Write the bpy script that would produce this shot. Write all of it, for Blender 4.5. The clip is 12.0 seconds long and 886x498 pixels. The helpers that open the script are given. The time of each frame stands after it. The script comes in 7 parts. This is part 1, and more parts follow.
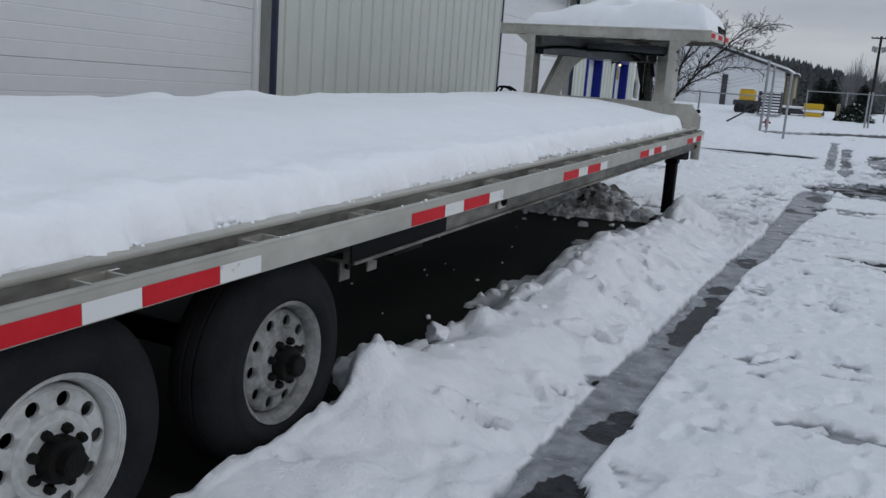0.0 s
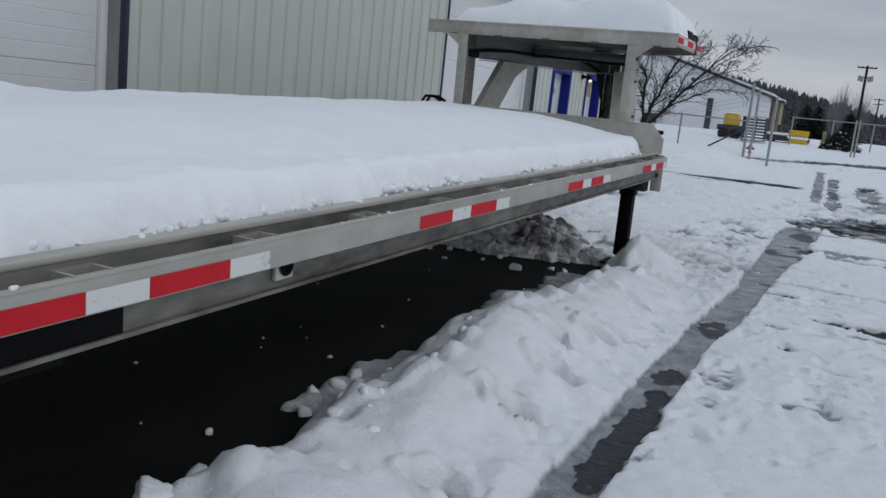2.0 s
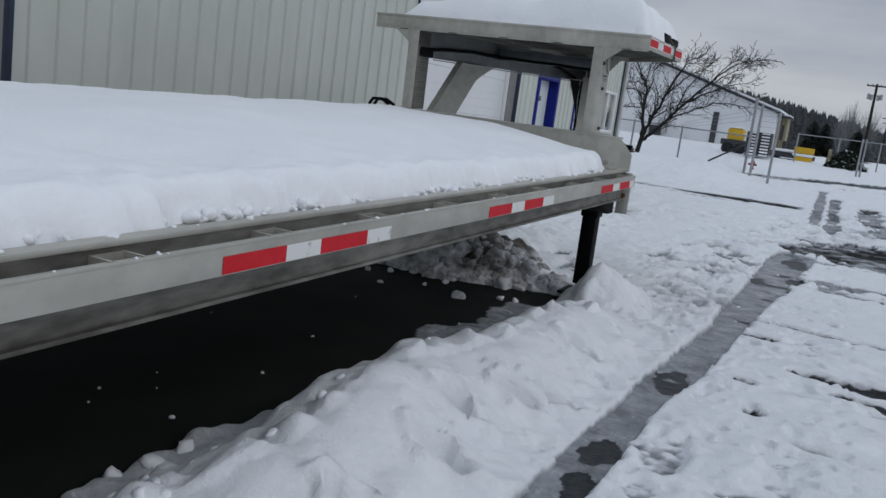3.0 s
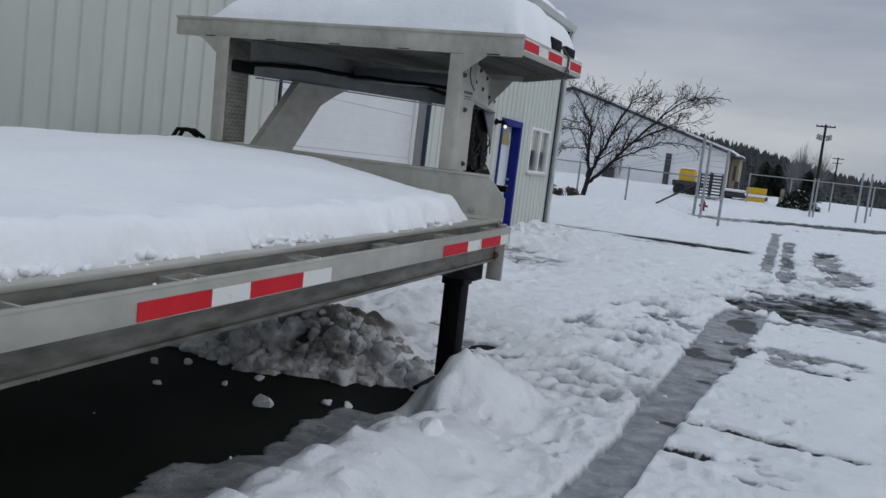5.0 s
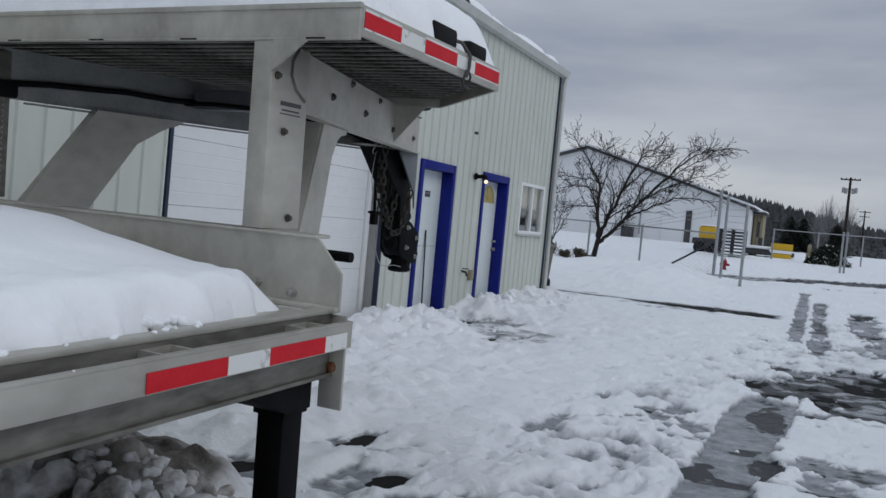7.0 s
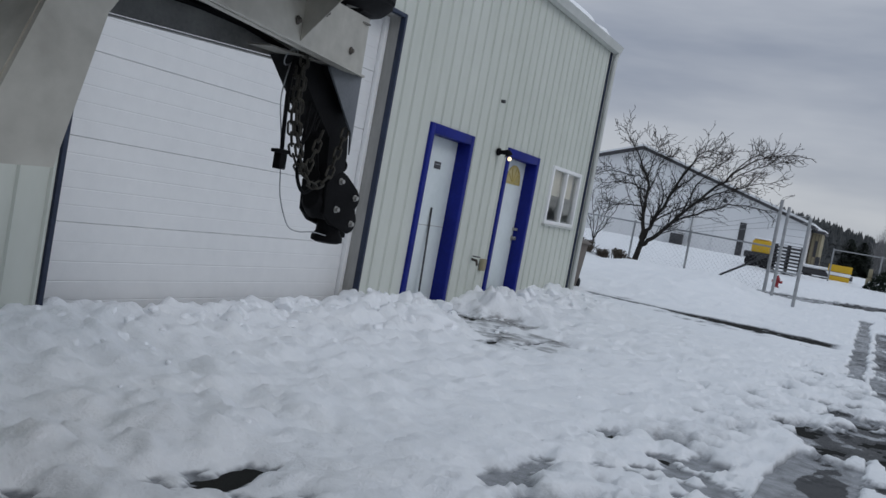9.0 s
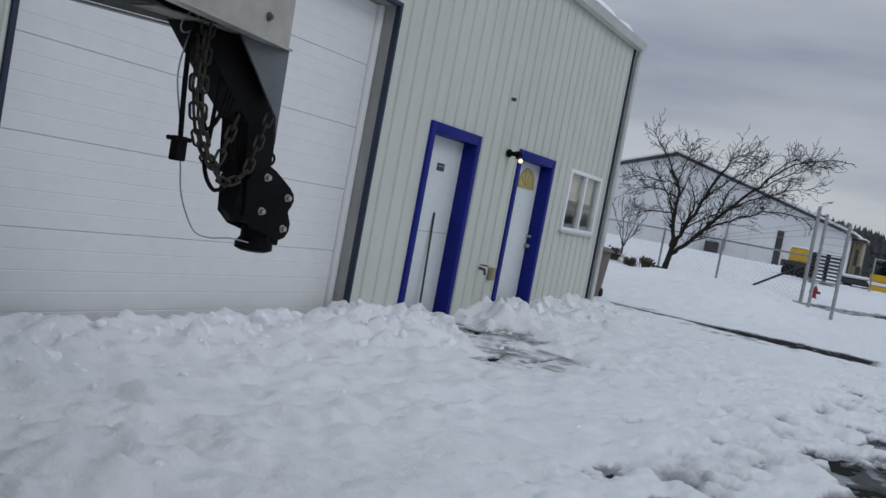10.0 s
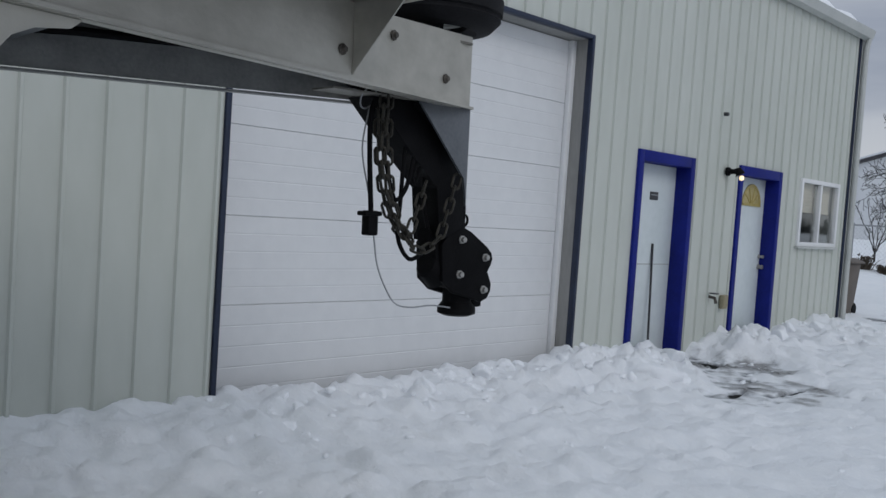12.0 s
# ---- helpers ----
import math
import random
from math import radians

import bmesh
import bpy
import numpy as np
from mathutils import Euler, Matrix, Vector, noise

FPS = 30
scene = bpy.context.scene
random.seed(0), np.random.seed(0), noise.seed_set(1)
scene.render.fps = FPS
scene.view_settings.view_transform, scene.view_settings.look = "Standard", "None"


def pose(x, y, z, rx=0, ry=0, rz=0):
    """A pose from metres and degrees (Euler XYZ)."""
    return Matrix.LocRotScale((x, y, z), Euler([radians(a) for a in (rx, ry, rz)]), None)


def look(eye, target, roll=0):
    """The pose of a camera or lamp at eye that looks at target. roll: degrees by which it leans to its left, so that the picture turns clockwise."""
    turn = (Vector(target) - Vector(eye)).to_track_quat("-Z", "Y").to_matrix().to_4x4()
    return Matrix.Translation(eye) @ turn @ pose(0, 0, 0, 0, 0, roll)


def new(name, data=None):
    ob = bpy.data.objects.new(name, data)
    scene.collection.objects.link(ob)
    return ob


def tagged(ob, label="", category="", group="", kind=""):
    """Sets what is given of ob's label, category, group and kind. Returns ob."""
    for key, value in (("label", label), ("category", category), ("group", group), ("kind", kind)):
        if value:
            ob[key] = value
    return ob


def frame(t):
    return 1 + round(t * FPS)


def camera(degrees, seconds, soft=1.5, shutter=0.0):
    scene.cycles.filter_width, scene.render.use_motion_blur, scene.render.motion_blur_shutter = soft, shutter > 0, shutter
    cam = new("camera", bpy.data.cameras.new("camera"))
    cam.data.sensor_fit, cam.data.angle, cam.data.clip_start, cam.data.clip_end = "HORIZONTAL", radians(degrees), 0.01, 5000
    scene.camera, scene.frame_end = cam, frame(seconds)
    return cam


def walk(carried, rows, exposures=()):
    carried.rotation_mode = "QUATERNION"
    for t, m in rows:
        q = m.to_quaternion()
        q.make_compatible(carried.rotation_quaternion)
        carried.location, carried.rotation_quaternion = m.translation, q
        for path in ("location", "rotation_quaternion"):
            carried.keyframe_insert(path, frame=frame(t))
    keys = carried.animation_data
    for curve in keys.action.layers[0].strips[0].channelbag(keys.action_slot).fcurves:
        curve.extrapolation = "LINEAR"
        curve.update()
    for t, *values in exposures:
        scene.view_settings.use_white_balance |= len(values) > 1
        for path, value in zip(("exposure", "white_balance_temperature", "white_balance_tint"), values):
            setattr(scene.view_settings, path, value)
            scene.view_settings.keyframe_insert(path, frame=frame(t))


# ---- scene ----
cam = camera(55.5, 12.0)
PATH = [
    (0, (0.381, 0.866, 1.337), (-0.471, 2.635, 0.955), 4.2),
    (0.5, (0.307, 1.293, 1.311), (-0.463, 3.104, 0.951), 3.9),
    (1, (0.275, 1.706, 1.31), (-0.529, 3.499, 0.937), 4.3),
    (1.5, (0.199, 2.233, 1.328), (-0.599, 4.027, 0.95), 6.1),
    (2, (0.266, 2.717, 1.319), (-0.56, 4.506, 0.977), 6.0),
    (2.5, (0.256, 3.206, 1.305), (-0.647, 4.954, 0.948), 7.2),
    (3, (0.355, 3.718, 1.368), (-0.483, 5.504, 1.038), 7.7),
    (3.5, (0.412, 4.205, 1.343), (-0.442, 5.987, 1.034), 5.9),
    (3.7, (0.396, 4.419, 1.337), (-0.443, 6.217, 1.084), 5.9),
    (5.3, (0.346, 6.022, 1.391), (-0.419, 7.861, 1.204), 6.8),
    (5.5, (0.348, 6.239, 1.375), (-0.423, 8.079, 1.227), 6.0),
    (6, (0.331, 6.703, 1.389), (-0.475, 8.531, 1.286), 6.2),
    (6.5, (0.282, 7.204, 1.421), (-0.543, 9.024, 1.351), 6.4),
    (7, (0.291, 7.685, 1.412), (-0.559, 9.494, 1.342), 5.4),
    (7.5, (0.204, 8.118, 1.369), (-0.67, 9.915, 1.288), 5.3),
    (9.3, (0.027, 9.626, 1.33), (-0.924, 11.383, 1.22), 11.0),
    (9.5, (0.06, 9.781, 1.345), (-0.919, 11.522, 1.241), 10.2),
    (10, (-0.009, 10.164, 1.369), (-1.024, 11.884, 1.26), 10.7),
    (10.2, (0.006, 10.244, 1.387), (-1.07, 11.926, 1.276), 10.2),
    (10.3, (0.02, 10.279, 1.391), (-1.127, 11.913, 1.282), 8.6),
    (10.4, (0.055, 10.303, 1.399), (-1.183, 11.87, 1.289), 7.0),
    (10.5, (0.01, 10.391, 1.389), (-1.313, 11.887, 1.283), 5.1),
    (11, (0.058, 10.478, 1.425), (-1.296, 11.946, 1.312), 3.9),
    (11.5, (-0.042, 10.451, 1.418), (-1.431, 11.886, 1.306), 3.2),
    (12, (-0.049, 10.34, 1.443), (-1.483, 11.731, 1.351), 3.9),
]
EXPOSURES = [(0, -0.10), (3.5, -0.08), (5.5, -0.07), (7.5, -0.05), (9.5, -0.10), (11.5, -0.09), (12, -0.05)]
walk(cam, [(t, look(eye, target, roll)) for t, eye, target, roll in PATH], EXPOSURES)

# ------------------------------------------------------------------ world, sun, exposure
world = bpy.data.worlds.new("overcast_sky")
scene.world = world
world.use_nodes = True
wn, wl = world.node_tree.nodes, world.node_tree.links
wn.clear()
w_out = wn.new("ShaderNodeOutputWorld")
w_bg = wn.new("ShaderNodeBackground")
w_sky = wn.new("ShaderNodeTexSky")
w_sky.sky_type, w_sky.sun_disc = "NISHITA", False
w_sky.sun_elevation, w_sky.sun_rotation = radians(32), radians(75)
w_tc = wn.new("ShaderNodeTexCoord")
w_sep = wn.new("ShaderNodeSeparateXYZ")
w_ramp = wn.new("ShaderNodeValToRGB")
w_map = wn.new("ShaderNodeMapping")
w_map.inputs["Scale"].default_value = (1.0, 1.0, 5.0)
w_noise = wn.new("ShaderNodeTexNoise")
w_noise.inputs["Scale"].default_value = 1.9
w_noise.inputs["Detail"].default_value = 5
w_noise.inputs["Roughness"].default_value = 0.55
w_cl = wn.new("ShaderNodeValToRGB")
w_mul = wn.new("ShaderNodeMixRGB")
w_mul.blend_type, w_mul.inputs[0].default_value = "MULTIPLY", 1.0
w_mix = wn.new("ShaderNodeMixRGB")
w_mix.inputs[0].default_value = 0.93
w_nish = wn.new("ShaderNodeMixRGB")
w_nish.blend_type, w_nish.inputs[0].default_value = "MULTIPLY", 1.0
w_nish.inputs[2].default_value = (0.1, 0.1, 0.1, 1)
el = w_ramp.color_ramp.elements
el[0].position, el[0].color = 0.0, (0.75, 0.79, 0.85, 1)
el[1].position, el[1].color = 1.0, (1.02, 1.13, 1.29, 1)
for at, col in ((0.06, (0.74, 0.78, 0.855, 1)), (0.14, (0.61, 0.66, 0.765, 1)), (0.32, (0.58, 0.635, 0.75, 1)), (0.55, (0.70, 0.79, 0.93, 1))):
    e = el.new(at)
    e.color = col
ec = w_cl.color_ramp.elements
ec[0].position, ec[0].color = 0.36, (0.77, 0.80, 0.85, 1)
ec[1].position, ec[1].color = 0.63, (1.17, 1.16, 1.13, 1)
wl.new(w_tc.outputs["Generated"], w_sep.inputs[0])
wl.new(w_sep.outputs["Z"], w_ramp.inputs[0])
wl.new(w_tc.outputs["Generated"], w_map.inputs[0])
wl.new(w_map.outputs[0], w_noise.inputs["Vector"])
wl.new(w_noise.outputs[0], w_cl.inputs[0])
wl.new(w_ramp.outputs[0], w_mul.inputs[1])
wl.new(w_cl.outputs[0], w_mul.inputs[2])
wl.new(w_sky.outputs[0], w_nish.inputs[1])
wl.new(w_nish.outputs[0], w_mix.inputs[1])
wl.new(w_mul.outputs[0], w_mix.inputs[2])
wl.new(w_mix.outputs[0], w_bg.inputs[0])
w_bg.inputs[1].default_value = 0.66
wl.new(w_bg.outputs[0], w_out.inputs[0])

sun = new("sun", bpy.data.lights.new("sun", "SUN"))
sun.data.energy, sun.data.angle, sun.data.color = 0.5, radians(25), (1.0, 0.98, 0.97)
sun.matrix_world = look((30, -8, 22), (0, 0, 0))

# ------------------------------------------------------------------ materials


def material(name, c1, c2, rough=0.6, metal=0.0, scale=8.0, fine=60.0, bump=0.15, bscale=40.0, rough2=None, spec=0.5, stretch=(1, 1, 1), detail=6, span=(0.3, 0.7)):
    """Two-scale colour and gloss variation in object space, with a fine relief."""
    m = bpy.data.materials.new(name)
    m.use_nodes = True
    n, l = m.node_tree.nodes, m.node_tree.links
    b = n["Principled BSDF"]
    tc, mp = n.new("ShaderNodeTexCoord"), n.new("ShaderNodeMapping")
    mp.inputs["Scale"].default_value = stretch
    l.new(tc.outputs["Object"], mp.inputs[0])
    big, small, mix = n.new("ShaderNodeTexNoise"), n.new("ShaderNodeTexNoise"), n.new("ShaderNodeMath")
    big.inputs["Scale"].default_value, big.inputs["Detail"].default_value = scale, detail
    small.inputs["Scale"].default_value, small.inputs["Detail"].default_value = fine, 4
    mix.operation = "MULTIPLY_ADD"
    mix.inputs[1].default_value = 0.35
    l.new(mp.outputs[0], big.inputs["Vector"])
    l.new(mp.outputs[0], small.inputs["Vector"])
    l.new(small.outputs[0], mix.inputs[0])
    add = n.new("ShaderNodeMath")
    add.operation = "MULTIPLY"
    add.inputs[1].default_value = 0.65
    l.new(big.outputs[0], add.inputs[0])
    l.new(add.outputs[0], mix.inputs[2])
    ramp = n.new("ShaderNodeValToRGB")
    e = ramp.color_ramp.elements
    e[0].position, e[0].color = span[0], (*c1, 1)
    e[1].position, e[1].color = span[1], (*c2, 1)
    l.new(mix.outputs[0], ramp.inputs[0])
    l.new(ramp.outputs[0], b.inputs["Base Color"])
    rr = n.new("ShaderNodeMapRange")
    rr.inputs["To Min"].default_value, rr.inputs["To Max"].default_value = rough, rough if rough2 is None else rough2
    l.new(mix.outputs[0], rr.inputs["Value"])
    l.new(rr.outputs[0], b.inputs["Roughness"])
    b.inputs["Metallic"].default_value = metal
    b.inputs["Specular IOR Level"].default_value = spec
    if bump:
        bn, bp = n.new("ShaderNodeTexNoise"), n.new("ShaderNodeBump")
        bn.inputs["Scale"].default_value, bn.inputs["Detail"].default_value = bscale, 5
        bp.inputs["Strength"].default_value, bp.inputs["Distance"].default_value = bump, 0.02
        l.new(mp.outputs[0], bn.inputs["Vector"])
        l.new(bn.outputs[0], bp.inputs["Height"])
        l.new(bp.outputs[0], b.inputs["Normal"])
    return m


def snow_material(name):
    """Snow that turns to wet grey slush or brown dirt where the mesh says so."""
    m = material(name, (0.83, 0.85, 0.88), (0.92, 0.93, 0.945), 0.75, 0, 3.5, 22.0, 0.6, 26.0, 0.55, 0.3)
    for nd in m.node_tree.nodes:
        if nd.type == "TEX_NOISE" and abs(nd.inputs["Scale"].default_value - 26.0) < 0.01:
            nd.inputs["Detail"].default_value, nd.inputs["Roughness"].default_value = 8, 0.68
        if nd.type == "BUMP":
            nd.inputs["Distance"].default_value = 0.035
    n, l = m.node_tree.nodes, m.node_tree.links
    b = n["Principled BSDF"]
    tc = n["Texture Coordinate"].outputs["Object"]
    white = b.inputs["Base Color"].links[0].from_socket
    for attr, c1, c2, sc, rough, ragged, lo, hi in (("slush", (0.165, 0.173, 0.185), (0.40, 0.415, 0.44), 6.0, 0.25, 0.55, 0.12, 0.85), ("dirt", (0.050, 0.042, 0.034), (0.34, 0.32, 0.30), 5.0, 0.6, 0.5, 0.05, 0.95), ("wet", (0.010, 0.0105, 0.011), (0.038, 0.040, 0.043), 14.0, 0.42, 0.75, 0.32, 0.60)):
        at, mx, nz, rp = n.new("ShaderNodeAttribute"), n.new("ShaderNodeMixRGB"), n.new("ShaderNodeTexNoise"), n.new("ShaderNodeValToRGB")
        at.attribute_name = attr
        nz.inputs["Scale"].default_value, nz.inputs["Detail"].default_value, nz.inputs["Roughness"].default_value = sc, 7, 0.65
        l.new(tc, nz.inputs["Vector"])
        l.new(nz.outputs[0], rp.inputs[0])
        e = rp.color_ramp.elements
        e[0].position, e[0].color = 0.36, (*c1, 1)
        e[1].position, e[1].color = 0.66, (*c2, 1)
        l.new(rp.outputs[0], mx.inputs[2])
        rag, add, lim = n.new("ShaderNodeTexNoise"), n.new("ShaderNodeMath"), n.new("ShaderNodeMapRange")
        rag.inputs["Scale"].default_value, rag.inputs["Detail"].default_value, rag.inputs["Roughness"].default_value = 22.0, 6, 0.7
        l.new(tc, rag.inputs["Vector"])
        add.operation = "MULTIPLY_ADD"
        add.inputs[1].default_value = ragged
        l.new(rag.outputs[0], add.inputs[0])
        l.new(at.outputs["Fac"], add.inputs[2])
        lim.interpolation_type = "SMOOTHSTEP"
        lim.inputs["From Min"].default_value, lim.inputs["From Max"].default_value = lo + 0.5 * ragged, hi + 0.5 * ragged
        l.new(add.outputs[0], lim.inputs["Value"])
        fac = lim.outputs[0]
        l.new(fac, mx.inputs[0])
        l.new(white, mx.inputs[1])
        white = mx.outputs[0]
        if attr in ("slush", "wet"):
            old, rm = b.inputs["Roughness"].links[0].from_socket, n.new("ShaderNodeMixRGB")
            rm.inputs[2].default_value = (rough, rough, rough, 1)
            l.new(fac, rm.inputs[0])
            l.new(old, rm.inputs[1])
            l.new(rm.outputs[0], b.inputs["Roughness"])
    l.new(white, b.inputs["Base Color"])
    return m


M_SNOW = snow_material("snow")
M_SNOWCLEAN = material("fresh_snow", (0.84, 0.86, 0.89), (0.91, 0.92, 0.94), 0.8, 0, 2.5, 40, 0.22, 45, 0.65, 0.25)
M_ASPHALT = material("wet_asphalt", (0.0095, 0.010, 0.009), (0.027, 0.027, 0.0255), 0.62, 0, 2.0, 160, 0.3, 220, 0.9, 0.05)
M_ALU = material("weathered_aluminium", (0.352, 0.336, 0.294), (0.597, 0.580, 0.522), 0.40, 0.68, 2.4, 22, 0.06, 90, 0.66, 0.5, (1, 0.4, 0.7), 7, (0.32, 0.68))
# Real grime on the beams; also carries the rail gap's shade as colour.
M_ALUDARK = material("grimy_shaded_aluminium", (0.085, 0.079, 0.067), (0.255, 0.245, 0.218), 0.5, 0.5, 3, 30, 0.1, 80, 0.75, 0.5, (1, 0.3, 1), 8, (0.40, 0.60))
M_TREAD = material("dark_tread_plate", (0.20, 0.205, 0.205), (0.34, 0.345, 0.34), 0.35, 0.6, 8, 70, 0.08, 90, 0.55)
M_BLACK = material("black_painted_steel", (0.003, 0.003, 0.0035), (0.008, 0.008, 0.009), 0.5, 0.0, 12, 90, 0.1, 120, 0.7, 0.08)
M_GREYSTEEL = material("grey_painted_steel", (0.09, 0.10, 0.11), (0.15, 0.16, 0.175), 0.35, 0.2, 9, 80, 0.06, 100, 0.5)
M_RUBBER = material("tyre_rubber", (0.006, 0.006, 0.007), (0.018, 0.018, 0.020), 0.75, 0, 7, 80, 0.2, 120, 0.95, 0.2)
M_RIMDIRTY = material("dirty_wheel_paint", (0.12, 0.118, 0.112), (0.33, 0.33, 0.32), 0.5, 0.2, 5, 40, 0.10, 80, 0.75, span=(0.34, 0.62))
M_RIM = material("silver_wheel_paint", (0.36, 0.36, 0.35), (0.56, 0.565, 0.555), 0.42, 0.25, 5, 40, 0.08, 80, 0.65, span=(0.34, 0.60))
M_HUB = material("greasy_hub", (0.003, 0.003, 0.003), (0.012, 0.011, 0.010), 0.5, 0.0, 20, 90, 0.25, 90, 0.7, 0.12)
M_RUSTBOLT = material("rusty_bolt", (0.035, 0.03, 0.025), (0.12, 0.105, 0.09), 0.5, 0.4, 30, 90, 0.1, 90, 0.6)
M_BOLT = material("zinc_bolt", (0.35, 0.34, 0.32), (0.5, 0.49, 0.47), 0.4, 0.8, 30, 90, 0.1, 90, 0.6)
M_CHAIN = material("rusty_chain", (0.014, 0.013, 0.011), (0.060, 0.055, 0.043), 0.45, 0.5, 25, 90, 0.2, 120, 0.7)
M_RED = material("red_reflective_tape", (0.50, 0.014, 0.024), (0.60, 0.026, 0.036), 0.5, 0, 12, 90, 0.03, 200, 0.6, 0.12)
M_WHITETAPE = material("white_reflective_tape", (0.33, 0.325, 0.305), (0.70, 0.70, 0.68), 0.4, 0, 11, 60, 0.05, 200, 0.6, span=(0.33, 0.42))
M_AMBER = material("amber_lens", (0.10, 0.035, 0.015), (0.16, 0.06, 0.02), 0.25, 0, 14, 90, 0.03, 200, 0.3)
M_FAN = material("pale_yellow_glazing", (0.34, 0.27, 0.10), (0.52, 0.44, 0.20), 0.25, 0, 16, 60, 0.03, 100, 0.4)
M_SIDING = material("pale_painted_siding", (0.50, 0.525, 0.475), (0.60, 0.62, 0.575), 0.45, 0, 0.8, 7, 0.03, 30, 0.6, 0.4, (1, 1, 0.35))
M_CORE = material("wall_core", (0.40, 0.41, 0.39), (0.5, 0.51, 0.48), 0.8, 0, 2, 20, 0.1, 30)
M_DOORWHITE = material("white_garage_panel", (0.66, 0.67, 0.68), (0.75, 0.755, 0.76), 0.45, 0, 0.7, 9, 0.03, 40, 0.6)
M_LEAFWHITE = material("white_door_paint", (0.58, 0.64, 0.64), (0.68, 0.73, 0.74), 0.4, 0, 1.5, 12, 0.03, 40, 0.55)
M_BLUE = material("royal_blue_trim", (0.004, 0.009, 0.13), (0.008, 0.018, 0.22), 0.5, 0, 3, 30, 0.05, 60, 0.65, 0.2)
M_NAVY = material("dark_navy_trim", (0.008, 0.014, 0.034), (0.018, 0.030, 0.066), 0.5, 0, 4, 40, 0.06, 60, 0.6)
M_JAMB = material("grey_jamb", (0.22, 0.22, 0.21), (0.34, 0.335, 0.32), 0.7, 0, 4, 30, 0.12, 50, 0.85, 0.4, (1, 1, 0.3))
M_VINYL = material("white_vinyl", (0.72, 0.73, 0.73), (0.80, 0.80, 0.80), 0.35, 0, 4, 30, 0.02, 60, 0.5)
M_GUTTER = material("grey_gutter", (0.42, 0.44, 0.42), (0.55, 0.56, 0.54), 0.4, 0.1, 3, 30, 0.04, 50, 0.6)
M_DARKROOM = material("dark_interior", (0.03, 0.03, 0.03), (0.06, 0.06, 0.06), 0.9, 0, 2, 20, 0)
M_BRASS = material("yellow_fanlight", (0.36, 0.28, 0.08), (0.50, 0.41, 0.15), 0.4, 0.1, 20, 60, 0.05, 60, 0.5)
M_GALV = material("galvanised_tube", (0.26, 0.27, 0.28), (0.40, 0.41, 0.42), 0.45, 0.6, 10, 60, 0.05, 60, 0.6)
M_WOOD = material("weathered_wood", (0.10, 0.075, 0.055), (0.20, 0.155, 0.12), 0.85, 0, 6, 50, 0.3, 60, 0.95, 0.3, (4, 4, 0.5))
M_BARK = material("dark_bark", (0.016, 0.014, 0.013), (0.045, 0.040, 0.036), 0.9, 0, 10, 60, 0.4, 60, 0.95, 0.15)
M_BARN = material("white_barn_cladding", (0.69, 0.70, 0.72), (0.77, 0.78, 0.79), 0.6, 0, 0.4, 5, 0.05, 10, 0.75)
M_ROOFDARK = material("dark_roof_edge", (0.03, 0.03, 0.035), (0.06, 0.06, 0.065), 0.6, 0, 2, 20, 0.1, 20, 0.7)
M_YELLOW = material("yellow_machine_paint", (0.55, 0.33, 0.01), (0.68, 0.43, 0.02), 0.45, 0, 3, 30, 0.05, 30, 0.6)
M_DULL = material("dark_machinery", (0.025, 0.026, 0.03), (0.07, 0.07, 0.075), 0.6, 0.2, 4, 40, 0.2, 40, 0.8)
M_FIR = material("conifer_needles", (0.010, 0.016, 0.011), (0.030, 0.040, 0.028), 0.9, 0, 1.5, 12, 0.4, 20, 0.95, 0.2)
# Foliage greyed and lightened: the distance haze is part of this base colour.
M_FOREST = material("hazed_far_forest", (0.062, 0.068, 0.070), (0.125, 0.130, 0.132), 1.0, 0, 0.05, 0.6, 0, 1, 1.0, 0.0)
M_BIN = material("brown_bin_plastic", (0.085, 0.068, 0.055), (0.14, 0.115, 0.095), 0.5, 0, 4, 60, 0.05, 90, 0.65)
# Beige that imitates the sky reflected in the window's upper half.
M_BEIGE = material("beige_reflection_backing", (0.42, 0.38, 0.31), (0.52, 0.47, 0.39), 0.8, 0, 3, 60, 0.05, 90)
M_TAN = material("tan_annex_cladding", (0.22, 0.20, 0.13), (0.34, 0.30, 0.20), 0.8, 0, 1, 10, 0.1, 10)
M_REDPAINT = material("red_hydrant_paint", (0.22, 0.010, 0.018), (0.32, 0.022, 0.03), 0.4, 0, 10, 40, 0.05, 40, 0.5)
M_TWIG = material("dry_shrub", (0.05, 0.04, 0.032), (0.12, 0.10, 0.08), 0.9, 0, 10, 60, 0.3, 60, 0.95, 0.2)
M_INK = material("dark_print", (0.03, 0.03, 0.035), (0.06, 0.06, 0.065), 0.5, 0, 20, 60, 0)

M_BULB = bpy.data.materials.new("lit_bulb")
M_BULB.use_nodes = True
M_BULB.node_tree.nodes["Principled BSDF"].inputs["Emission Color"].default_value = (1.0, 0.72, 0.36, 1)
M_BULB.node_tree.nodes["Principled BSDF"].inputs["Emission Strength"].default_value = 1.3
M_GLASS = bpy.data.materials.new("window_glass")
M_GLASS.use_nodes = True
gb = M_GLASS.node_tree.nodes["Principled BSDF"]
gb.inputs["Base Color"].default_value = (0.9, 0.94, 0.93, 1)
gb.inputs["Roughness"].default_value, gb.inputs["IOR"].default_value = 0.02, 1.5
gb.inputs["Transmission Weight"].default_value = 1.0

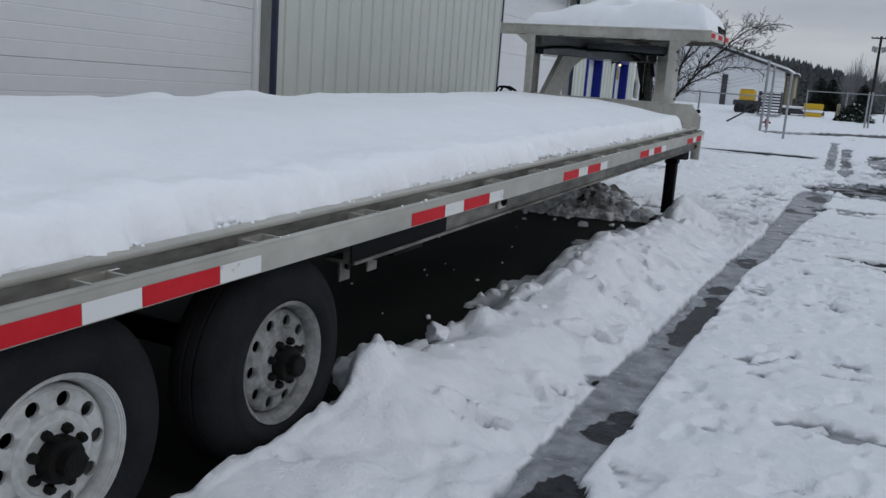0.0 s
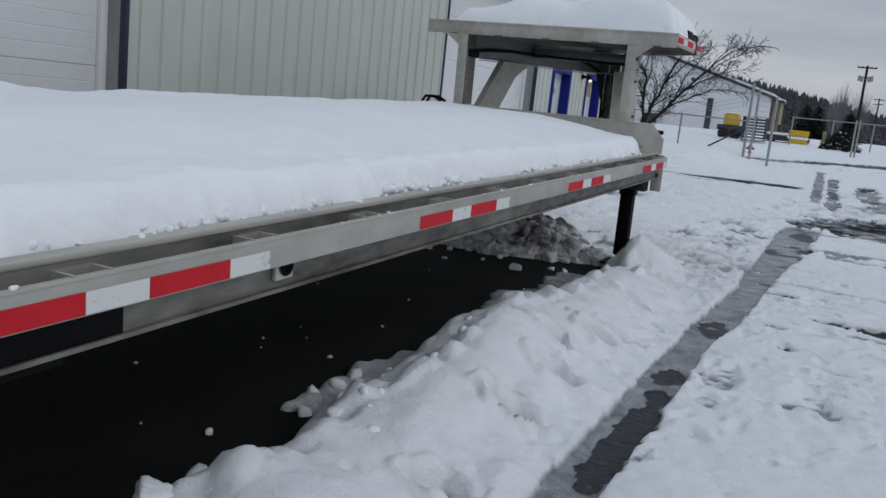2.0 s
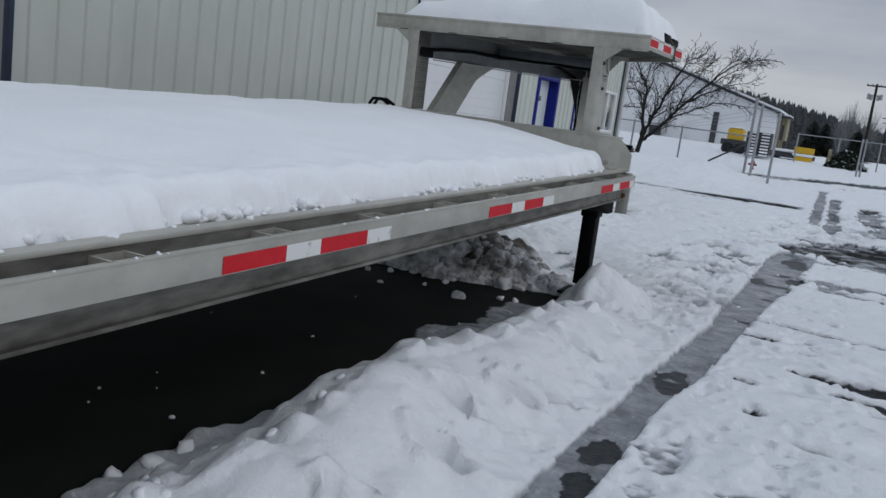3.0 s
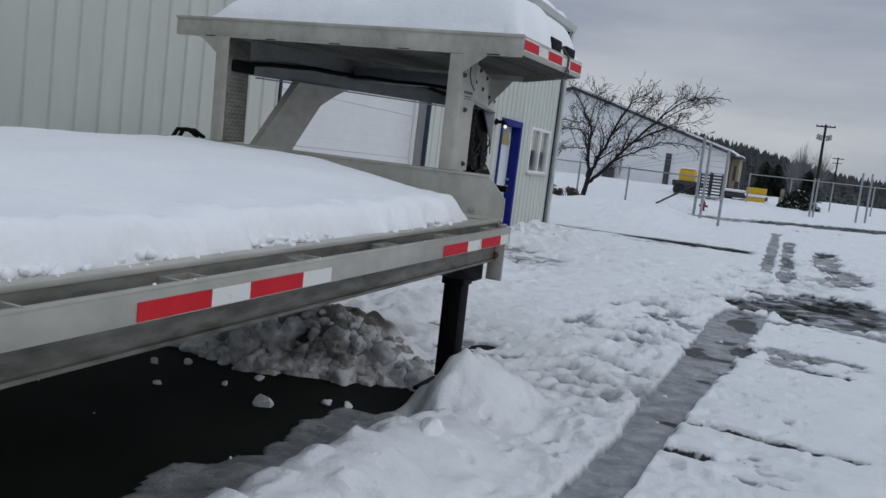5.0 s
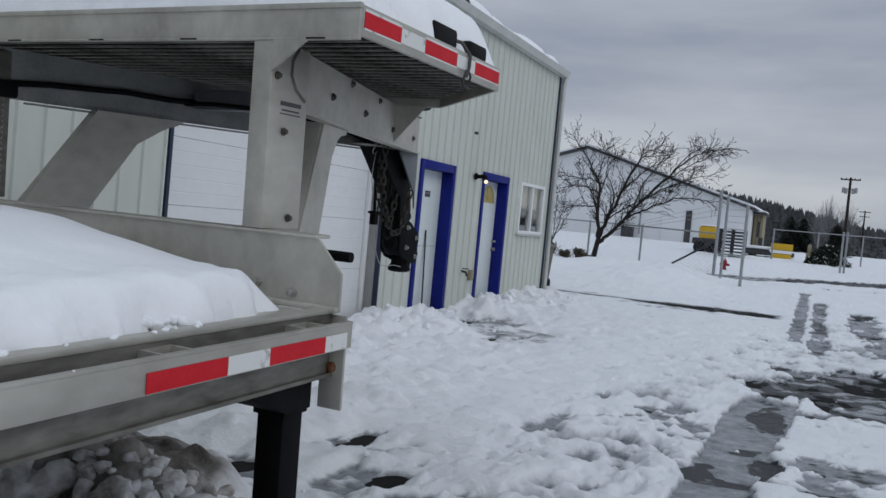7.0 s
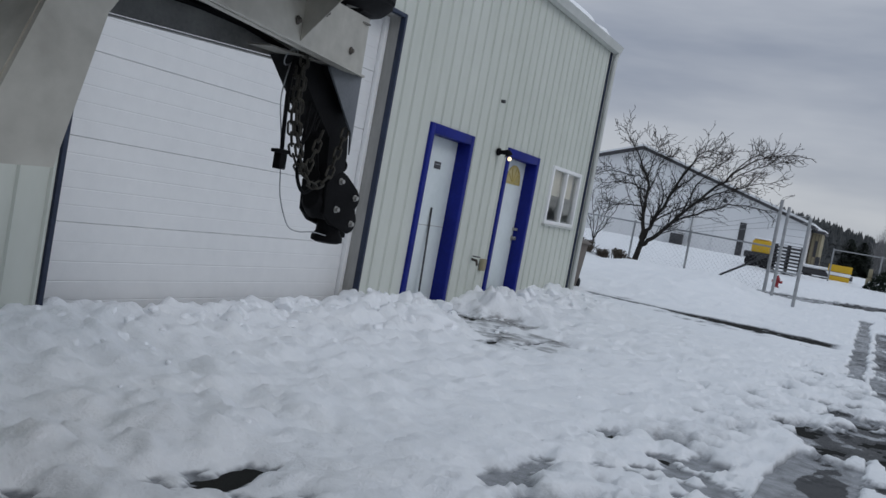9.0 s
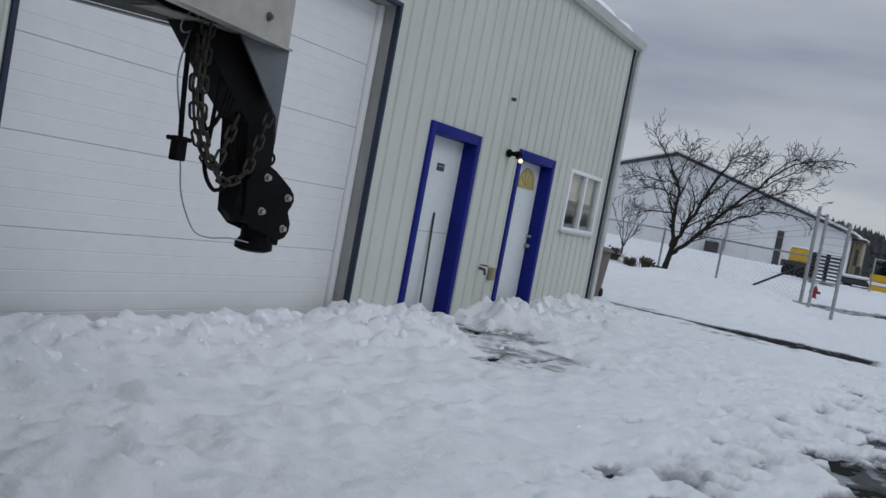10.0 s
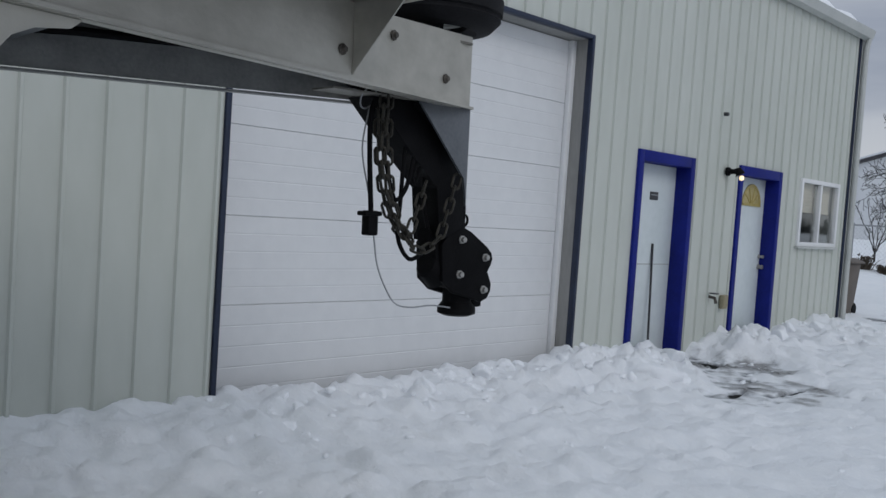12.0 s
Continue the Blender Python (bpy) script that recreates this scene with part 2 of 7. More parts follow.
# ------------------------------------------------------------------ mesh helpers


def finish(bm, smooth=35):
    bmesh.ops.recalc_face_normals(bm, faces=bm.faces[:])
    for f in bm.faces:
        f.smooth = True
    for e in bm.edges:
        if len(e.link_faces) == 2:
            e.smooth = e.calc_face_angle(0) < radians(smooth)


def mesh(name, bm, mat, smooth=35):
    finish(bm, smooth)
    me = bpy.data.meshes.new(name)
    bm.to_mesh(me)
    bm.free()
    me.materials.append(mat)
    return me


def part(name, bm, mat, parent=None, label="", smooth=35):
    ob = new(name, mesh(name, bm, mat, smooth))
    if parent is not None:
        ob.parent = parent
    return tagged(ob, label) if label else ob


def thing(name, bm, mat, label, category, group="", kind="", smooth=35):
    return tagged(part(name, bm, mat, None, "", smooth), label, category, group, kind)


def empty(name, label, category, m=None, group="", kind=""):
    ob = new(name)
    ob.empty_display_size = 0.2
    if m is not None:
        ob.matrix_basis = m
    return tagged(ob, label, category, group, kind)


def box(bm, x0, x1, y0, y1, z0, z1, bevel=0.0):
    r = bmesh.ops.create_cube(bm, size=1.0)
    for v in r["verts"]:
        v.co = Vector((x0 + (v.co.x + 0.5) * (x1 - x0), y0 + (v.co.y + 0.5) * (y1 - y0), z0 + (v.co.z + 0.5) * (z1 - z0)))
    if bevel:
        es = {e for v in r["verts"] for e in v.link_edges}
        bmesh.ops.bevel(bm, geom=list(es), offset=bevel, segments=2, affect="EDGES", profile=0.5)
    return bm


def boxes(*rows, bevel=0.0):
    bm = bmesh.new()
    for r in rows:
        box(bm, *r, bevel=bevel)
    return bm


def prism(bm, pts, a, b, axis="x", bevel=0.0):
    """A flat polygon, given in the two other axes, drawn out from a to b along axis."""
    def at(p, s):
        return {"x": (s, p[0], p[1]), "y": (p[0], s, p[1]), "z": (p[0], p[1], s)}[axis]
    lo = [bm.verts.new(at(p, a)) for p in pts]
    hi = [bm.verts.new(at(p, b)) for p in pts]
    fs = [bm.faces.new(lo[::-1]), bm.faces.new(hi)]
    k = len(pts)
    for i in range(k):
        fs.append(bm.faces.new((lo[i], lo[(i + 1) % k], hi[(i + 1) % k], hi[i])))
    if bevel:
        bmesh.ops.bevel(bm, geom=list({e for f in fs for e in f.edges}), offset=bevel, segments=2, affect="EDGES", profile=0.5)
    return bm


def plate(bm, pts, thick):
    """A plate from 3D corner points that lie in one plane, thickened to its normal's side."""
    vs = [Vector(p) for p in pts]
    nrm = (vs[1] - vs[0]).cross(vs[2] - vs[0]).normalized() * thick
    lo = [bm.verts.new(v) for v in vs]
    hi = [bm.verts.new(v + nrm) for v in vs]
    bm.faces.new(lo[::-1])
    bm.faces.new(hi)
    k = len(vs)
    for i in range(k):
        bm.faces.new((lo[i], lo[(i + 1) % k], hi[(i + 1) % k], hi[i]))
    return bm


def tube(bm, pts, radii, seg=8, cap=True):
    """A round tube along a row of points, with one radius or one for each point."""
    pts = [Vector(p) for p in pts]
    if not isinstance(radii, (list, tuple)):
        radii = [radii] * len(pts)
    rings, side = [], None
    for i, p in enumerate(pts):
        d = (pts[min(i + 1, len(pts) - 1)] - pts[max(i - 1, 0)]).normalized()
        if side is None:
            side = d.orthogonal().normalized()
        side = (side - d * side.dot(d)).normalized()
        up = d.cross(side)
        rings.append([bm.verts.new(p + (side * math.cos(a) + up * math.sin(a)) * radii[i]) for a in (2 * math.pi * k / seg for k in range(seg))])
    for a, b in zip(rings, rings[1:]):
        for k in range(seg):
            bm.faces.new((a[k], a[(k + 1) % seg], b[(k + 1) % seg], b[k]))
    if cap:
        bm.faces.new(rings[0][::-1])
        bm.faces.new(rings[-1])
    return bm


def lathe(bm, profile, centre, axis="x", seg=48):
    """Turns a row of (along, radius) about an axis through centre."""
    c = Vector(centre)
    rings = []
    for s, r in profile:
        ring = []
        for k in range(seg):
            a = 2 * math.pi * k / seg
            u, v = r * math.cos(a), r * math.sin(a)
            ring.append(bm.verts.new(c + Vector({"x": (s, u, v), "y": (u, s, v), "z": (u, v, s)}[axis])))
        rings.append(ring)
    for a, b in zip(rings, rings[1:]):
        for k in range(seg):
            bm.faces.new((a[k], a[(k + 1) % seg], b[(k + 1) % seg], b[k]))
    return bm


def hang(p0, p1, sag, k=14):
    """Points of a slack line from p0 to p1."""
    p0, p1 = Vector(p0), Vector(p1)
    return [p0.lerp(p1, i / k) - Vector((0, 0, sag * 4 * (i / k) * (1 - i / k))) for i in range(k + 1)]


def vn(x, y, s, seed):
    """Smooth value noise in -1..1 with cells of size s."""
    x, y = np.asarray(x, float) / s + seed * 13.7, np.asarray(y, float) / s + seed * 7.3
    xi, yi = np.floor(x), np.floor(y)
    u, v = x - xi, y - yi
    u, v = u * u * u * (u * (u * 6 - 15) + 10), v * v * v * (v * (v * 6 - 15) + 10)
    def rnd(a, b):
        h = np.sin(a * 127.1 + b * 311.7 + seed * 74.7) * 43758.5453
        return h - np.floor(h)
    top = rnd(xi, yi) * (1 - u) + rnd(xi + 1, yi) * u
    low = rnd(xi, yi + 1) * (1 - u) + rnd(xi + 1, yi + 1) * u
    return 2 * (top * (1 - v) + low * v) - 1


def fbm(x, y, s, seed, octaves=4, gain=0.5):
    out, amp = 0, 1.0
    for k in range(octaves):
        out = out + amp * vn(x, y, s * 0.5**k, seed + k)
        amp *= gain
    return out


def sheet(name, xs, ys, z, mat, attrs=None, cut=None):
    """A grid mesh from heights; attrs: name to values per point; cut: cells to leave out."""
    ny, nx = z.shape
    gx, gy = np.meshgrid(xs, ys)
    co = np.stack([gx, gy, z], -1).reshape(-1, 3)
    i = np.arange(ny * nx).reshape(ny, nx)
    q = np.stack([i[:-1, :-1], i[:-1, 1:], i[1:, 1:], i[1:, :-1]], -1).reshape(-1, 4)
    if cut is not None:
        q = q[~cut.reshape(-1)]
    me = bpy.data.meshes.new(name)
    me.from_pydata(co.tolist(), [], q.tolist())
    me.polygons.foreach_set("use_smooth", np.ones(len(q), bool))
    for key, val in (attrs or {}).items():
        a = me.attributes.new(key, "FLOAT", "POINT")
        a.data.foreach_set("value", np.clip(val, 0, 1).astype(np.float32).reshape(-1))
    me.materials.append(mat)
    me.update()
    return new(name, me)


def smoothstep(a, b, v):
    t = np.clip((v - a) / (b - a), 0, 1)
    return t * t * (3 - 2 * t)

# ------------------------------------------------------------------ ground and snow
RISE_Y = [-400, 19, 23, 32, 38, 60, 100, 400, 2000]
RISE_Z = [0, 0.0, 0.10, 0.36, 0.52, 1.22, 1.5, 1.6, 1.6]


def rise(y):
    return np.interp(y, RISE_Y, RISE_Z)


g_ys = sorted(set(RISE_Y) | set(np.arange(-20, 60, 2.0).tolist()))
g_xs = [-1500, -400, -100, -40, -20, -10, -5, 0, 5, 10, 20, 40, 100, 400, 1500]
ground = sheet("ground", np.array(g_xs, float), np.array(g_ys, float), np.repeat(rise(np.array(g_ys, float))[:, None], len(g_xs), 1), M_ASPHALT)
tagged(ground, "wet black asphalt yard with gentle rise to the road", "ground", kind="structure")


def spot(x, y, cx, cy, rx, ry, seed, ragged=0.35):
    """1 inside an uneven ellipse, 0 outside."""
    r = np.hypot((x - cx) / rx, (y - cy) / ry) + ragged * fbm(x, y, 0.35, seed, 3) + 0.5 * ragged * fbm(x, y, 0.11, seed + 7, 3)
    return 1 - smoothstep(0.85, 1.1, r)


def soft_spot(x, y, cx, cy, rx, ry):
    return 1 - smoothstep(0.55, 1.15, np.hypot((x - cx) / rx, (y - cy) / ry))


def band(x, y, pts, half, seed, ragged=0.3):
    """1 along a line x = f(y) of the given half width."""
    py, px = zip(*pts)
    inside = (y > py[0]) & (y < py[-1])
    d = np.abs(x - np.interp(y, py, px)) / half + ragged * fbm(x, y, 0.3, seed, 3)
    return np.where(inside, 1 - smoothstep(0.8, 1.15, d), 0)


prints = random.Random(17)
PRINTS = []
for k in range(1500):
    y = prints.uniform(2.2, 24.0)
    x = prints.uniform(-1.0, -0.55) if k % 6 == 0 else prints.uniform(-0.28, 2.2) if k % 6 < 4 else prints.uniform(-4.2, 0.8)
    if x < -1.1 and y < 11 or k % 6 == 0 and k % 18 and y < 9.5:
        continue
    boot = k % 5 == 0
    if boot:
        row = (prints.uniform(0.04, 0.065), prints.uniform(0.10, 0.16), prints.uniform(-0.6, 0.6), prints.uniform(0.008, 0.022))
    else:
        row = (prints.uniform(0.016, 0.045), prints.uniform(0.016, 0.05), prints.uniform(-1.5, 1.5), prints.uniform(0.008, 0.032))
    PRINTS.append((x, y, *row))
# clear boot marks on the bank's slope
for x, y, h in ((-0.74, 5.1, 0.05), (-0.78, 5.80, 0.075), (-0.76, 6.33, 0.05), (-0.83, 7.20, 0.06), (-0.73, 7.42, 0.045), (-0.91, 6.73, 0.05), (-0.83, 8.2, 0.05), (-0.62, 4.3, 0.05), (-0.78, 3.7, 0.05)):
    PRINTS.append((x, y, 0.12, 0.07, 0.25, 2.1 * h))


def trampled(xs, ys, d):
    """Boot prints and scuffs pressed into the snow, with a slight rim."""
    for x, y, rx, ry, a, h in PRINTS:
        i0, i1 = np.searchsorted(xs, (x - 0.3, x + 0.3))
        j0, j1 = np.searchsorted(ys, (y - 0.3, y + 0.3))
        if i1 - i0 < 2 or j1 - j0 < 2:
            continue
        gx_, gy_ = np.meshgrid(xs[i0:i1] - x, ys[j0:j1] - y)
        u, v = gx_ * math.cos(a) + gy_ * math.sin(a), -gx_ * math.sin(a) + gy_ * math.cos(a)
        r = np.hypot(u / rx, v / ry) + 0.35 * vn(gx_ + x, gy_ + y, 0.06, 3)
        w = d[j0:j1, i0:i1]
        d[j0:j1, i0:i1] = np.where(w > 0.022, np.maximum(w - h * (1 - smoothstep(0.6, 1.0, r)) + 0.30 * h * np.exp(-(((r - 1.25) / 0.25) ** 2)), 0.007), w)
    return d


def x_left(s):
    """The ragged bare spots by the neck and the doors."""
    return s in (28, 32, 33, 34, 39)


def pile_front(x):
    return np.interp(x, [-4.2, -3.1, -2.67, -2.2, -1.7, -1.4], [10.1, 9.93, 9.83, 9.97, 10.22, 10.35])


def snow_fields(x, y):
    f1, f2, f3, f4 = fbm(x, y, 1.1, 3), fbm(x, y, 0.34, 11, 3), fbm(x, y, 0.13, 21, 2), vn(x, y, 0.05, 31)
    f5 = fbm(x, y, 0.22, 91, 4)
    clot = np.abs(fbm(x, y, 0.11, 141, 3, 0.6)) - 0.35
    clot = clot * smoothstep(-0.35, 0.45, fbm(x, y, 0.8, 151, 2))
    lump = np.abs(fbm(x, y, 0.30, 41, 3))
    slush = np.zeros_like(x)
    dirt = np.zeros_like(x)
    xr = np.interp(y, [2, 8, 8.6, 10.3, 13.3, 15, 17], [-0.325, -0.30, -0.22, -0.16, -0.03, 0.08, 0.1]) + 0.008 * f3
    xl = np.interp(y, [2, 5, 8.4, 10.1, 12.9, 15, 17], [-0.52, -0.54, -0.49, -0.41, -0.41, -0.45, -0.3]) + 0.016 * f2 + 0.010 * f3
    # trodden field
    calm = smoothstep(11.5, 14.5, y) * smoothstep(-4.3, -3.6, x)
    d = 0.075 + 0.016 * f1 + 0.009 * f2 + (0.010 - 0.005 * calm) * f3 + (0.008 - 0.004 * calm) * f4 + (0.016 - 0.009 * calm) * clot
    d = d - 0.020 * smoothstep(0.30, 0.75, f5) * smoothstep(10.3, 11.5, y) + 0.012 * smoothstep(0.25, 0.7, -f5) * smoothstep(10.3, 11.5, y)
    # packed lane beside the tyre groove
    lane = smoothstep(xr - 0.01, xr + 0.012, x)
    flat = smoothstep(9.6, 11.2, y + 0.4 * f1)
    d_lane = 0.050 + 0.009 * f1 + 0.008 * f2 + (0.007 - 0.004 * flat) * f3 + (0.005 - 0.002 * flat) * f4 + (0.012 - 0.009 * flat) * clot
    d_lane = d_lane - 0.06 * smoothstep(0.55, 0.85, fbm(x * 0.6, y * 2.2, 0.45, 55, 3)) * smoothstep(-0.1, 0.3, x) * (1 - smoothstep(2.2, 3.2, x)) * (1 - 0.85 * flat) - 0.03 * (1 - 0.7 * flat) * smoothstep(0.45, 0.8, f5)
    beyond = smoothstep(15.8, 17.5, y)
    d = np.where(x > xr - 0.02, d * beyond + (1 - beyond) * (lane * np.maximum(d_lane, 0.006) + (1 - lane) * 0.01), d)
    # ridge thrown up along the trailer
    crest_x = -1.13 + 0.07 * vn(y, y * 0, 0.9, 5) + 0.09 * np.exp(-(((y - 4.55) / 0.45) ** 2))
    along = smoothstep(1.0, 2.2, y) * (1 - smoothstep(8.6, 10.2, y))
    hc = (0.20 + 0.035 * vn(y, y * 0, 1.3, 9) + 0.03 * vn(y, y * 0, 0.5, 10) + 0.11 * np.exp(-(((y - 6.5) / 0.55) ** 2)) + 0.07 * np.exp(-(((y - 3.56) / 0.20) ** 2)) - 0.08 * smoothstep(3.5, 3.15, y) + 0.02 * smoothstep(7.0, 8.0, y) - 0.05 * np.exp(-(((y - 4.55) / 0.45) ** 2))) * along
    t = np.clip((x - crest_x) / np.maximum(xl - crest_x, 0.05), 0, 1)
    outer = hc * (0.5 + 0.5 * np.cos(np.pi * t)) ** 1.25 * (1 + 0.10 * f2 * t) + 0.020 * f2 + 0.006 * f3 + 0.003 * f4 + 0.006 * clot
    inner_x = np.interp(y, [0, 2.4, 3.4, 3.75, 4.05, 4.3, 4.6, 4.85, 5.2, 5.6, 6.1, 6.66, 7.07, 7.42, 8.0, 8.67, 9.2, 10.0], [-1.2, -1.2, -1.26, -1.38, -1.36, -1.42, -1.43, -1.37, -1.45, -1.46, -1.49, -1.53, -1.50, -1.475, -1.38, -1.33, -1.31, -1.42]) + 0.06 * f2 + 0.03 * f3
    ti = np.clip((crest_x - x) / np.maximum(crest_x - inner_x, 0.04), 0, 1)
    inner = hc * (1 - ti**2.6) + (0.035 * f2 + 0.022 * f3 + 0.045 * lump) * np.sin(np.pi * np.clip(ti * 0.8 + 0.15, 0, 1)) + (0.028 * f2 + 0.016 * f3) * (1 - ti)
    dr = np.where(x > crest_x, d * 0.6 * smoothstep(0, 1, t) + 0.045 * (1 - t) + outer, inner + 0.045 * (1 - ti) - 0.025 * ti**3)
    bare_under = np.where(x < inner_x - 0.02, -0.05, dr)
    far_left = smoothstep(-3.55, -3.95, x)
    bare_under = bare_under * (1 - far_left) + far_left * (0.2 + 0.06 * f1)
    ridge_zone = (y < 10.3) & (x < xl)
    fade = smoothstep(9.2, 10.3, y)
    d = np.where(ridge_zone, bare_under * (1 - fade) + fade * (-0.05 + (d + 0.05) * smoothstep(-1.62, -1.42, x) + 0.15 * far_left), d)
    # broken blocks standing on the crest
    for cx, cy, r_, h_ in ((-1.22, 3.45, 0.11, 0.10), (-1.20, 3.66, 0.07, 0.07), (-1.30, 4.50, 0.08, 0.03), (-1.18, 4.60, 0.07, 0.05), (-1.10, 6.50, 0.13, 0.03), (-1.22, 6.85, 0.09, 0.04), (-1.50, 5.65, 0.09, 0.06), (-1.46, 7.2, 0.08, 0.05)):
        rr_ = np.hypot(x - cx, (y - cy) * 0.9) / r_ + 0.38 * f3 + 0.28 * f4
        d = d + h_ * np.exp(-np.clip(rr_, 0, 3) ** 4)
    for cx, cy, r_ in ((-1.38, 4.08, 0.12), (-1.44, 5.0, 0.12)):
        d = d - 0.16 * np.exp(-(((x - cx) / r_) ** 2 + ((y - cy) / (1.3 * r_)) ** 2)) * ridge_zone
    slush = np.maximum(slush, np.where(ridge_zone & (x < crest_x), 0.45 * smoothstep(0.75, 1.0, ti), 0) * (1 - fade))
    # low icy slab broken off the ridge
    slab = smoothstep(5.50, 5.62, y + 0.06 * f3) * (1 - smoothstep(6.4, 6.7, y)) * smoothstep(-1.68, -1.62, x + 0.04 * f2 + 0.02 * f3)
    d = np.where(ridge_zone & (slab > 0.2), np.maximum(d, slab * (0.045 + 0.018 * f3 + 0.03 * clot)), d)
    # thin glaze at the foot of the ridge
    glaze = band(x, y, [(7.6, -1.62), (8.6, -1.50), (9.6, -1.52)], 0.24, 71, 0.45)
    d = np.maximum(d, np.where(glaze > 0.3, 0.008 + 0.005 * f3, -1))
    slush = np.maximum(slush, np.where((glaze > 0.2) & (d < 0.04), 0.45 + 0.3 * f3, 0))
    # ploughed pile with dirty lumps under the neck end
    px = (0.28 * smoothstep(-1.46, -1.62, x) + 0.72 * smoothstep(-1.66, -2.2, x)) * smoothstep(-3.5, -2.55, x)
    front = pile_front(x) + 0.05 * vn(x, x * 0, 0.3, 13) + 0.05 * f2
    ph = (0.29 + 0.04 * vn(x, x * 0, 0.5, 17)) * smoothstep(front - 0.04, front + 0.26, y) * (1 - smoothstep(10.55, 11.0, y)) * px
    l2 = np.abs(fbm(x, y, 0.20, 45, 2))
    pile = ph * (0.86 + 0.16 * lump + 0.20 * l2 + 0.07 * f3)
    d = np.where(ph > 0.01, np.maximum(d, pile), d)
    dirt = np.maximum(dirt, smoothstep(0.02, 0.12, ph) * (1 - smoothstep(10.5, 10.8, y)) * np.clip(0.42 + 0.45 * fbm(x, y, 0.6, 47, 2) + 0.25 * f2 + 0.45 * smoothstep(0.12, 0.28, ph) - 0.5 * smoothstep(-2.0, -1.6, x), 0.05, 1.0))
    # clump beside the jack
    steep = np.clip((x + 1.50 + 0.05 * f2 + 0.02 * f3) / 0.25, 0, 1)
    d = d + 0.235 * steep**1.1 * (1 - smoothstep(-1.20, -0.80, x + 0.05 * f2 + 0.03 * f3)) * smoothstep(9.46, 9.92, y + 0.08 * f2 + 0.03 * f3) * (1 - smoothstep(10.02, 10.55, y)) * (1 + 0.14 * f3 + 0.2 * lump)
    # drift along the wall, trodden out at the two doors
    wallb = np.exp(-(((x + 4.75) / 0.75) ** 2)) * smoothstep(10.8, 11.8, y) * (1 - smoothstep(23.2, 24.5, y))
    gap = np.exp(-(((y - 18.45) / 0.55) ** 2)) + 0.9 * np.exp(-(((y - 20.55) / 0.25) ** 2))
    hw = np.interp(y, [11, 13, 16.5, 17.2, 19.3, 20, 21.5, 23, 24], [0.085, 0.065, 0.06, 0.06, 0.08, 0.07, 0.12, 0.13, 0.05])
    d = d + wallb * hw * (1 + 0.20 * f2 + 0.20 * lump + 0.15 * f3) * (1 - np.clip(gap, 0, 0.95))
    rough_zone = smoothstep(-2.9, -4.1, x) * (0.55 + 0.45 * smoothstep(14.0, 16.5, y)) * smoothstep(11.0, 12.0, y) * (1 - smoothstep(23, 24, y))
    puffs = np.abs(fbm(x, y, 0.42, 171, 2)) * smoothstep(-2.0, -2.8, x) * (1 - smoothstep(-4.3, -4.7, x)) * smoothstep(11.0, 11.8, y) * (1 - smoothstep(15.5, 17.0, y))
    d = d + 0.075 * puffs * (1 - 0.5 * np.clip(np.abs(f3), 0, 1)) + 0.04 * l2 * np.clip(puffs * 3, 0, 1) - 0.02 * np.clip(puffs * 3, 0, 1)
    d = d + rough_zone * (0.050 * lump + 0.045 * l2 + 0.022 * f3 + 0.010 * f4)
    d = d + 0.13 * np.exp(-(((x + 4.2) / 0.4) ** 2 + ((y - 16.75) / 0.6) ** 2)) * (1 + 0.5 * f3 + 0.6 * lump) + 0.11 * np.exp(-(((x + 4.28) / 0.36) ** 2 + ((y - 19.3) / 0.55) ** 2)) * (1 + 0.5 * f3 + 0.6 * lump)
    # worn and slushy places: the snow thins out unevenly
    worn = 0 * x
    for cx, cy, rx, ry, s in ((-3.5, 17.9, 0.9, 1.3, 1.0), (-0.95, 13.9, 0.75, 2.0, 1.0), (-0.85, 11.4, 0.6, 1.4, 0.95), (-0.9, 17.3, 0.8, 1.6, 0.6), (-2.15, 11.95, 0.6, 0.6, 0.8), (-2.4, 11.05, 0.5, 0.5, 0.8), (-1.72, 11.4, 0.5, 0.5, 0.8), (0.5, 13.6, 0.7, 0.5, 0.7), (-0.1, 20.0, 1.0, 2.5, 0.55), (0.9, 23.0, 0.9, 3.5, 0.7), (-2.3, 19.6, 1.2, 1.6, 0.25)):
        worn = np.maximum(worn, s * soft_spot(x, y, cx, cy, rx, ry))
    d = d - worn * np.clip(0.030 + 0.075 * f5 + 0.035 * f3, 0, 0.12)
    d = np.where((worn > 0.05) & (d < 0.004), 0.003 + 0.004 * f3, d)
    slush = np.maximum(slush, 0.9 * worn * np.clip(0.42 + 0.55 * f5 + 0.45 * f1 + 0.25 * f3, 0, 1) * (x > -2.0))
    way = 0 * x
    for cx, cy, r_ in ((-4.5, 18.5, 0.42), (-4.05, 18.15, 0.45), (-3.6, 17.8, 0.5), (-3.25, 17.5, 0.5), (-3.9, 18.7, 0.5), (-3.25, 18.0, 0.45), (-3.3, 17.0, 0.4)):
        way = np.maximum(way, soft_spot(x, y, cx, cy, r_, r_))
    d = d * (1 - way) + way * (0.028 + 0.020 * f5 + 0.012 * f3)
    slush = np.maximum(slush, 0.8 * way * np.clip(0.45 + 0.6 * f5 + 0.3 * f3, 0, 1))
    dirt = np.maximum(dirt, 0.55 * way * np.clip(0.4 + 0.7 * f5 + 0.5 * f3, 0, 1))
    # wide slush-covered wheel tracks
    wet = np.zeros_like(x)
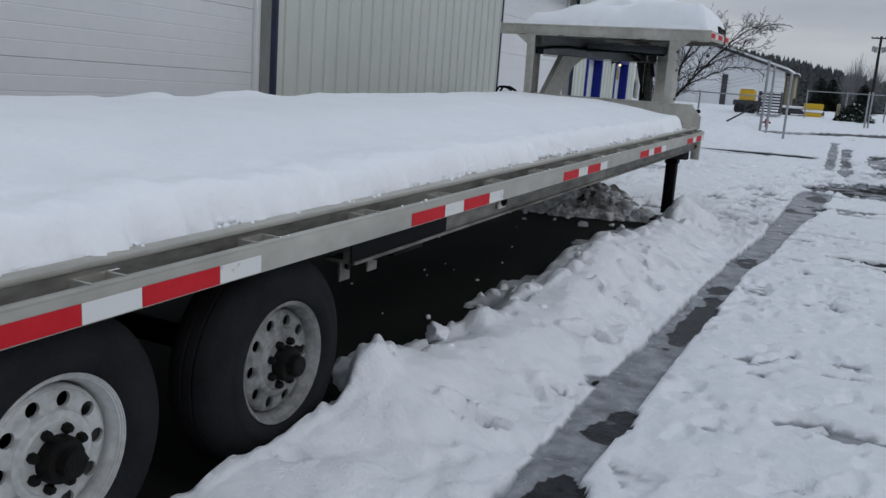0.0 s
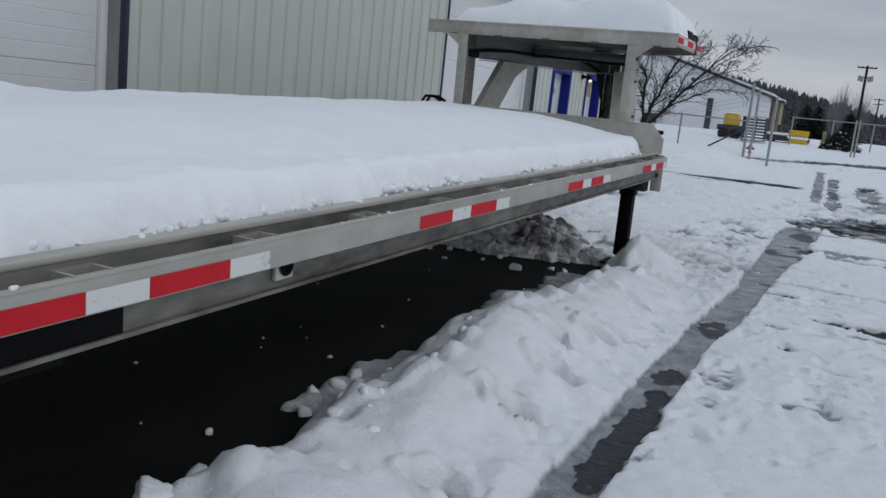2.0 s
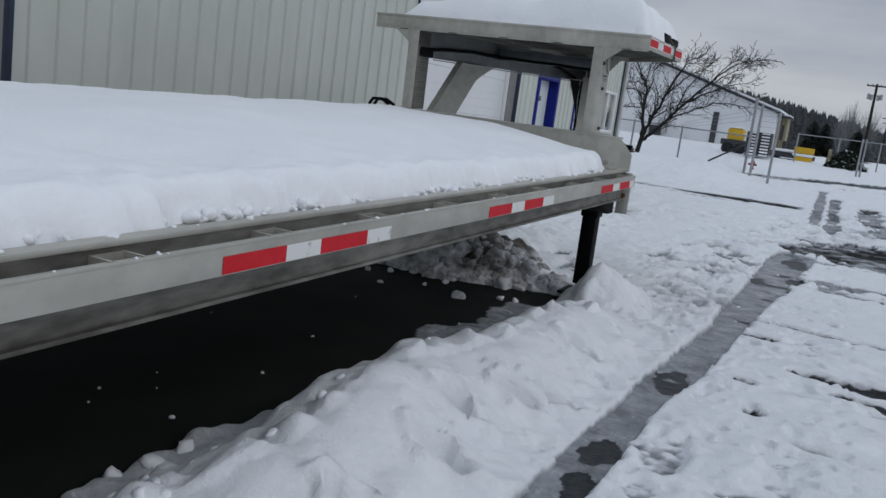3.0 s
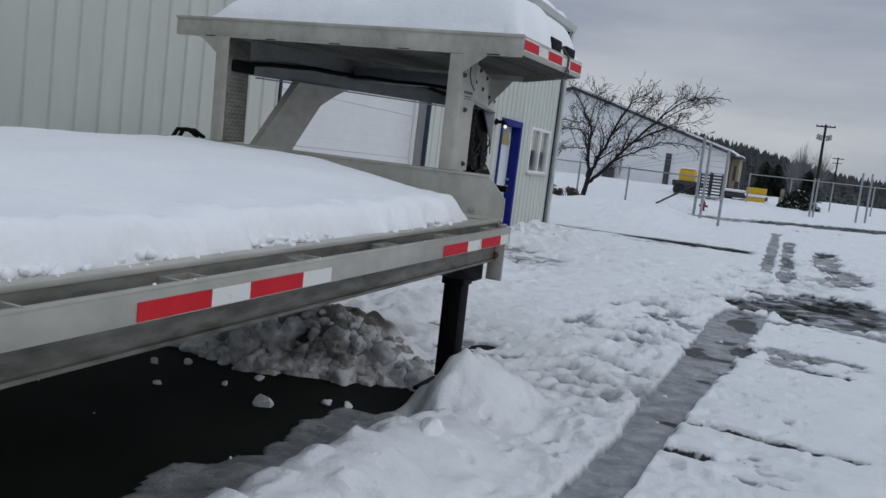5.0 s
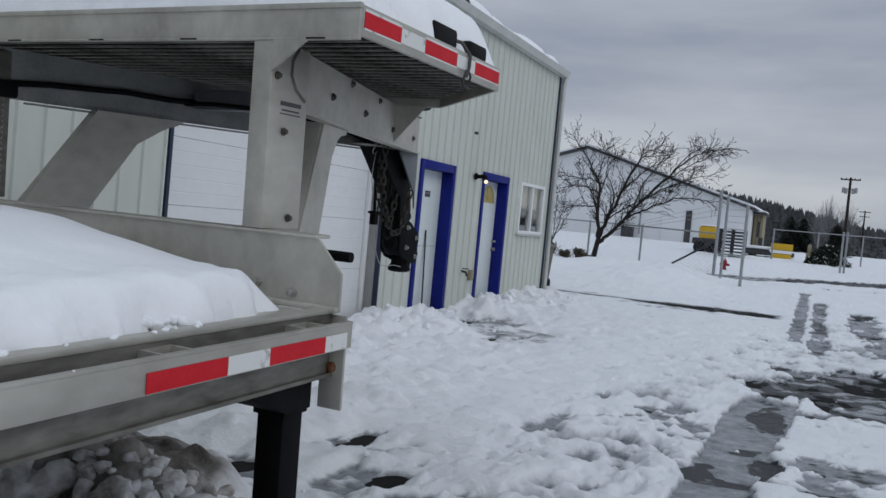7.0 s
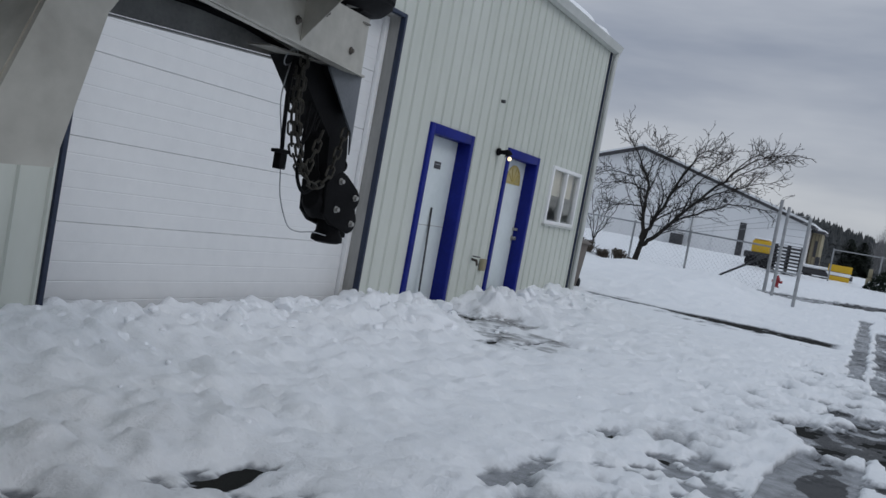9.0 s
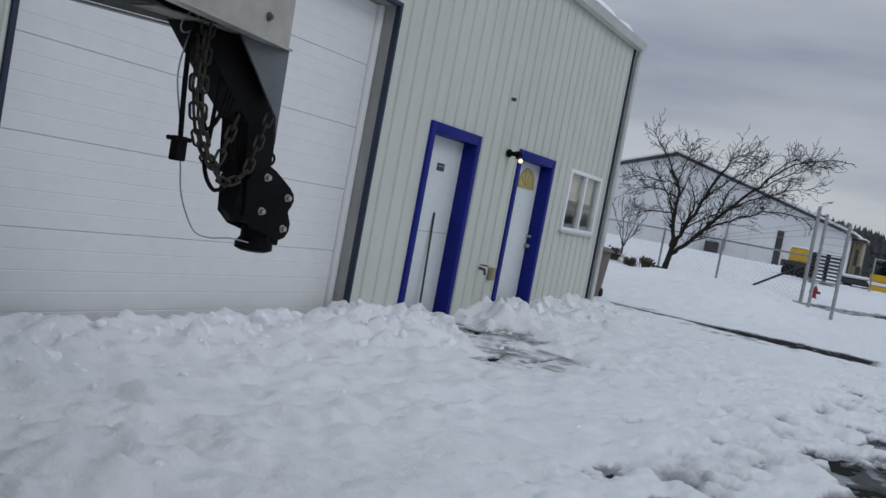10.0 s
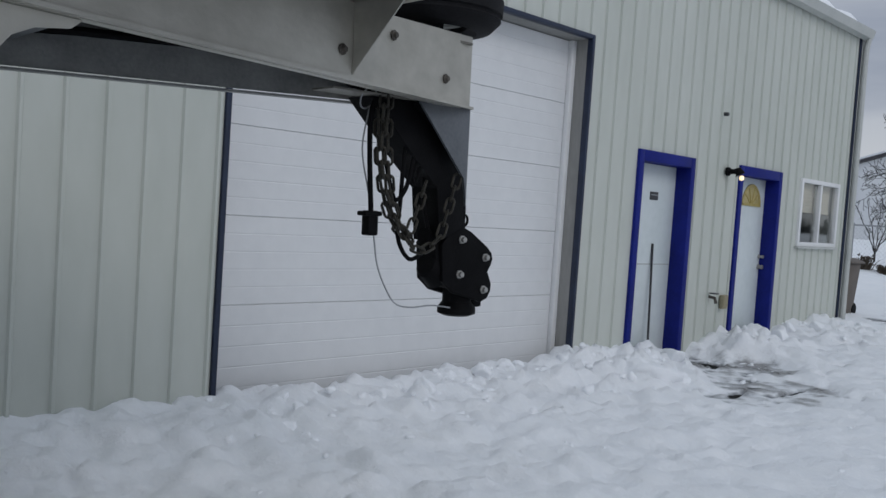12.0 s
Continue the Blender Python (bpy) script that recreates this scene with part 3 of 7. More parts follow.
    for cx, cy, rx, ry, s in ((0.9, 17.25, 1.35, 1.75, 15), (2.8, 17.3, 2.0, 1.3, 16), (-0.22, 12.9, 0.20, 0.9, 17), (-0.12, 14.4, 0.20, 1.3, 18), (1.1, 22.0, 0.35, 1.6, 22), (0.8, 25.0, 0.3, 2.0, 23), (0.3, 13.75, 0.6, 0.14, 13)):
        wet = np.maximum(wet, spot(x, y, cx, cy, rx, ry, 100 + s, 0.28))
    wet = np.maximum(wet, 0.62 * band(x, y, [(21.0, -0.19), (31, -0.40)], 0.12, 130, 0.35))
    wet = np.maximum(wet, 0.7 * band(x, y, [(19.8, 0.16), (28.5, -0.02)], 0.13, 131, 0.5))
    broken = np.clip(0.55 + 0.30 * f5 + 0.14 * f3 + 0.35 * f1, 0, 1)
    d = np.where(wet > 0.02, d * (1 - wet) + wet * (0.009 + 0.003 * f3 - 0.016 * smoothstep(0.75, 0.98, broken) + 0.05 * smoothstep(0.16, 0.02, broken)), d)
    slush = np.maximum(slush, np.clip(wet * 1.5, 0, 1) * (0.95 - 0.8 * smoothstep(0.16, 0.02, broken)))
    # groove: grey slush floor, crumbly at its near end
    gro = (x > xl) & (x < xr) & (y > 0) & (y < 16)
    crumb = smoothstep(4.3, 3.2, y)
    d = np.where(gro, np.maximum(0.012 + 0.003 * f3 + crumb * (0.016 * f4 + 0.014 * f3), 0.004), d)
    slush = np.where(gro, 0.88 + 0.12 * f3 - 0.25 * crumb * np.clip(f4, 0, 1), slush)
    # snow worn down round the bare spots by the neck
    for cx, cy, w in ((-2.22, 12.1, 0.20), (-1.70, 11.55, 0.22), (-2.45, 11.1, 0.2)):
        d = d * (1 - 0.50 * np.exp(-(((x - cx) / w) ** 2 + ((y - cy) / (1.6 * w)) ** 2)))
    # bare wet places
    bare = np.zeros_like(x)
    for cx, cy, rx, ry, s in ((-0.37, 3.35, 0.10, 0.22, 1), (-0.36, 4.2, 0.08, 0.25, 2), (-0.38, 6.1, 0.085, 0.62, 3), (-0.39, 7.15, 0.10, 0.16, 4), (-0.34, 8.5, 0.09, 0.30, 5), (-0.06, 10.1, 0.14, 0.08, 6), (0.25, 10.68, 0.5, 0.07, 7),
                              (0.48, 9.28, 0.30, 0.09, 8), (0.9, 8.95, 0.35, 0.08, 9), (0.12, 8.2, 0.07, 0.08, 10), (0.40, 13.05, 0.45, 0.10, 12),
                              (-2.225, 12.16, 0.11, 0.26, 19), (-2.47, 11.20, 0.12, 0.18, 20), (-1.73, 11.62, 0.08, 0.18, 21), (-0.02, 8.75, 0.10, 0.06, 24), (1.6, 11.5, 0.6, 0.10, 25), (-0.1, 15.0, 0.14, 0.35, 26), (0.0, 13.4, 0.12, 0.3, 27), (-2.75, 10.95, 0.12, 0.07, 28), (-4.35, 18.5, 0.22, 0.16, 32), (-3.42, 17.25, 0.05, 0.28, 34), (-3.2, 17.95, 0.035, 0.28, 33), (-3.44, 19.54, 0.06, 0.12, 39), (-3.65, 14.97, 0.03, 0.07, 35), (-3.96, 14.55, 0.05, 0.05, 36), (-1.72, 16.14, 0.05, 0.16, 37), (-3.27, 18.87, 0.05, 0.10, 38)):
        bare = np.maximum(bare, spot(x, y, cx, cy, rx, ry, 100 + s, 0.65 if x_left(s) else 0.35))
    thin = smoothstep(21.5, 24.0, y) * (1 - smoothstep(25.0, 25.8, y)) * smoothstep(-5.6, -4.8, x) * (1 - smoothstep(-0.8, 0.2, x))
    d = d * (1 - 0.72 * thin)
    line = (1 - smoothstep(0.7, 1.2, np.abs(y - (24.75 + 0.08 * f1)) / (0.16 + 0.30 * smoothstep(-3.6, -1.6, x)) + 0.25 * f2)) * smoothstep(-5.2, -4.6, x) * (1 - smoothstep(-0.95, -0.4, x))
    bare = np.maximum(bare, line)
    line2 = (1 - smoothstep(0.7, 1.2, np.abs(y - 33.6 - 0.6 * x) / 0.16 + 0.3 * f2)) * smoothstep(-0.9, -0.4, x) * (1 - smoothstep(1.6, 2.2, x))
    bare = np.maximum(bare, line2)
    road = (1 - smoothstep(1.2, 1.5, np.abs(y - 35.4 - 0.83 * (x + 2.1)) + 0.25 * f1)) * smoothstep(-5.5, -4.0, x)
    bare = np.maximum(bare, 0.85 * road)
    # berm in front of the fence
    d = d + (0.30 + 0.08 * f1) * smoothstep(25.4, 28.0, y) * (1 - smoothstep(31.5, 34.0, y)) * (1 - smoothstep(-4.2, -1.9, x)) * smoothstep(-14, -6, x)
    wet_edge = np.clip(bare * 2, 0, 1) * 0.7
    slush = np.maximum(slush, wet_edge * (x > -1.5))
    track_film = np.clip(wet * 1.2 - 0.2, 0, 1) * smoothstep(0.40, 0.75, broken) * 0.85
    wet_film = smoothstep(0.35, 0.7, bare) * (x > -1.3) * np.clip(0.85 + 0.25 * f4 + 0.2 * f3, 0, 1)
    wet_film = np.maximum(wet_film, track_film)
    d = d * (1 - bare) + bare * np.where((x > -1.3) & (y < 22), 0.004 + 0.002 * f4, -0.010 + 0.010 * f4 + 0.007 * f3)
    inside = (x < -4.80) & (y < 22.95)
    d = np.where(inside, -0.05, d)
    return d, slush, dirt, wet_film


def steps(*rows):
    out = []
    for a, b, s in rows:
        out += np.arange(a, b, s).tolist()
    return np.array(out + [rows[-1][1]])


s_xs = steps((-1500, -300, 200), (-300, -60, 30), (-60, -12, 4), (-12, -5.2, 0.3), (-5.2, -3.2, 0.040), (-3.2, -1.75, 0.026), (-1.75, 0.6, 0.017), (0.6, 3.0, 0.045), (3.0, 9, 0.15), (9, 20, 0.6), (20, 60, 5), (60, 300, 40), (300, 1500, 200))
s_ys = steps((-300, -20, 40), (-20, -6, 0.6), (-6, 0.6, 0.12), (0.6, 2.0, 0.05), (2.0, 11.0, 0.019), (11.0, 15.0, 0.032), (15.0, 26.5, 0.050), (26.5, 44, 0.2), (44, 60, 1.0), (60, 140, 8), (140, 400, 40), (400, 2000, 200))
gx, gy = np.meshgrid(s_xs, s_ys)
s_d, s_slush, s_dirt, s_wet = snow_fields(gx, gy)
s_d = trampled(s_xs, s_ys, s_d)
# snow thinner than two centimetres lets the wet ground grey it
s_slush = np.clip(np.maximum(s_slush, 0.85 * (1 - smoothstep(0.006, 0.024, s_d))), 0, 1)
snow = sheet("snow_cover", s_xs, s_ys, rise(gy) + s_d, M_SNOW, {"slush": s_slush, "dirt": s_dirt, "wet": s_wet})
tagged(snow, "trodden white snow with slush, tyre groove and dirty ploughed pile", "snow", kind="stuff")

# ------------------------------------------------------------------ workshop building
WX, EAVE = -4.764, 4.355
Y0, Y1 = -9.0, 23.0
openings = [(3.85, 7.52, 0.0, 3.10), (12.985, 16.62, 0.0, 3.10), (17.50, 18.575, 0.0, 2.182), (19.60, 20.712, 0.0, 2.20), (21.305, 22.555, 1.29, 2.18)]
bm = bmesh.new()
cuts = sorted([Y0, Y1] + [v for o in openings for v in o[:2]])
segments = []
for a, b in zip(cuts, cuts[1:]):
    hit = [o for o in openings if o[0] <= a + 1e-6 and o[1] >= b - 1e-6]
    if not hit:
        segments.append((a, b, -0.1, EAVE))
    else:
        o = hit[0]
        if o[2] > 0:
            segments.append((a, b, -0.1, o[2]))
        segments.append((a, b, o[3], EAVE))
for a, b, c, d in segments:
    box(bm, WX - 0.25, WX - 0.03, a, b, c, d)
wall_east = thing("wall_east", bm, M_CORE, "metal-clad workshop wall in pale greenish white", "wall", kind="structure")

PITCH, RIB0 = 0.2286, 11.79


def siding(a, b, z0, z1):
    """A sheet of ribbed steel siding with raised trapezoid ribs."""
    ys, k = [(a, 0.0)], math.ceil((a - RIB0) / PITCH)
    while RIB0 + k * PITCH < b:
        c = RIB0 + k * PITCH
        for dy, h in ((-0.017, 0), (-0.008, 0.021), (0.008, 0.021), (0.017, 0)):
            if a < c + dy < b:
                ys.append((c + dy, h))
        k += 1
    ys.append((b, 0.0))
    ys = [p for i, p in enumerate(ys) if i == 0 or p[0] > ys[i - 1][0] + 1e-5]
    bm = bmesh.new()
    lo = [bm.verts.new((WX + h, y, z0)) for y, h in ys]
    hi = [bm.verts.new((WX + h, y, z1)) for y, h in ys]
    for i in range(len(ys) - 1):
        bm.faces.new((lo[i], lo[i + 1], hi[i + 1], hi[i]))
    b0, b1, b2, b3 = [bm.verts.new(p) for p in ((WX - 0.029, a, z0), (WX - 0.029, b, z0), (WX - 0.029, b, z1), (WX - 0.029, a, z1))]
    bm.faces.new((lo[0], hi[0], b3, b0))
    bm.faces.new((lo[-1], b1, b2, hi[-1]))
    bm.faces.new((b0, b3, b2, b1))
    bm.faces.new([*hi, b2, b3])
    bm.faces.new([*lo[::-1], b0, b1])
    return bm


for a, b, c, d in segments:
    part("siding_sheet", siding(a, b, max(c, 0.0), d), M_SIDING, wall_east, smooth=12)

wall_north = thing("wall_north", boxes((-18, WX - 0.0, Y1 + 0.002, Y1 + 0.16, -0.1, EAVE)), M_SIDING, "pale metal-clad end wall of the workshop", "wall", kind="structure")
thing("wall_south", boxes((-18, WX, Y0 - 0.2, Y0, -0.1, EAVE)), M_SIDING, "pale metal-clad south wall of the workshop", "wall", kind="structure")
thing("wall_west", boxes((-18.2, -18, Y0, Y1, -0.1, EAVE)), M_SIDING, "pale metal-clad rear wall of the workshop", "wall", kind="structure")
bm = bmesh.new()
prism(bm, [(WX + 0.04, EAVE + 0.02), (WX + 0.04, EAVE + 0.07), (-11.4, EAVE + 1.35), (-18.3, EAVE + 0.1), (-18.3, EAVE), (-11.4, EAVE + 1.25)], Y0 - 0.3, Y1, "y")
thing("roof", bm, M_GUTTER, "low pitched metal workshop roof under snow", "roof", kind="structure")
thing("ceiling", boxes((-18, WX - 0.26, Y0, Y1, EAVE - 0.15, EAVE - 0.1)), M_DARKROOM, "dark workshop ceiling", "ceiling", kind="structure")
bm = bmesh.new()
prism(bm, [(WX + 0.041, EAVE - 0.10), (WX + 0.13, EAVE - 0.08), (WX + 0.165, EAVE + 0.03), (WX + 0.145, EAVE + 0.035), (WX + 0.12, EAVE - 0.06), (WX + 0.056, EAVE - 0.08), (WX + 0.056, EAVE + 0.03), (WX + 0.041, EAVE + 0.03)], Y0 - 0.3, Y1, "y")
gutter = thing("gutter", bm, M_GUTTER, "grey-white eaves gutter along the roof edge", "gutter")
part("soffit", boxes((WX + 0.004, WX + 0.04, Y0 - 0.3, Y1 - 0.02, EAVE - 0.07, EAVE + 0.018)), M_GUTTER, gutter)
bm = bmesh.new()
tube(bm, [(WX + 0.10, 22.95, EAVE - 0.06), (WX + 0.075, 22.95, EAVE - 0.2), (WX + 0.07, 22.95, EAVE - 0.35), (WX + 0.07, 22.95, 0.2)], 0.040, 10)
down = thing("downspout", bm, M_GUTTER, "grey-white downspout at the building corner", "downspout")
part("corner_trim", boxes((WX - 0.02, WX + 0.034, Y1 - 0.14, Y1 - 0.11, 0, EAVE - 0.08), bevel=0.004), M_NAVY, wall_east, "dark corner trim")
part("corner_trim", boxes((WX - 0.02, WX + 0.03, Y1 - 0.108, Y1 + 0.03, 0, EAVE - 0.08), bevel=0.004), M_GUTTER, wall_east, "grey-white corner flashing")
# snow lying on the roof edge
r_xs, r_ys = np.linspace(WX + 0.07, -8.5, 40), np.linspace(Y0 - 0.2, Y1 - 0.01, 320)
rgx, rgy = np.meshgrid(r_xs, r_ys)
edge = np.clip((WX + 0.05 - rgx) / 0.14 + 0.4 * vn(rgy, rgy * 0, 0.7, 3), 0, 1) * np.clip((Y1 - 0.01 - rgy) / 0.2, 0, 1)
cover = smoothstep(0.05, 0.4, 0.35 + vn(rgy, rgy * 0, 1.6, 8) + (WX - rgx) * 0.6)
rz = EAVE + 0.07 + (WX + 0.04 - rgx) * 0.188 + 0.20 * np.sqrt(edge) * cover + 0.02 * fbm(rgx, rgy, 0.5, 5) * edge - 0.02 + 0.17 * edge * smoothstep(Y1 - 2.2, Y1 - 0.9, rgy)
tagged(sheet("roof_snow", r_xs, r_ys, rz, M_SNOWCLEAN), "uneven snow lying on the workshop roof edge", "snow", kind="stuff")


def garage_door(a, b, z1, label):
    """A sectional door in a recess, with jambs, head and dark edge trim."""
    d = empty("door_1", label, "garage door", kind="structure")
    X = WX - 0.205
    for k in range(5):
        z0 = 0.03 if k == 0 else 0.128 + 0.594 * k
        zt = min(0.128 + 0.594 * (k + 1), z1 - 0.02)
        bm = bmesh.new()
        rows = 5
        pts = [(X - 0.05, z0 + 0.001), (X - 0.006, z0 + 0.001), (X, z0 + 0.006)]
        for r in range(1, rows):
            zc = z0 + (zt - z0) * r / rows
            pts += [(X, zc - 0.006), (X - 0.003, zc), (X, zc + 0.006)]
        pts += [(X, zt - 0.006), (X - 0.006, zt - 0.001), (X - 0.05, zt - 0.001)]
        prism(bm, pts, a + 0.01, b - 0.01, "y")
        part("door_panel", bm, M_DOORWHITE, d, smooth=12)
    part("track_strip", boxes((X + 0.002, X + 0.05, b - 0.075, b - 0.012, 0.02, z1 - 0.02), bevel=0.006), M_VINYL, d, "white edge seal")
    part("jamb", boxes((WX - 0.24, WX - 0.035, b - 0.010, b + 0.0, 0.0, z1)), M_JAMB, d, "grey weathered jamb")
    part("jamb", boxes((WX - 0.24, WX - 0.035, a, a + 0.010, 0.0, z1)), M_JAMB, d)
    part("head", boxes((WX - 0.24, WX - 0.035, a + 0.010, b - 0.010, z1 - 0.014, z1)), M_JAMB, d)
    for nm, r in (("edge_trim", (WX - 0.034, WX + 0.028, a - 0.022, a + 0.014, 0.0, z1 + 0.025)), ("edge_trim", (WX - 0.034, WX + 0.028, b - 0.014, b + 0.022, 0.0, z1 + 0.025)), ("edge_trim", (WX - 0.034, WX + 0.026, a + 0.0145, b - 0.0145, z1 - 0.014, z1 + 0.025))):
        part(nm, boxes(r, bevel=0.004), M_NAVY, d, "dark navy metal trim")
    return d


garage_door(3.85, 7.52, 3.10, "white sectional garage door with dark trim, closed")
garage_door(12.985, 16.62, 3.10, "white sectional garage door with dark trim, closed")


def entrance(a, b, z1, label):
    d = empty("door_2", label, "door", kind="structure")
    w = 0.085
    for r in ((WX - 0.15, WX + 0.034, a, a + w, 0.0, z1), (WX - 0.15, WX + 0.034, b - w, b, 0.0, z1), (WX - 0.15, WX + 0.034, a + w, b - w, z1 - 0.11, z1)):
        part("door_frame", boxes(r, bevel=0.004), M_BLUE, d, "royal blue painted frame")
    part("threshold", boxes((WX - 0.2, WX + 0.02, a + w, b - w, 0.0, 0.03)), M_JAMB, d)
    leaf = part("door_leaf", boxes((WX - 0.19, WX - 0.145, a + w - 0.003, b - w + 0.003, 0.032, z1 - 0.112), bevel=0.003), M_LEAFWHITE, d, "pale white steel door leaf")
    return d, leaf


d1, leaf1 = entrance(17.50, 18.575, 2.182, "pale door in a deep royal blue frame, closed")
part("door_sign", boxes((WX - 0.1445, WX - 0.139, 18.005, 18.16, 1.70, 1.785), bevel=0.002), M_INK, leaf1, "small dark sign")
part("sign_bar", boxes((WX - 0.1385, WX - 0.1375, 18.02, 18.145, 1.748, 1.758)), M_GALV, leaf1)
part("seam", boxes((WX - 0.1445, WX - 0.1425, 17.60, 18.48, 1.02, 1.026)), M_JAMB, leaf1)
bm = bmesh.new()
tube(bm, [(WX - 0.06, 18.06, 0.05), (WX - 0.135, 18.12, 1.24)], 0.012, 8)
thing("broom_handle", bm, M_DULL, "dark grey pole leaning against the pale door", "pole")

d2, leaf2 = entrance(19.60, 20.712, 2.20, "white steel door with arched fanlight, closed")
bm = bmesh.new()
FY = 20.27
fan = [(FY + 0.245 * math.cos(t), 1.755 + 0.265 * math.sin(t)) for t in np.linspace(0, math.pi, 14)]
ring = [(FY + 0.21 * math.cos(t), 1.78 + 0.212 * math.sin(t)) for t in np.linspace(0, math.pi, 14)]
FX = WX - 0.1445
for i in range(13):
    prism(bm, [fan[i], fan[i + 1], ring[i + 1], ring[i]], FX, FX + 0.012, "x")
box(bm, FX, FX + 0.012, FY - 0.245, FY + 0.245, 1.75, 1.782)
for t in (0.6, 1.2, math.pi - 1.2, math.pi - 0.6):
    tube(bm, [(FX + 0.006, FY + 0.03 * math.cos(t), 1.782), (FX + 0.006, FY + 0.215 * math.cos(t), 1.782 + 0.215 * math.sin(t))], 0.008, 6)
part("fanlight_frame", bm, M_BRASS, leaf2, "yellow arched fanlight frame with spokes")
bm = bmesh.new()
prism(bm, [(FY + 0.22 * math.cos(t), 1.765 + 0.235 * math.sin(t)) for t in np.linspace(0, math.pi, 14)], FX + 0.0005, FX + 0.003, "x")
part("fanlight_pane", bm, M_FAN, leaf2, "pale yellow glazing")
for z, r in ((1.0, 0.032), (1.13, 0.024)):
    bm = bmesh.new()
    lathe(bm, [(FX, 0.001), (FX, r * 1.1), (FX + 0.012, r * 1.1), (FX + 0.02, r * 0.5), (FX + 0.045, r * 0.9), (FX + 0.065, r * 0.8), (FX + 0.07, 0.001)], (0, 20.60, z), "x", 16)
    part("door_knob", bm, M_BOLT, leaf2, "metal knob and lock")

bm = bmesh.new()
lathe(bm, [(WX + 0.02, 0.001), (WX + 0.02, 0.05), (WX + 0.045, 0.05), (WX + 0.05, 0.03), (WX + 0.10, 0.028)], (0, 19.30, 2.10), "x", 16)
tube(bm, [(WX + 0.10, 19.30, 2.10), (WX + 0.15, 19.31, 2.11), (WX + 0.17, 19.32, 2.065)], [0.03, 0.045, 0.06], 12)
wall_lamp = thing("wall_lamp", bm, M_BLACK, "dark wall lamp with a lit warm bulb", "lamp")
bm = bmesh.new()
bmesh.ops.create_uvsphere(bm, u_segments=12, v_segments=8, radius=0.028)
bmesh.ops.translate(bm, verts=bm.verts[:], vec=(WX + 0.185, 19.33, 2.03))
part("bulb", bm, M_BULB, wall_lamp, "lit warm bulb")

bm = bmesh.new()
tube(bm, [(WX + 0.0, 19.12, 0.675), (WX + 0.09, 19.12, 0.665), (WX + 0.11, 19.12, 0.605)], 0.018, 8)
tap = thing("wall_tap", bm, M_RUSTBOLT, "dark metal water tap on the siding", "tap")
bm = bmesh.new()
lathe(bm, [(0.0, 0.001), (0.0, 0.05), (0.012, 0.055), (0.014, 0.001)], (WX + 0.08, 19.12, 0.71), "z", 12)
part("tap_wheel", bm, M_INK, tap)
box_bm = boxes((WX + 0.02, WX + 0.07, 19.36, 19.47, 0.53, 0.69), bevel=0.008)
ob = thing("outlet_box", box_bm, M_TAN, "yellowish weatherproof outlet box on the wall", "outlet")
part("cover_flap", boxes((WX + 0.071, WX + 0.078, 19.368, 19.462, 0.56, 0.68), bevel=0.003), M_TAN, ob)
bm = bmesh.new()
tube(bm, [(WX + 0.0, 19.13, 2.73), (WX + 0.07, 19.13, 2.725)], 0.022, 10)
thing("vent_pipe", bm, M_INK, "short dark vent pipe in the siding", "pipe")

# sliding window
win = empty("window_1", "white vinyl sliding window with two panes", "window", kind="structure")
wy0, wy1, wz0, wz1, t = 21.305, 22.555, 1.29, 2.18, 0.055
for r in ((wy0, wy0 + t, wz0, wz1), (wy1 - t, wy1, wz0, wz1), (wy0 + t, wy1 - t, wz1 - t, wz1), (wy0 + t, wy1 - t, wz0, wz0 + t), (21.905, 21.955, wz0 + t, wz1 - t)):
    part("window_frame", boxes((WX - 0.05, WX + 0.035, *r), bevel=0.005), M_VINYL, win)
for a, b in ((wy0 + t, 21.905), (21.955, wy1 - t)):
    p = part("pane", boxes((WX - 0.022, WX - 0.016, a, b, wz0 + t, wz1 - t)), M_GLASS, win)
    p.visible_shadow = False
bm = boxes((WX - 0.026, WX + 0.06, wy0 - 0.03, wy1 + 0.03, wz0 - 0.03, wz0 - 0.001), bevel=0.005)
part("window_sill", bm, M_GUTTER, win)
# Added beige slats: they give the panes' upper half its bright reflection.
thing("blind", boxes(*[(WX - 0.105, WX - 0.085, 21.38, 22.48, 1.74 + 0.05 * k, 1.788 + 0.05 * k) for k in range(8)]), M_BEIGE, "beige slats added for the bright reflection in the window's upper half", "blind")


# ------------------------------------------------------------------ gooseneck flatbed trailer
TILT = Matrix.Rotation(math.atan(0.0275), 4, "X")
trailer = empty("flatbed_trailer", "aluminium gooseneck flatbed trailer with red and white tape", "trailer", TILT)
XR, XL, XC = -1.11, -3.53, -2.32
YB, YF = -2.2, 10.06
DECK = 0.80


def mirrored(x):
    return 2 * XC - x


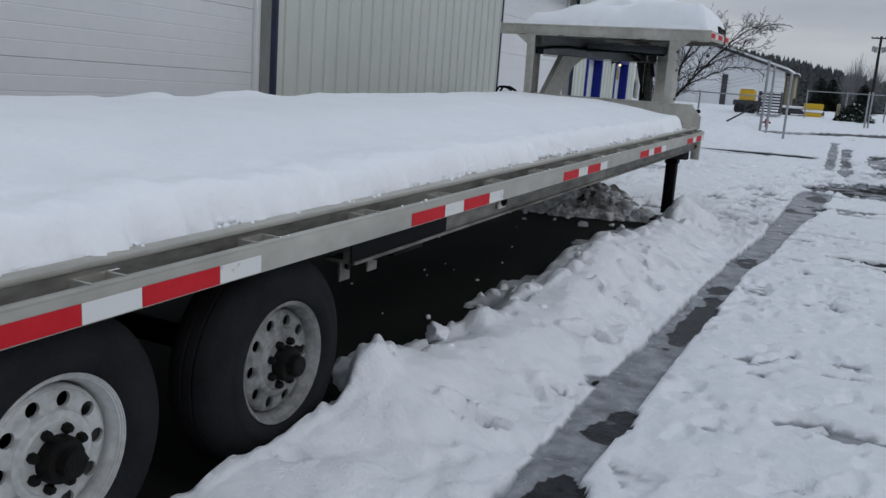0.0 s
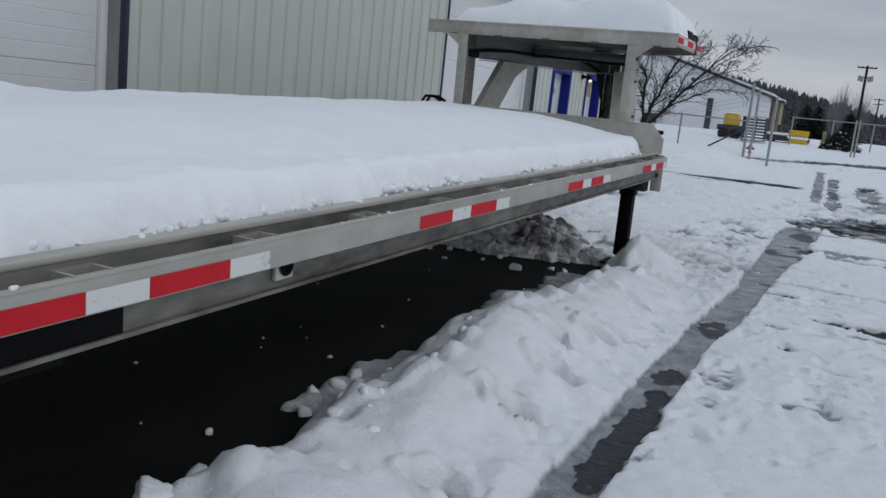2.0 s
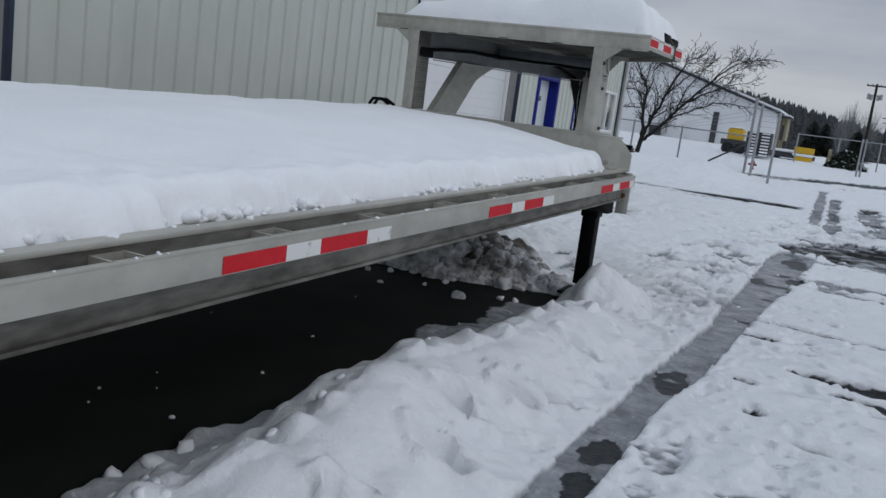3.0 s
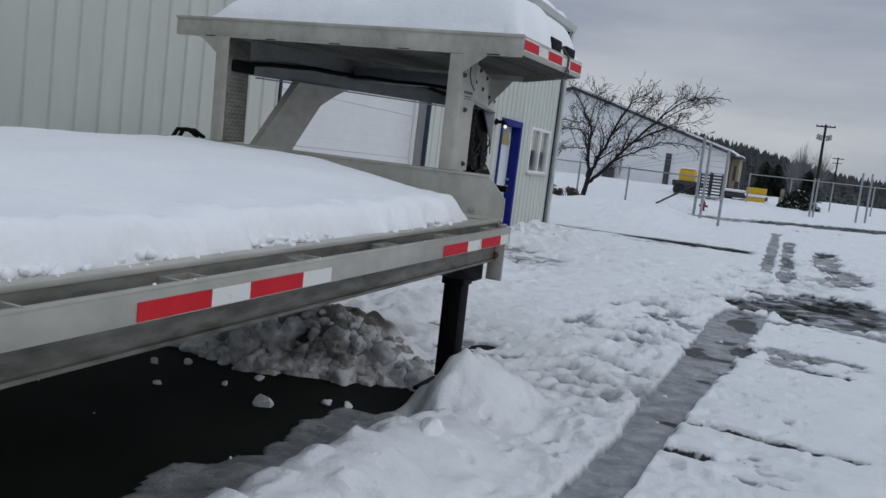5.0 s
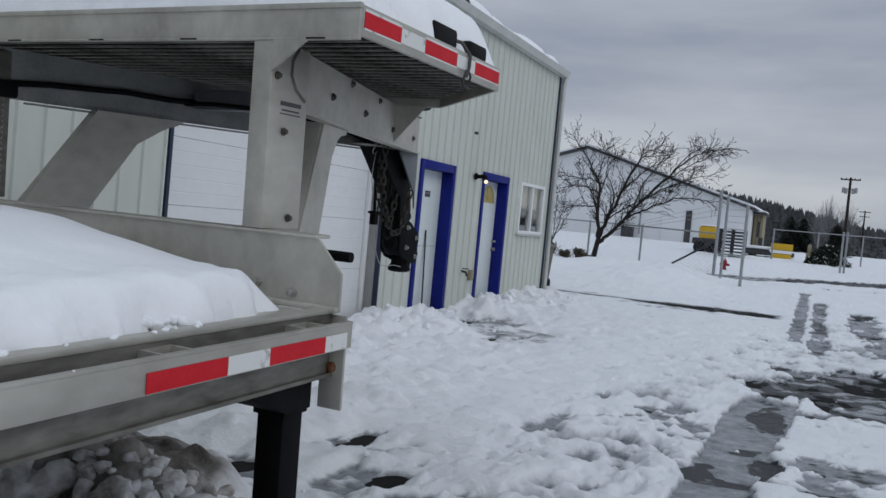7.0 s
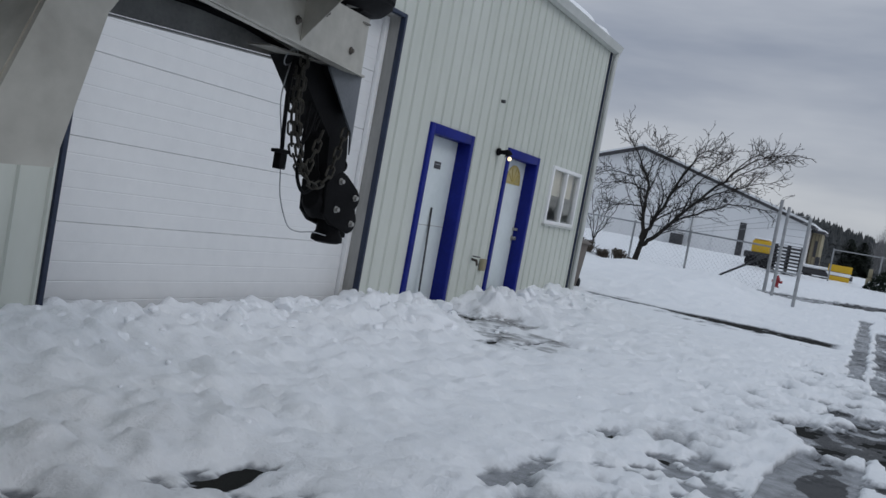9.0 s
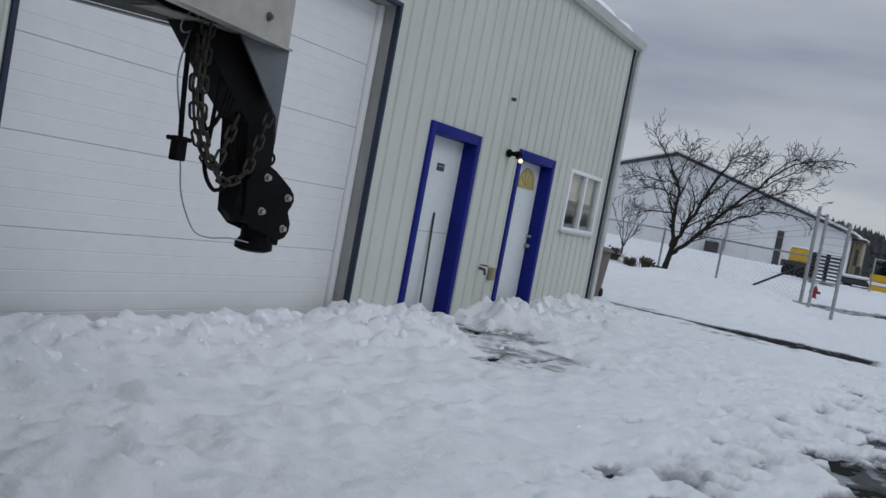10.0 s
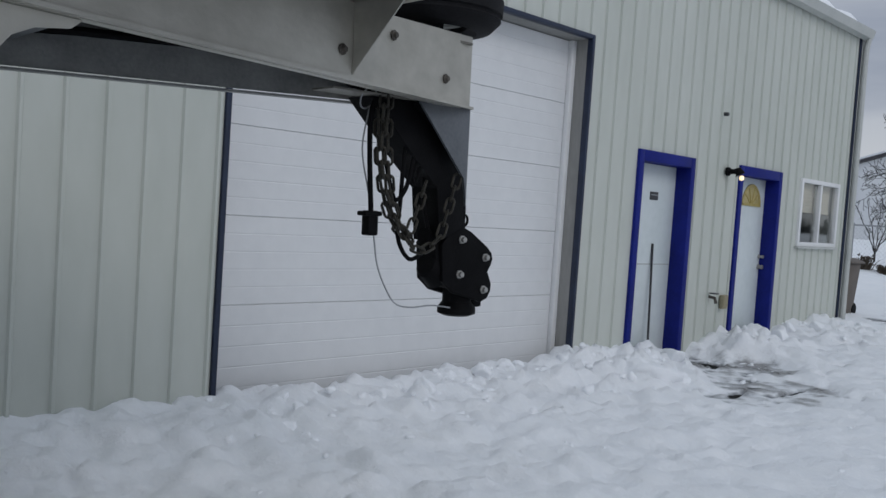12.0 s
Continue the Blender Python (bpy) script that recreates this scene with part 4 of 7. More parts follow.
# deck of extruded planks
for k in range(16):
    x0 = -3.40 + k * 0.135
    part("deck_plank", boxes((x0, x0 + 0.131, YB, YF - 0.03, DECK - 0.035, DECK - 0.002 * (k % 2)), bevel=0.004), M_ALU, trailer)
for side in (0, 1):
    def sx(x):
        return mirrored(x) if side else x
    a, b = sorted((sx(-1.225), sx(-1.19)))
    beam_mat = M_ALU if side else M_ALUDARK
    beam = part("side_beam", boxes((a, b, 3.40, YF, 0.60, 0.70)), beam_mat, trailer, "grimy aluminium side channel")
    # Darker colour here holds both grime and the shade inside the rail gap.
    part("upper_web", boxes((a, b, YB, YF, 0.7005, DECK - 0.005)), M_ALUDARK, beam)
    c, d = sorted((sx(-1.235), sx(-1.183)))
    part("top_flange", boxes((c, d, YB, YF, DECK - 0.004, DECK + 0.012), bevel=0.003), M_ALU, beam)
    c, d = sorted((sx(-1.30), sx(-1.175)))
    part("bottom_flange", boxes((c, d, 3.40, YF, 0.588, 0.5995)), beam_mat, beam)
    a, b = sorted((sx(XR - 0.010), sx(XR)))
    bm = boxes((a, b, YB, YF, 0.692, 0.775), bevel=0.002)
    a, b = sorted((sx(XR - 0.022), sx(XR + 0.002)))
    box(bm, a, b, YB, YF, 0.770, 0.779, bevel=0.002)
    rail = part("rub_rail", bm, M_ALU, trailer, "scuffed flat aluminium rub rail")
    k, y = 0, -1.9
    pocket = bmesh.new()
    a, b = sorted((sx(-1.19), sx(-1.119)))
    box(pocket, a, b, 0, 0.009, 0.695, 0.782)
    box(pocket, a, b, 0.10, 0.109, 0.695, 0.782)
    box(pocket, *sorted((sx(-1.19), sx(-1.182))), 0.009, 0.10, 0.695, 0.782)
    pm = mesh("stake_pocket", pocket, M_ALU)
    while y < 9.9:
        ob = new("stake_pocket", pm)
        ob.parent = trailer
        ob.location = (0, y, 0)
        y += 0.585
    if side == 0:
        segs = [(1.62, 1.90, "r"), (1.90, 2.08, "w"), (2.08, 2.36, "r0"), (2.357, 2.62, "r"), (2.62, 2.79, "w"), (3.69, 3.975, "r"), (3.975, 4.155, "w"), (4.155, 4.432, "r"), (4.432, 4.60, "w"), (5.495, 5.775, "r"), (5.775, 5.955, "w"), (5.955, 6.235, "r"), (6.235, 6.40, "w"),
                (7.305, 7.584, "r"), (7.584, 7.757, "w"), (7.757, 8.035, "r"), (8.035, 8.21, "w"), (9.165, 9.45, "r"), (9.45, 9.628, "w"), (9.628, 9.905, "r"), (9.905, 10.03, "w")]
        segs[0:5] = [(1.88, 2.162, "r"), (2.162, 2.339, "w"), (2.339, 2.614, "r"), (2.614, 2.788, "w")]
        for y0, y1, c in segs:
            part("reflective_tape", boxes((XR + 0.0008, XR + 0.0022, y0, y1 - 0.002, 0.696, 0.746)), M_RED if c[0] == "r" else M_WHITETAPE, rail, "red reflective tape" if c[0] == "r" else "worn white reflective tape")

# under-frame
for x in (-1.86, -2.78):
    part("main_beam", boxes((x - 0.06, x + 0.06, YB, YF - 0.1, 0.44, 0.455), (x - 0.008, x + 0.008, YB, YF - 0.1, 0.455, 0.745), (x - 0.06, x + 0.06, YB, YF - 0.1, 0.745, 0.76)), M_BLACK, trailer, "dark steel main beam")
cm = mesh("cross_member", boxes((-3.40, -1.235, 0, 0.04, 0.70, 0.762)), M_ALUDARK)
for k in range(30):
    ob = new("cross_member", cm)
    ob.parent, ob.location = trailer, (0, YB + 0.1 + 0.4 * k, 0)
# Added black strip that darkens the beam where it lies in shade.
part("beam_shade_strip", boxes((-1.1895, -1.184, 3.39, 4.15, 0.594, 0.69)), M_BLACK, trailer, "black strip added for the shade on the side beam")
part("mounting_box", boxes((-1.40, -1.226, 3.77, 4.02, 0.545, 0.64), bevel=0.006), M_BLACK, trailer, "black box under the side rail")
for y in (3.48, 3.68):
    bm = boxes((-1.30, -1.290, y, y + 0.07, 0.49, 0.588), bevel=0.002)
    ob = part("hanger_bracket", bm, M_ALUDARK, trailer)
    bm = bmesh.new()
    lathe(bm, [(-1.2875, 0.001), (-1.2875, 0.013), (-1.275, 0.013), (-1.274, 0.001)], (0, y + 0.04, 0.545), "x", 12)
    part("bolt", bm, M_HUB, ob)
bm = bmesh.new()
prism(bm, [(4.715, 0.625), (4.80, 0.625), (4.80, 0.702), (4.715, 0.702)], -1.188, -1.172, "x", 0.004)
eye = part("tie_plate", bm, M_ALU, trailer, "small plate with a tie-down ring")
bm = bmesh.new()
lathe(bm, [(-1.172, 0.024), (-1.166, 0.030), (-1.160, 0.026), (-1.1645, 0.02), (-1.171, 0.018)], (0, 4.757, 0.665), "x", 20)
part("ring", bm, M_HUB, eye)
bm = bmesh.new()
lathe(bm, [(-1.1715, 0.001), (-1.1715, 0.021)], (0, 4.757, 0.665), "x", 20)
part("hole", bm, M_BLACK, eye)


# wheels
def wheel(y, rim_paint, x=-1.195):
    """x: the outer side wall. The rim is dished, with ten hand holes and eight nuts."""
    zc = 0.405 - 0.0275 * y
    c = (0, y, zc)
    bm = bmesh.new()
    lathe(bm, [(x - 0.03, 0.200), (x - 0.014, 0.208), (x - 0.004, 0.222), (x + 0.0, 0.245), (x - 0.001, 0.262), (x - 0.004, 0.266), (x - 0.005, 0.285), (x - 0.014, 0.312), (x - 0.032, 0.340), (x - 0.052, 0.356), (x - 0.075, 0.361), (x - 0.077, 0.354), (x - 0.085, 0.354), (x - 0.087, 0.362), (x - 0.112, 0.363), (x - 0.114, 0.355), (x - 0.122, 0.355), (x - 0.124, 0.362),
               (x - 0.155, 0.360), (x - 0.185, 0.345), (x - 0.205, 0.31), (x - 0.212, 0.26), (x - 0.205, 0.21), (x - 0.18, 0.200), (x - 0.03, 0.200)], c, "x", 72)
    tyre = part("tyre", bm, M_RUBBER, trailer, "worn black trailer tyre")
    bm = bmesh.new()
    lathe(bm, [(x - 0.19, 0.190), (x - 0.05, 0.189), (x - 0.030, 0.195), (x - 0.020, 0.203), (x - 0.013, 0.2065), (x - 0.010, 0.204), (x - 0.011, 0.2015), (x - 0.0145, 0.2005), (x - 0.015, 0.197), (x - 0.019, 0.196), (x - 0.0195, 0.192), (x - 0.028, 0.190), (x - 0.034, 0.184), (x - 0.052, 0.181), (x - 0.072, 0.177), (x - 0.10, 0.175)], c, "x", 60)
    part("rim", bm, rim_paint, tyre, "silver dished steel wheel rim", 50)
    bm = bmesh.new()
    xd = x - 0.046
    n, hole_r, hole_d = 16, 0.0195, 0.137
    for k in range(10):
        a0 = 2 * math.pi * k / 10
        hc = (hole_d * math.cos(a0), hole_d * math.sin(a0))
        inner, outer = [], []
        for j in range(n):
            t = 2 * math.pi * j / n
            inner.append(bm.verts.new((xd + 0.006, y + hc[0] + hole_r * math.cos(a0 + t), zc + hc[1] + hole_r * math.sin(a0 + t))))
            ux, uy = math.cos(t), math.sin(t)
            s = 1 / max(abs(ux), abs(uy))
            r, ang = hole_d + 0.024 * ux * s, a0 + math.pi / 10 * uy * s
            xo = xd if r > hole_d + 0.015 else (xd + 0.016 if r < hole_d - 0.015 else xd + 0.006)
            outer.append(bm.verts.new((xo, y + r * math.cos(ang), zc + r * math.sin(ang))))
        deep = [bm.verts.new((v.co.x - 0.010, v.co.y, v.co.z)) for v in inner]
        for j in range(n):
            bm.faces.new((inner[j], inner[(j + 1) % n], deep[(j + 1) % n], deep[j]))
            bm.faces.new((outer[j], outer[(j + 1) % n], inner[(j + 1) % n], inner[j]))
    lathe(bm, [(xd + 0.016, 0.1125), (xd + 0.020, 0.105), (xd + 0.020, 0.094), (xd + 0.026, 0.089), (xd + 0.026, 0.050)], c, "x", 40)
    lathe(bm, [(xd, 0.1615), (xd - 0.004, 0.168), (xd - 0.012, 0.172), (xd - 0.03, 0.1725)], c, "x", 40)
    bmesh.ops.remove_doubles(bm, verts=bm.verts[:], dist=1e-5)
    part("wheel_disc", bm, rim_paint, tyre, "silver wheel disc with round hand holes", 50)
    bm = bmesh.new()
    lathe(bm, [(xd - 0.01, 0.060), (xd + 0.050, 0.058), (xd + 0.064, 0.052), (xd + 0.067, 0.036), (xd + 0.094, 0.034), (xd + 0.099, 0.027), (xd + 0.099, 0.001)], c, "x", 24)
    part("hub_cap", bm, M_HUB, tyre, "greasy black hub cap")
    bm = bmesh.new()
    lathe(bm, [(x - 0.13, 0.001), (x - 0.13, 0.174)], c, "x", 32)
    part("brake_drum", bm, M_BLACK, tyre, "dark brake drum")
    bm = bmesh.new()
    lathe(bm, [(0.0, 0.0135), (0.016, 0.0125), (0.022, 0.009), (0.024, 0.001)], (0, 0, 0), "x", 6)
    nut = mesh("wheel_nut", bm, M_HUB)
    for k in range(8):
        a = 2 * math.pi * (k + 0.5) / 8
        ob = new("wheel_nut", nut)
        ob.parent = tyre
        ob.location = (xd + 0.026, y + 0.073 * math.cos(a), zc + 0.073 * math.sin(a))


for wy in (2.165, 3.04):
    wheel(wy, M_RIMDIRTY if wy > 2.5 else M_RIM)
    bm = bmesh.new()
    lathe(bm, [(mirrored(-1.195), 0.2), (mirrored(-1.195), 0.25), (mirrored(-1.22), 0.33), (mirrored(-1.26), 0.361), (mirrored(-1.35), 0.36), (mirrored(-1.39), 0.32), (mirrored(-1.40), 0.2)], (0, wy, 0.405 - 0.0275 * wy), "x", 40)
    part("tyre", bm, M_RUBBER, trailer)
    bm = bmesh.new()
    tube(bm, [(-1.36, wy, 0.405 - 0.0275 * wy), (mirrored(-1.36), wy, 0.405 - 0.0275 * wy)], 0.045, 12)
    part("axle", bm, M_BLACK, trailer)

# bulkhead across the deck's front
bm = bmesh.new()
by = 10.055
prism(bm, [(-3.49, DECK), (-1.165, DECK), (-1.165, 0.925), (-1.265, 1.035), (mirrored(-1.265), 1.035), (-3.49, 0.925)], by, by + 0.012, "y")
box(bm, mirrored(-1.265), -1.265, by - 0.012, by + 0.075, 1.033, 1.045, bevel=0.003)
box(bm, -3.49, -1.165, by - 0.022, by, DECK - 0.002, DECK + 0.018, bevel=0.003)
bulkhead = part("bulkhead", bm, M_ALU, trailer, "grey sheet bulkhead with cut corners")
for x, z in ((-1.35, 0.845), (-1.50, 0.865), (-2.0, 0.90), (-2.64, 0.90), (-3.14, 0.865), (-3.29, 0.845)):
    bm = bmesh.new()
    lathe(bm, [(by, 0.018), (by - 0.008, 0.018), (by - 0.009, 0.012), (by - 0.022, 0.012), (by - 0.024, 0.001)], (x, 0, z), "y", 8)
    part("bolt", bm, M_BOLT, bulkhead)
part("front_sill", boxes((-3.40, -1.24, by - 0.02, by + 0.06, 0.58, DECK - 0.04), bevel=0.004), M_BLACK, trailer, "dark front cross sill")
for side in (0, 1):
    a, b = sorted((mirrored(-1.225), mirrored(-1.135))) if side else (-1.225, -1.135)
    ep = part("end_plate", boxes((a, b, by + 0.005, by + 0.017, 0.478, DECK - 0.01), bevel=0.002), M_ALU, trailer, "aluminium corner plate")
    bm = bmesh.new()
    lathe(bm, [(by + 0.005, 0.018), (by - 0.005, 0.018), (by - 0.010, 0.012), (by - 0.011, 0.001)], (0.5 * (a + b), 0, 0.617), "y", 20)
    part("marker_lamp", bm, M_AMBER, ep, "small amber marker lamp")
bm = bmesh.new()
prism(bm, [(9.62, 0.69), (10.04, 0.69), (10.04, 0.475), (9.92, 0.475), (9.62, 0.60)], -1.52, -1.235, "x", 0.006)
part("jack_housing", bm, M_BLACK, trailer, "black jack housing under the deck corner")

# landing jack
bm = boxes((-1.472, -1.362, 10.07, 10.185, -0.13, 0.50), bevel=0.006)
box(bm, -1.484, -1.350, 10.058, 10.197, 0.41, 0.475, bevel=0.006)
jack = part("jack_leg", bm, M_BLACK, trailer, "black square drop-leg jack")
bm = boxes((-1.56, -1.28, 9.99, 10.27, -0.215, -0.195), (-1.45, -1.39, 10.09, 10.17, -0.2, -0.12), bevel=0.004)
part("jack_foot", bm, M_BLACK, jack)
bm = bmesh.new()
tube(bm, [(-1.36, 10.14, 0.0), (-1.30, 10.15, 0.0)], 0.012, 8)
tube(bm, [(-1.30 + 0.028 * math.sin(t), 10.15, 0.0 + 0.034 * math.cos(t)) for t in np.linspace(0, 5.8, 16)], 0.007, 6)
part("locking_pin", bm, M_HUB, jack, "steel pin with a ring")

# neck: two posts, braces, converging beams
for side in (0, 1):
    def sx(x):
        return mirrored(x) if side else x
    x0, x1 = sorted((sx(-1.575), sx(-1.492)))
    y0, y1 = 10.045, 10.265
    # The far post's body is darker than the near one, behind a pale front plate.
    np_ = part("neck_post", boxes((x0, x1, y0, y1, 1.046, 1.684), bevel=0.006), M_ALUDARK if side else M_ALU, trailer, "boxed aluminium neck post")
    xo = sx(-1.492)
    s = -1 if side else 1
    bm = bmesh.new()
    prism(bm, [(xo + s * 0.001, 1.58), (xo + s * 0.001, 1.684), (xo + s * 0.14, 1.684)], y0 - 0.006, y0 + 0.004, "y")
    part("gusset", bm, M_ALU, np_)
    for yy, zz in ((10.19, 1.085), (10.13, 1.385), (10.075, 1.57)):
        bm = bmesh.new()
        xx = sx(-1.491)
        lathe(bm, [(xx, 0.014), (xx + s * 0.006, 0.014), (xx + s * 0.007, 0.010), (xx + s * 0.016, 0.009), (xx + s * 0.017, 0.001)], (0, yy, zz), "x", 8)
        part("bolt", bm, M_RUSTBOLT, np_)
    if side:
        bm = bmesh.new()
        xi = mirrored(-1.575) + 0.0006
        for i in range(8):
            for j in range(19):
                yy, zz = 10.075 + 0.022 * i, 1.065 + 0.024 * j
                dy, dz = 0.009, 0.009 if (i + j) % 2 else -0.009
                q = [(xi, yy - dy, zz - dz), (xi + 0.005, yy + 0.002 * (1 if dz > 0 else -1), zz - 0.002), (xi, yy + dy, zz + dz), (xi + 0.004, yy - 0.002 * (1 if dz > 0 else -1), zz + 0.002)]
                bm.faces.new([bm.verts.new(p) for p in q])
        tagged(part("tread_pattern", bm, M_ALU, np_), kind="stuff")
        part("front_flange", boxes((mirrored(-1.492) - 0.005, mirrored(-1.575) + 0.003, y0 - 0.010, y0 - 0.001, 1.046, 1.684), bevel=0.002), M_ALU, np_, "pale aluminium front flange")
        part("tape_wrap", boxes((mirrored(-1.575) + 0.001, mirrored(-1.575) + 0.030, y0 + 0.03, y1 + 0.02, 1.482, 1.558), bevel=0.012), M_BLACK, np_, "black taped cable wrap")
    if side == 0:
        for z, h, ya, yb in ((1.474, 0.015, 10.105, 10.225), (1.456, 0.006, 10.115, 10.215), (1.444, 0.004, 10.105, 10.225)):
            part("stencil_mark", boxes((-1.4915, -1.4905, ya, yb, z, z + h)), M_INK, np_, "dark stencilled lettering as bars")
        # Thin dark tube drawn in place of the shadow gap round the beam's end.
        bm = bmesh.new()
        tube(bm, [(-1.4915, 10.045 + dy, z) for dy, z in ((0.15, 1.684), (0.115, 1.634), (0.112, 1.583), (0.142, 1.537), (0.20, 1.503))], 0.006, 6)
        part("gap_shadow_line", bm, M_ALUDARK, np_, "dark line drawn for the shadow gap round the beam's end")
    # beam converging to the coupler, and the raking brace in its plane
    p0, p1 = Vector((sx(-1.52), 10.13, 0)), Vector((sx(-2.254), 12.60, 0))
    out = Vector((p1.y - p0.y, -(p1.x - p0.x), 0)).normalized() * (-1 if side else 1)

    def at(t, z, off=0.0):
        return p0.lerp(p1, t) + Vector((0, 0, z)) + out * off

    bm = bmesh.new()
    edge = [(0.0, 1.48), (1.0, 1.48), (1.0, 1.735), (0.76, 1.70), (0.0, 1.70)]
    plate(bm, [at(t, z) for t, z in edge], -0.008 if side else 0.008)
    plate(bm, [at(0.08, 1.472), at(1.0, 1.472), at(1.0, 1.472, -0.035), at(0.08, 1.472, -0.035)], 0.008)
    if not side:
        plate(bm, [at(0.09, 1.472, 0.0085), at(1.0, 1.472, 0.0085), at(1.0, 1.472, 0.026), at(0.09, 1.472, 0.026)], -0.009)
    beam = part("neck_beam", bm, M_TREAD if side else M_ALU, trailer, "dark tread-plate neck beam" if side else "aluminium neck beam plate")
    if side:
        bm = bmesh.new()
        for i in range(92):
            for j in range(8):
                t, z = 0.05 + 0.0100 * i, 1.497 + 0.026 * j
                dv = (p1 - p0).normalized() * 0.008 + Vector((0, 0, 0.008 if (i + j) % 2 else -0.008))
                nv = dv.cross(out).normalized() * 0.0022
                a, b, c = at(t, z, -0.0004) - dv, at(t, z, -0.0004) + dv, at(t, z, -0.004)
                q = [bm.verts.new(p) for p in (a, c - nv, b, c + nv)]
                bm.faces.new(q)
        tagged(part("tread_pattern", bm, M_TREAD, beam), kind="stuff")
    bm = bmesh.new()
    lo0, lo1, hi0, hi1 = (0.125, 0.232, 0.226, 0.345) if not side else (0.06, 0.178, 0.215, 0.352)
    zt, deep = (1.515, -0.13) if not side else (1.479, -0.06)
    if side:
        plate(bm, [at(lo0, 0.95, 0.012), at(lo1, 0.95, 0.012), at(hi1 - 0.07, 1.34, 0.012), at(hi1 - 0.02, 1.42, 0.012), at(hi1 + 0.03, zt - 0.02, 0.012), at(hi1 + 0.03, zt, 0.012), at(hi0, zt, 0.012)], -0.01)
        plate(bm, [at(lo0, 0.95, deep), at(lo1, 0.95, deep), at(hi1 - 0.07, 1.34, deep), at(hi1 - 0.02, 1.42, deep), at(hi1 + 0.01, zt - 0.02, deep), at(hi1 + 0.03, zt, deep), at(hi0 - 0.01, zt, deep)], -0.01)
        plate(bm, [at(lo0, 0.95, deep), at(lo0, 0.95, 0.012), at(hi0 - 0.01, zt, 0.012), at(hi0 - 0.01, zt, deep)], -0.006)
    else:
        curl = [(0.281, 1.335), (0.287, 1.352), (0.296, 1.380), (0.308, 1.415), (0.327, 1.438), (0.357, 1.450), (0.367, 1.470)]
        plate(bm, [at(lo0, 0.95, -0.022), at(lo1, 0.95, -0.022), *[at(t, z, -0.022) for t, z in curl], at(hi0, 1.470, -0.022)], 0.012)
        plate(bm, [at(lo0, 0.95, deep), at(lo1, 0.95, deep), at(hi1 - 0.06, 1.37, deep), at(hi1 - 0.02, 1.470, deep), at(hi0, 1.470, deep)], 0.01)
    brace = part("brace", bm, M_ALU, trailer, "raking brace of the neck")
    if not side:
        bm = bmesh.new()
        plate(bm, [at(lo0, 0.95, deep), at(lo0, 0.95, -0.022), at(hi0, 1.470, -0.022), at(hi0, 1.470, deep)], 0.004)
        part("inner_flange", bm, M_ALU, brace)
    if side:
        bm = bmesh.new()
        for i in range(9):
            for j in range(20):
                u, z = (i + 0.5) / 9, 0.97 + 0.024 * j
                t = (lo0 + (lo1 - lo0) * u) + (hi0 - lo0) * (z - 0.95) / 0.57
                dv = (p1 - p0).normalized() * 0.009 + Vector((0, 0, 0.009 if (i + j) % 2 else -0.009))
                nv = dv.cross(out).normalized() * 0.003
                a, b, c = at(t, z, -0.0706) - dv, at(t, z, -0.0706) + dv, at(t, z, -0.075)
                bm.faces.new([bm.verts.new(p) for p in (a, c - nv, b, c + nv)])
        tagged(part("tread_pattern", bm, M_ALU, brace), kind="stuff")
    for t, z in ((0.237, 1.584), (0.454, 1.577), (0.558, 1.672), (0.348, 1.68), (0.693, 1.557), (0.926, 1.558), (0.795, 1.645)):
        bm = bmesh.new()
        tube(bm, [at(t, z, 0.009), at(t, z, 0.014), at(t, z, 0.016), at(t, z, 0.024)], [0.017, 0.017, 0.011, 0.009], 8)
        part("bolt", bm, M_RUSTBOLT, beam)
# folded gusset on the near beam
p0, p1 = Vector((-1.52, 10.13, 0)), Vector((-2.254, 12.60, 0))
nn = Vector((p1.y - p0.y, -(p1.x - p0.x), 0)).normalized()
bm = bmesh.new()
g0 = p0.lerp(p1, 0.716)
plate(bm, [g0 + Vector((0, 0, 1.492)) + nn * 0.009, g0 + Vector((0, 0, 1.70)) + nn * 0.18, g0 + Vector((0, 0, 1.70)) + nn * 0.009], 0.006)
part("gusset", bm, M_ALU, trailer, "triangular aluminium gusset")
# front box and shelf of the neck
bm = boxes((-2.385, -2.265, 12.0, 12.59, 1.480, 1.486), (-2.385, -2.262, 12.580, 12.588, 1.487, 1.72), (-2.42, -2.22, 11.9, 12.578, 1.700, 1.708))
part("neck_nose", bm, M_ALUDARK, trailer)
bm = boxes((-2.80, -1.84, 11.12, 11.20, 1.555, 1.645), (-2.80, -1.84, 11.10, 11.22, 1.645, 1.653), bevel=0.004)
part("cross_beam", bm, M_GREYSTEEL, trailer, "dark cross beam between the neck beams")
# upper deck
ux0, ux1, uy0, uy1 = -3.49, -1.165, 10.05, 11.26
uy2, ucx = 11.99, -1.80
bm = boxes((ux0, ux1, uy0, uy0 + 0.02, 1.685, 1.80), (mirrored(ucx), ucx, uy2 - 0.02, uy2, 1.70, 1.80), (ux1 - 0.02, ux1, uy0 + 0.02, uy1, 1.70, 1.80), (ux0, ux0 + 0.02, uy0 + 0.02, uy1, 1.70, 1.80), bevel=0.003)
for sgn in (0, 1):
    fx = mirrored if sgn else (lambda x: x)
    plate(bm, [(fx(ux1), uy1, 1.70), (fx(ucx), uy2, 1.70), (fx(ucx), uy2, 1.80), (fx(ux1), uy1, 1.80)], 0.015 if sgn else -0.015)
box(bm, ux0 - 0.004, ux1 + 0.004, uy0 - 0.006, uy0 + 0.015, 1.785, 1.803, bevel=0.002)
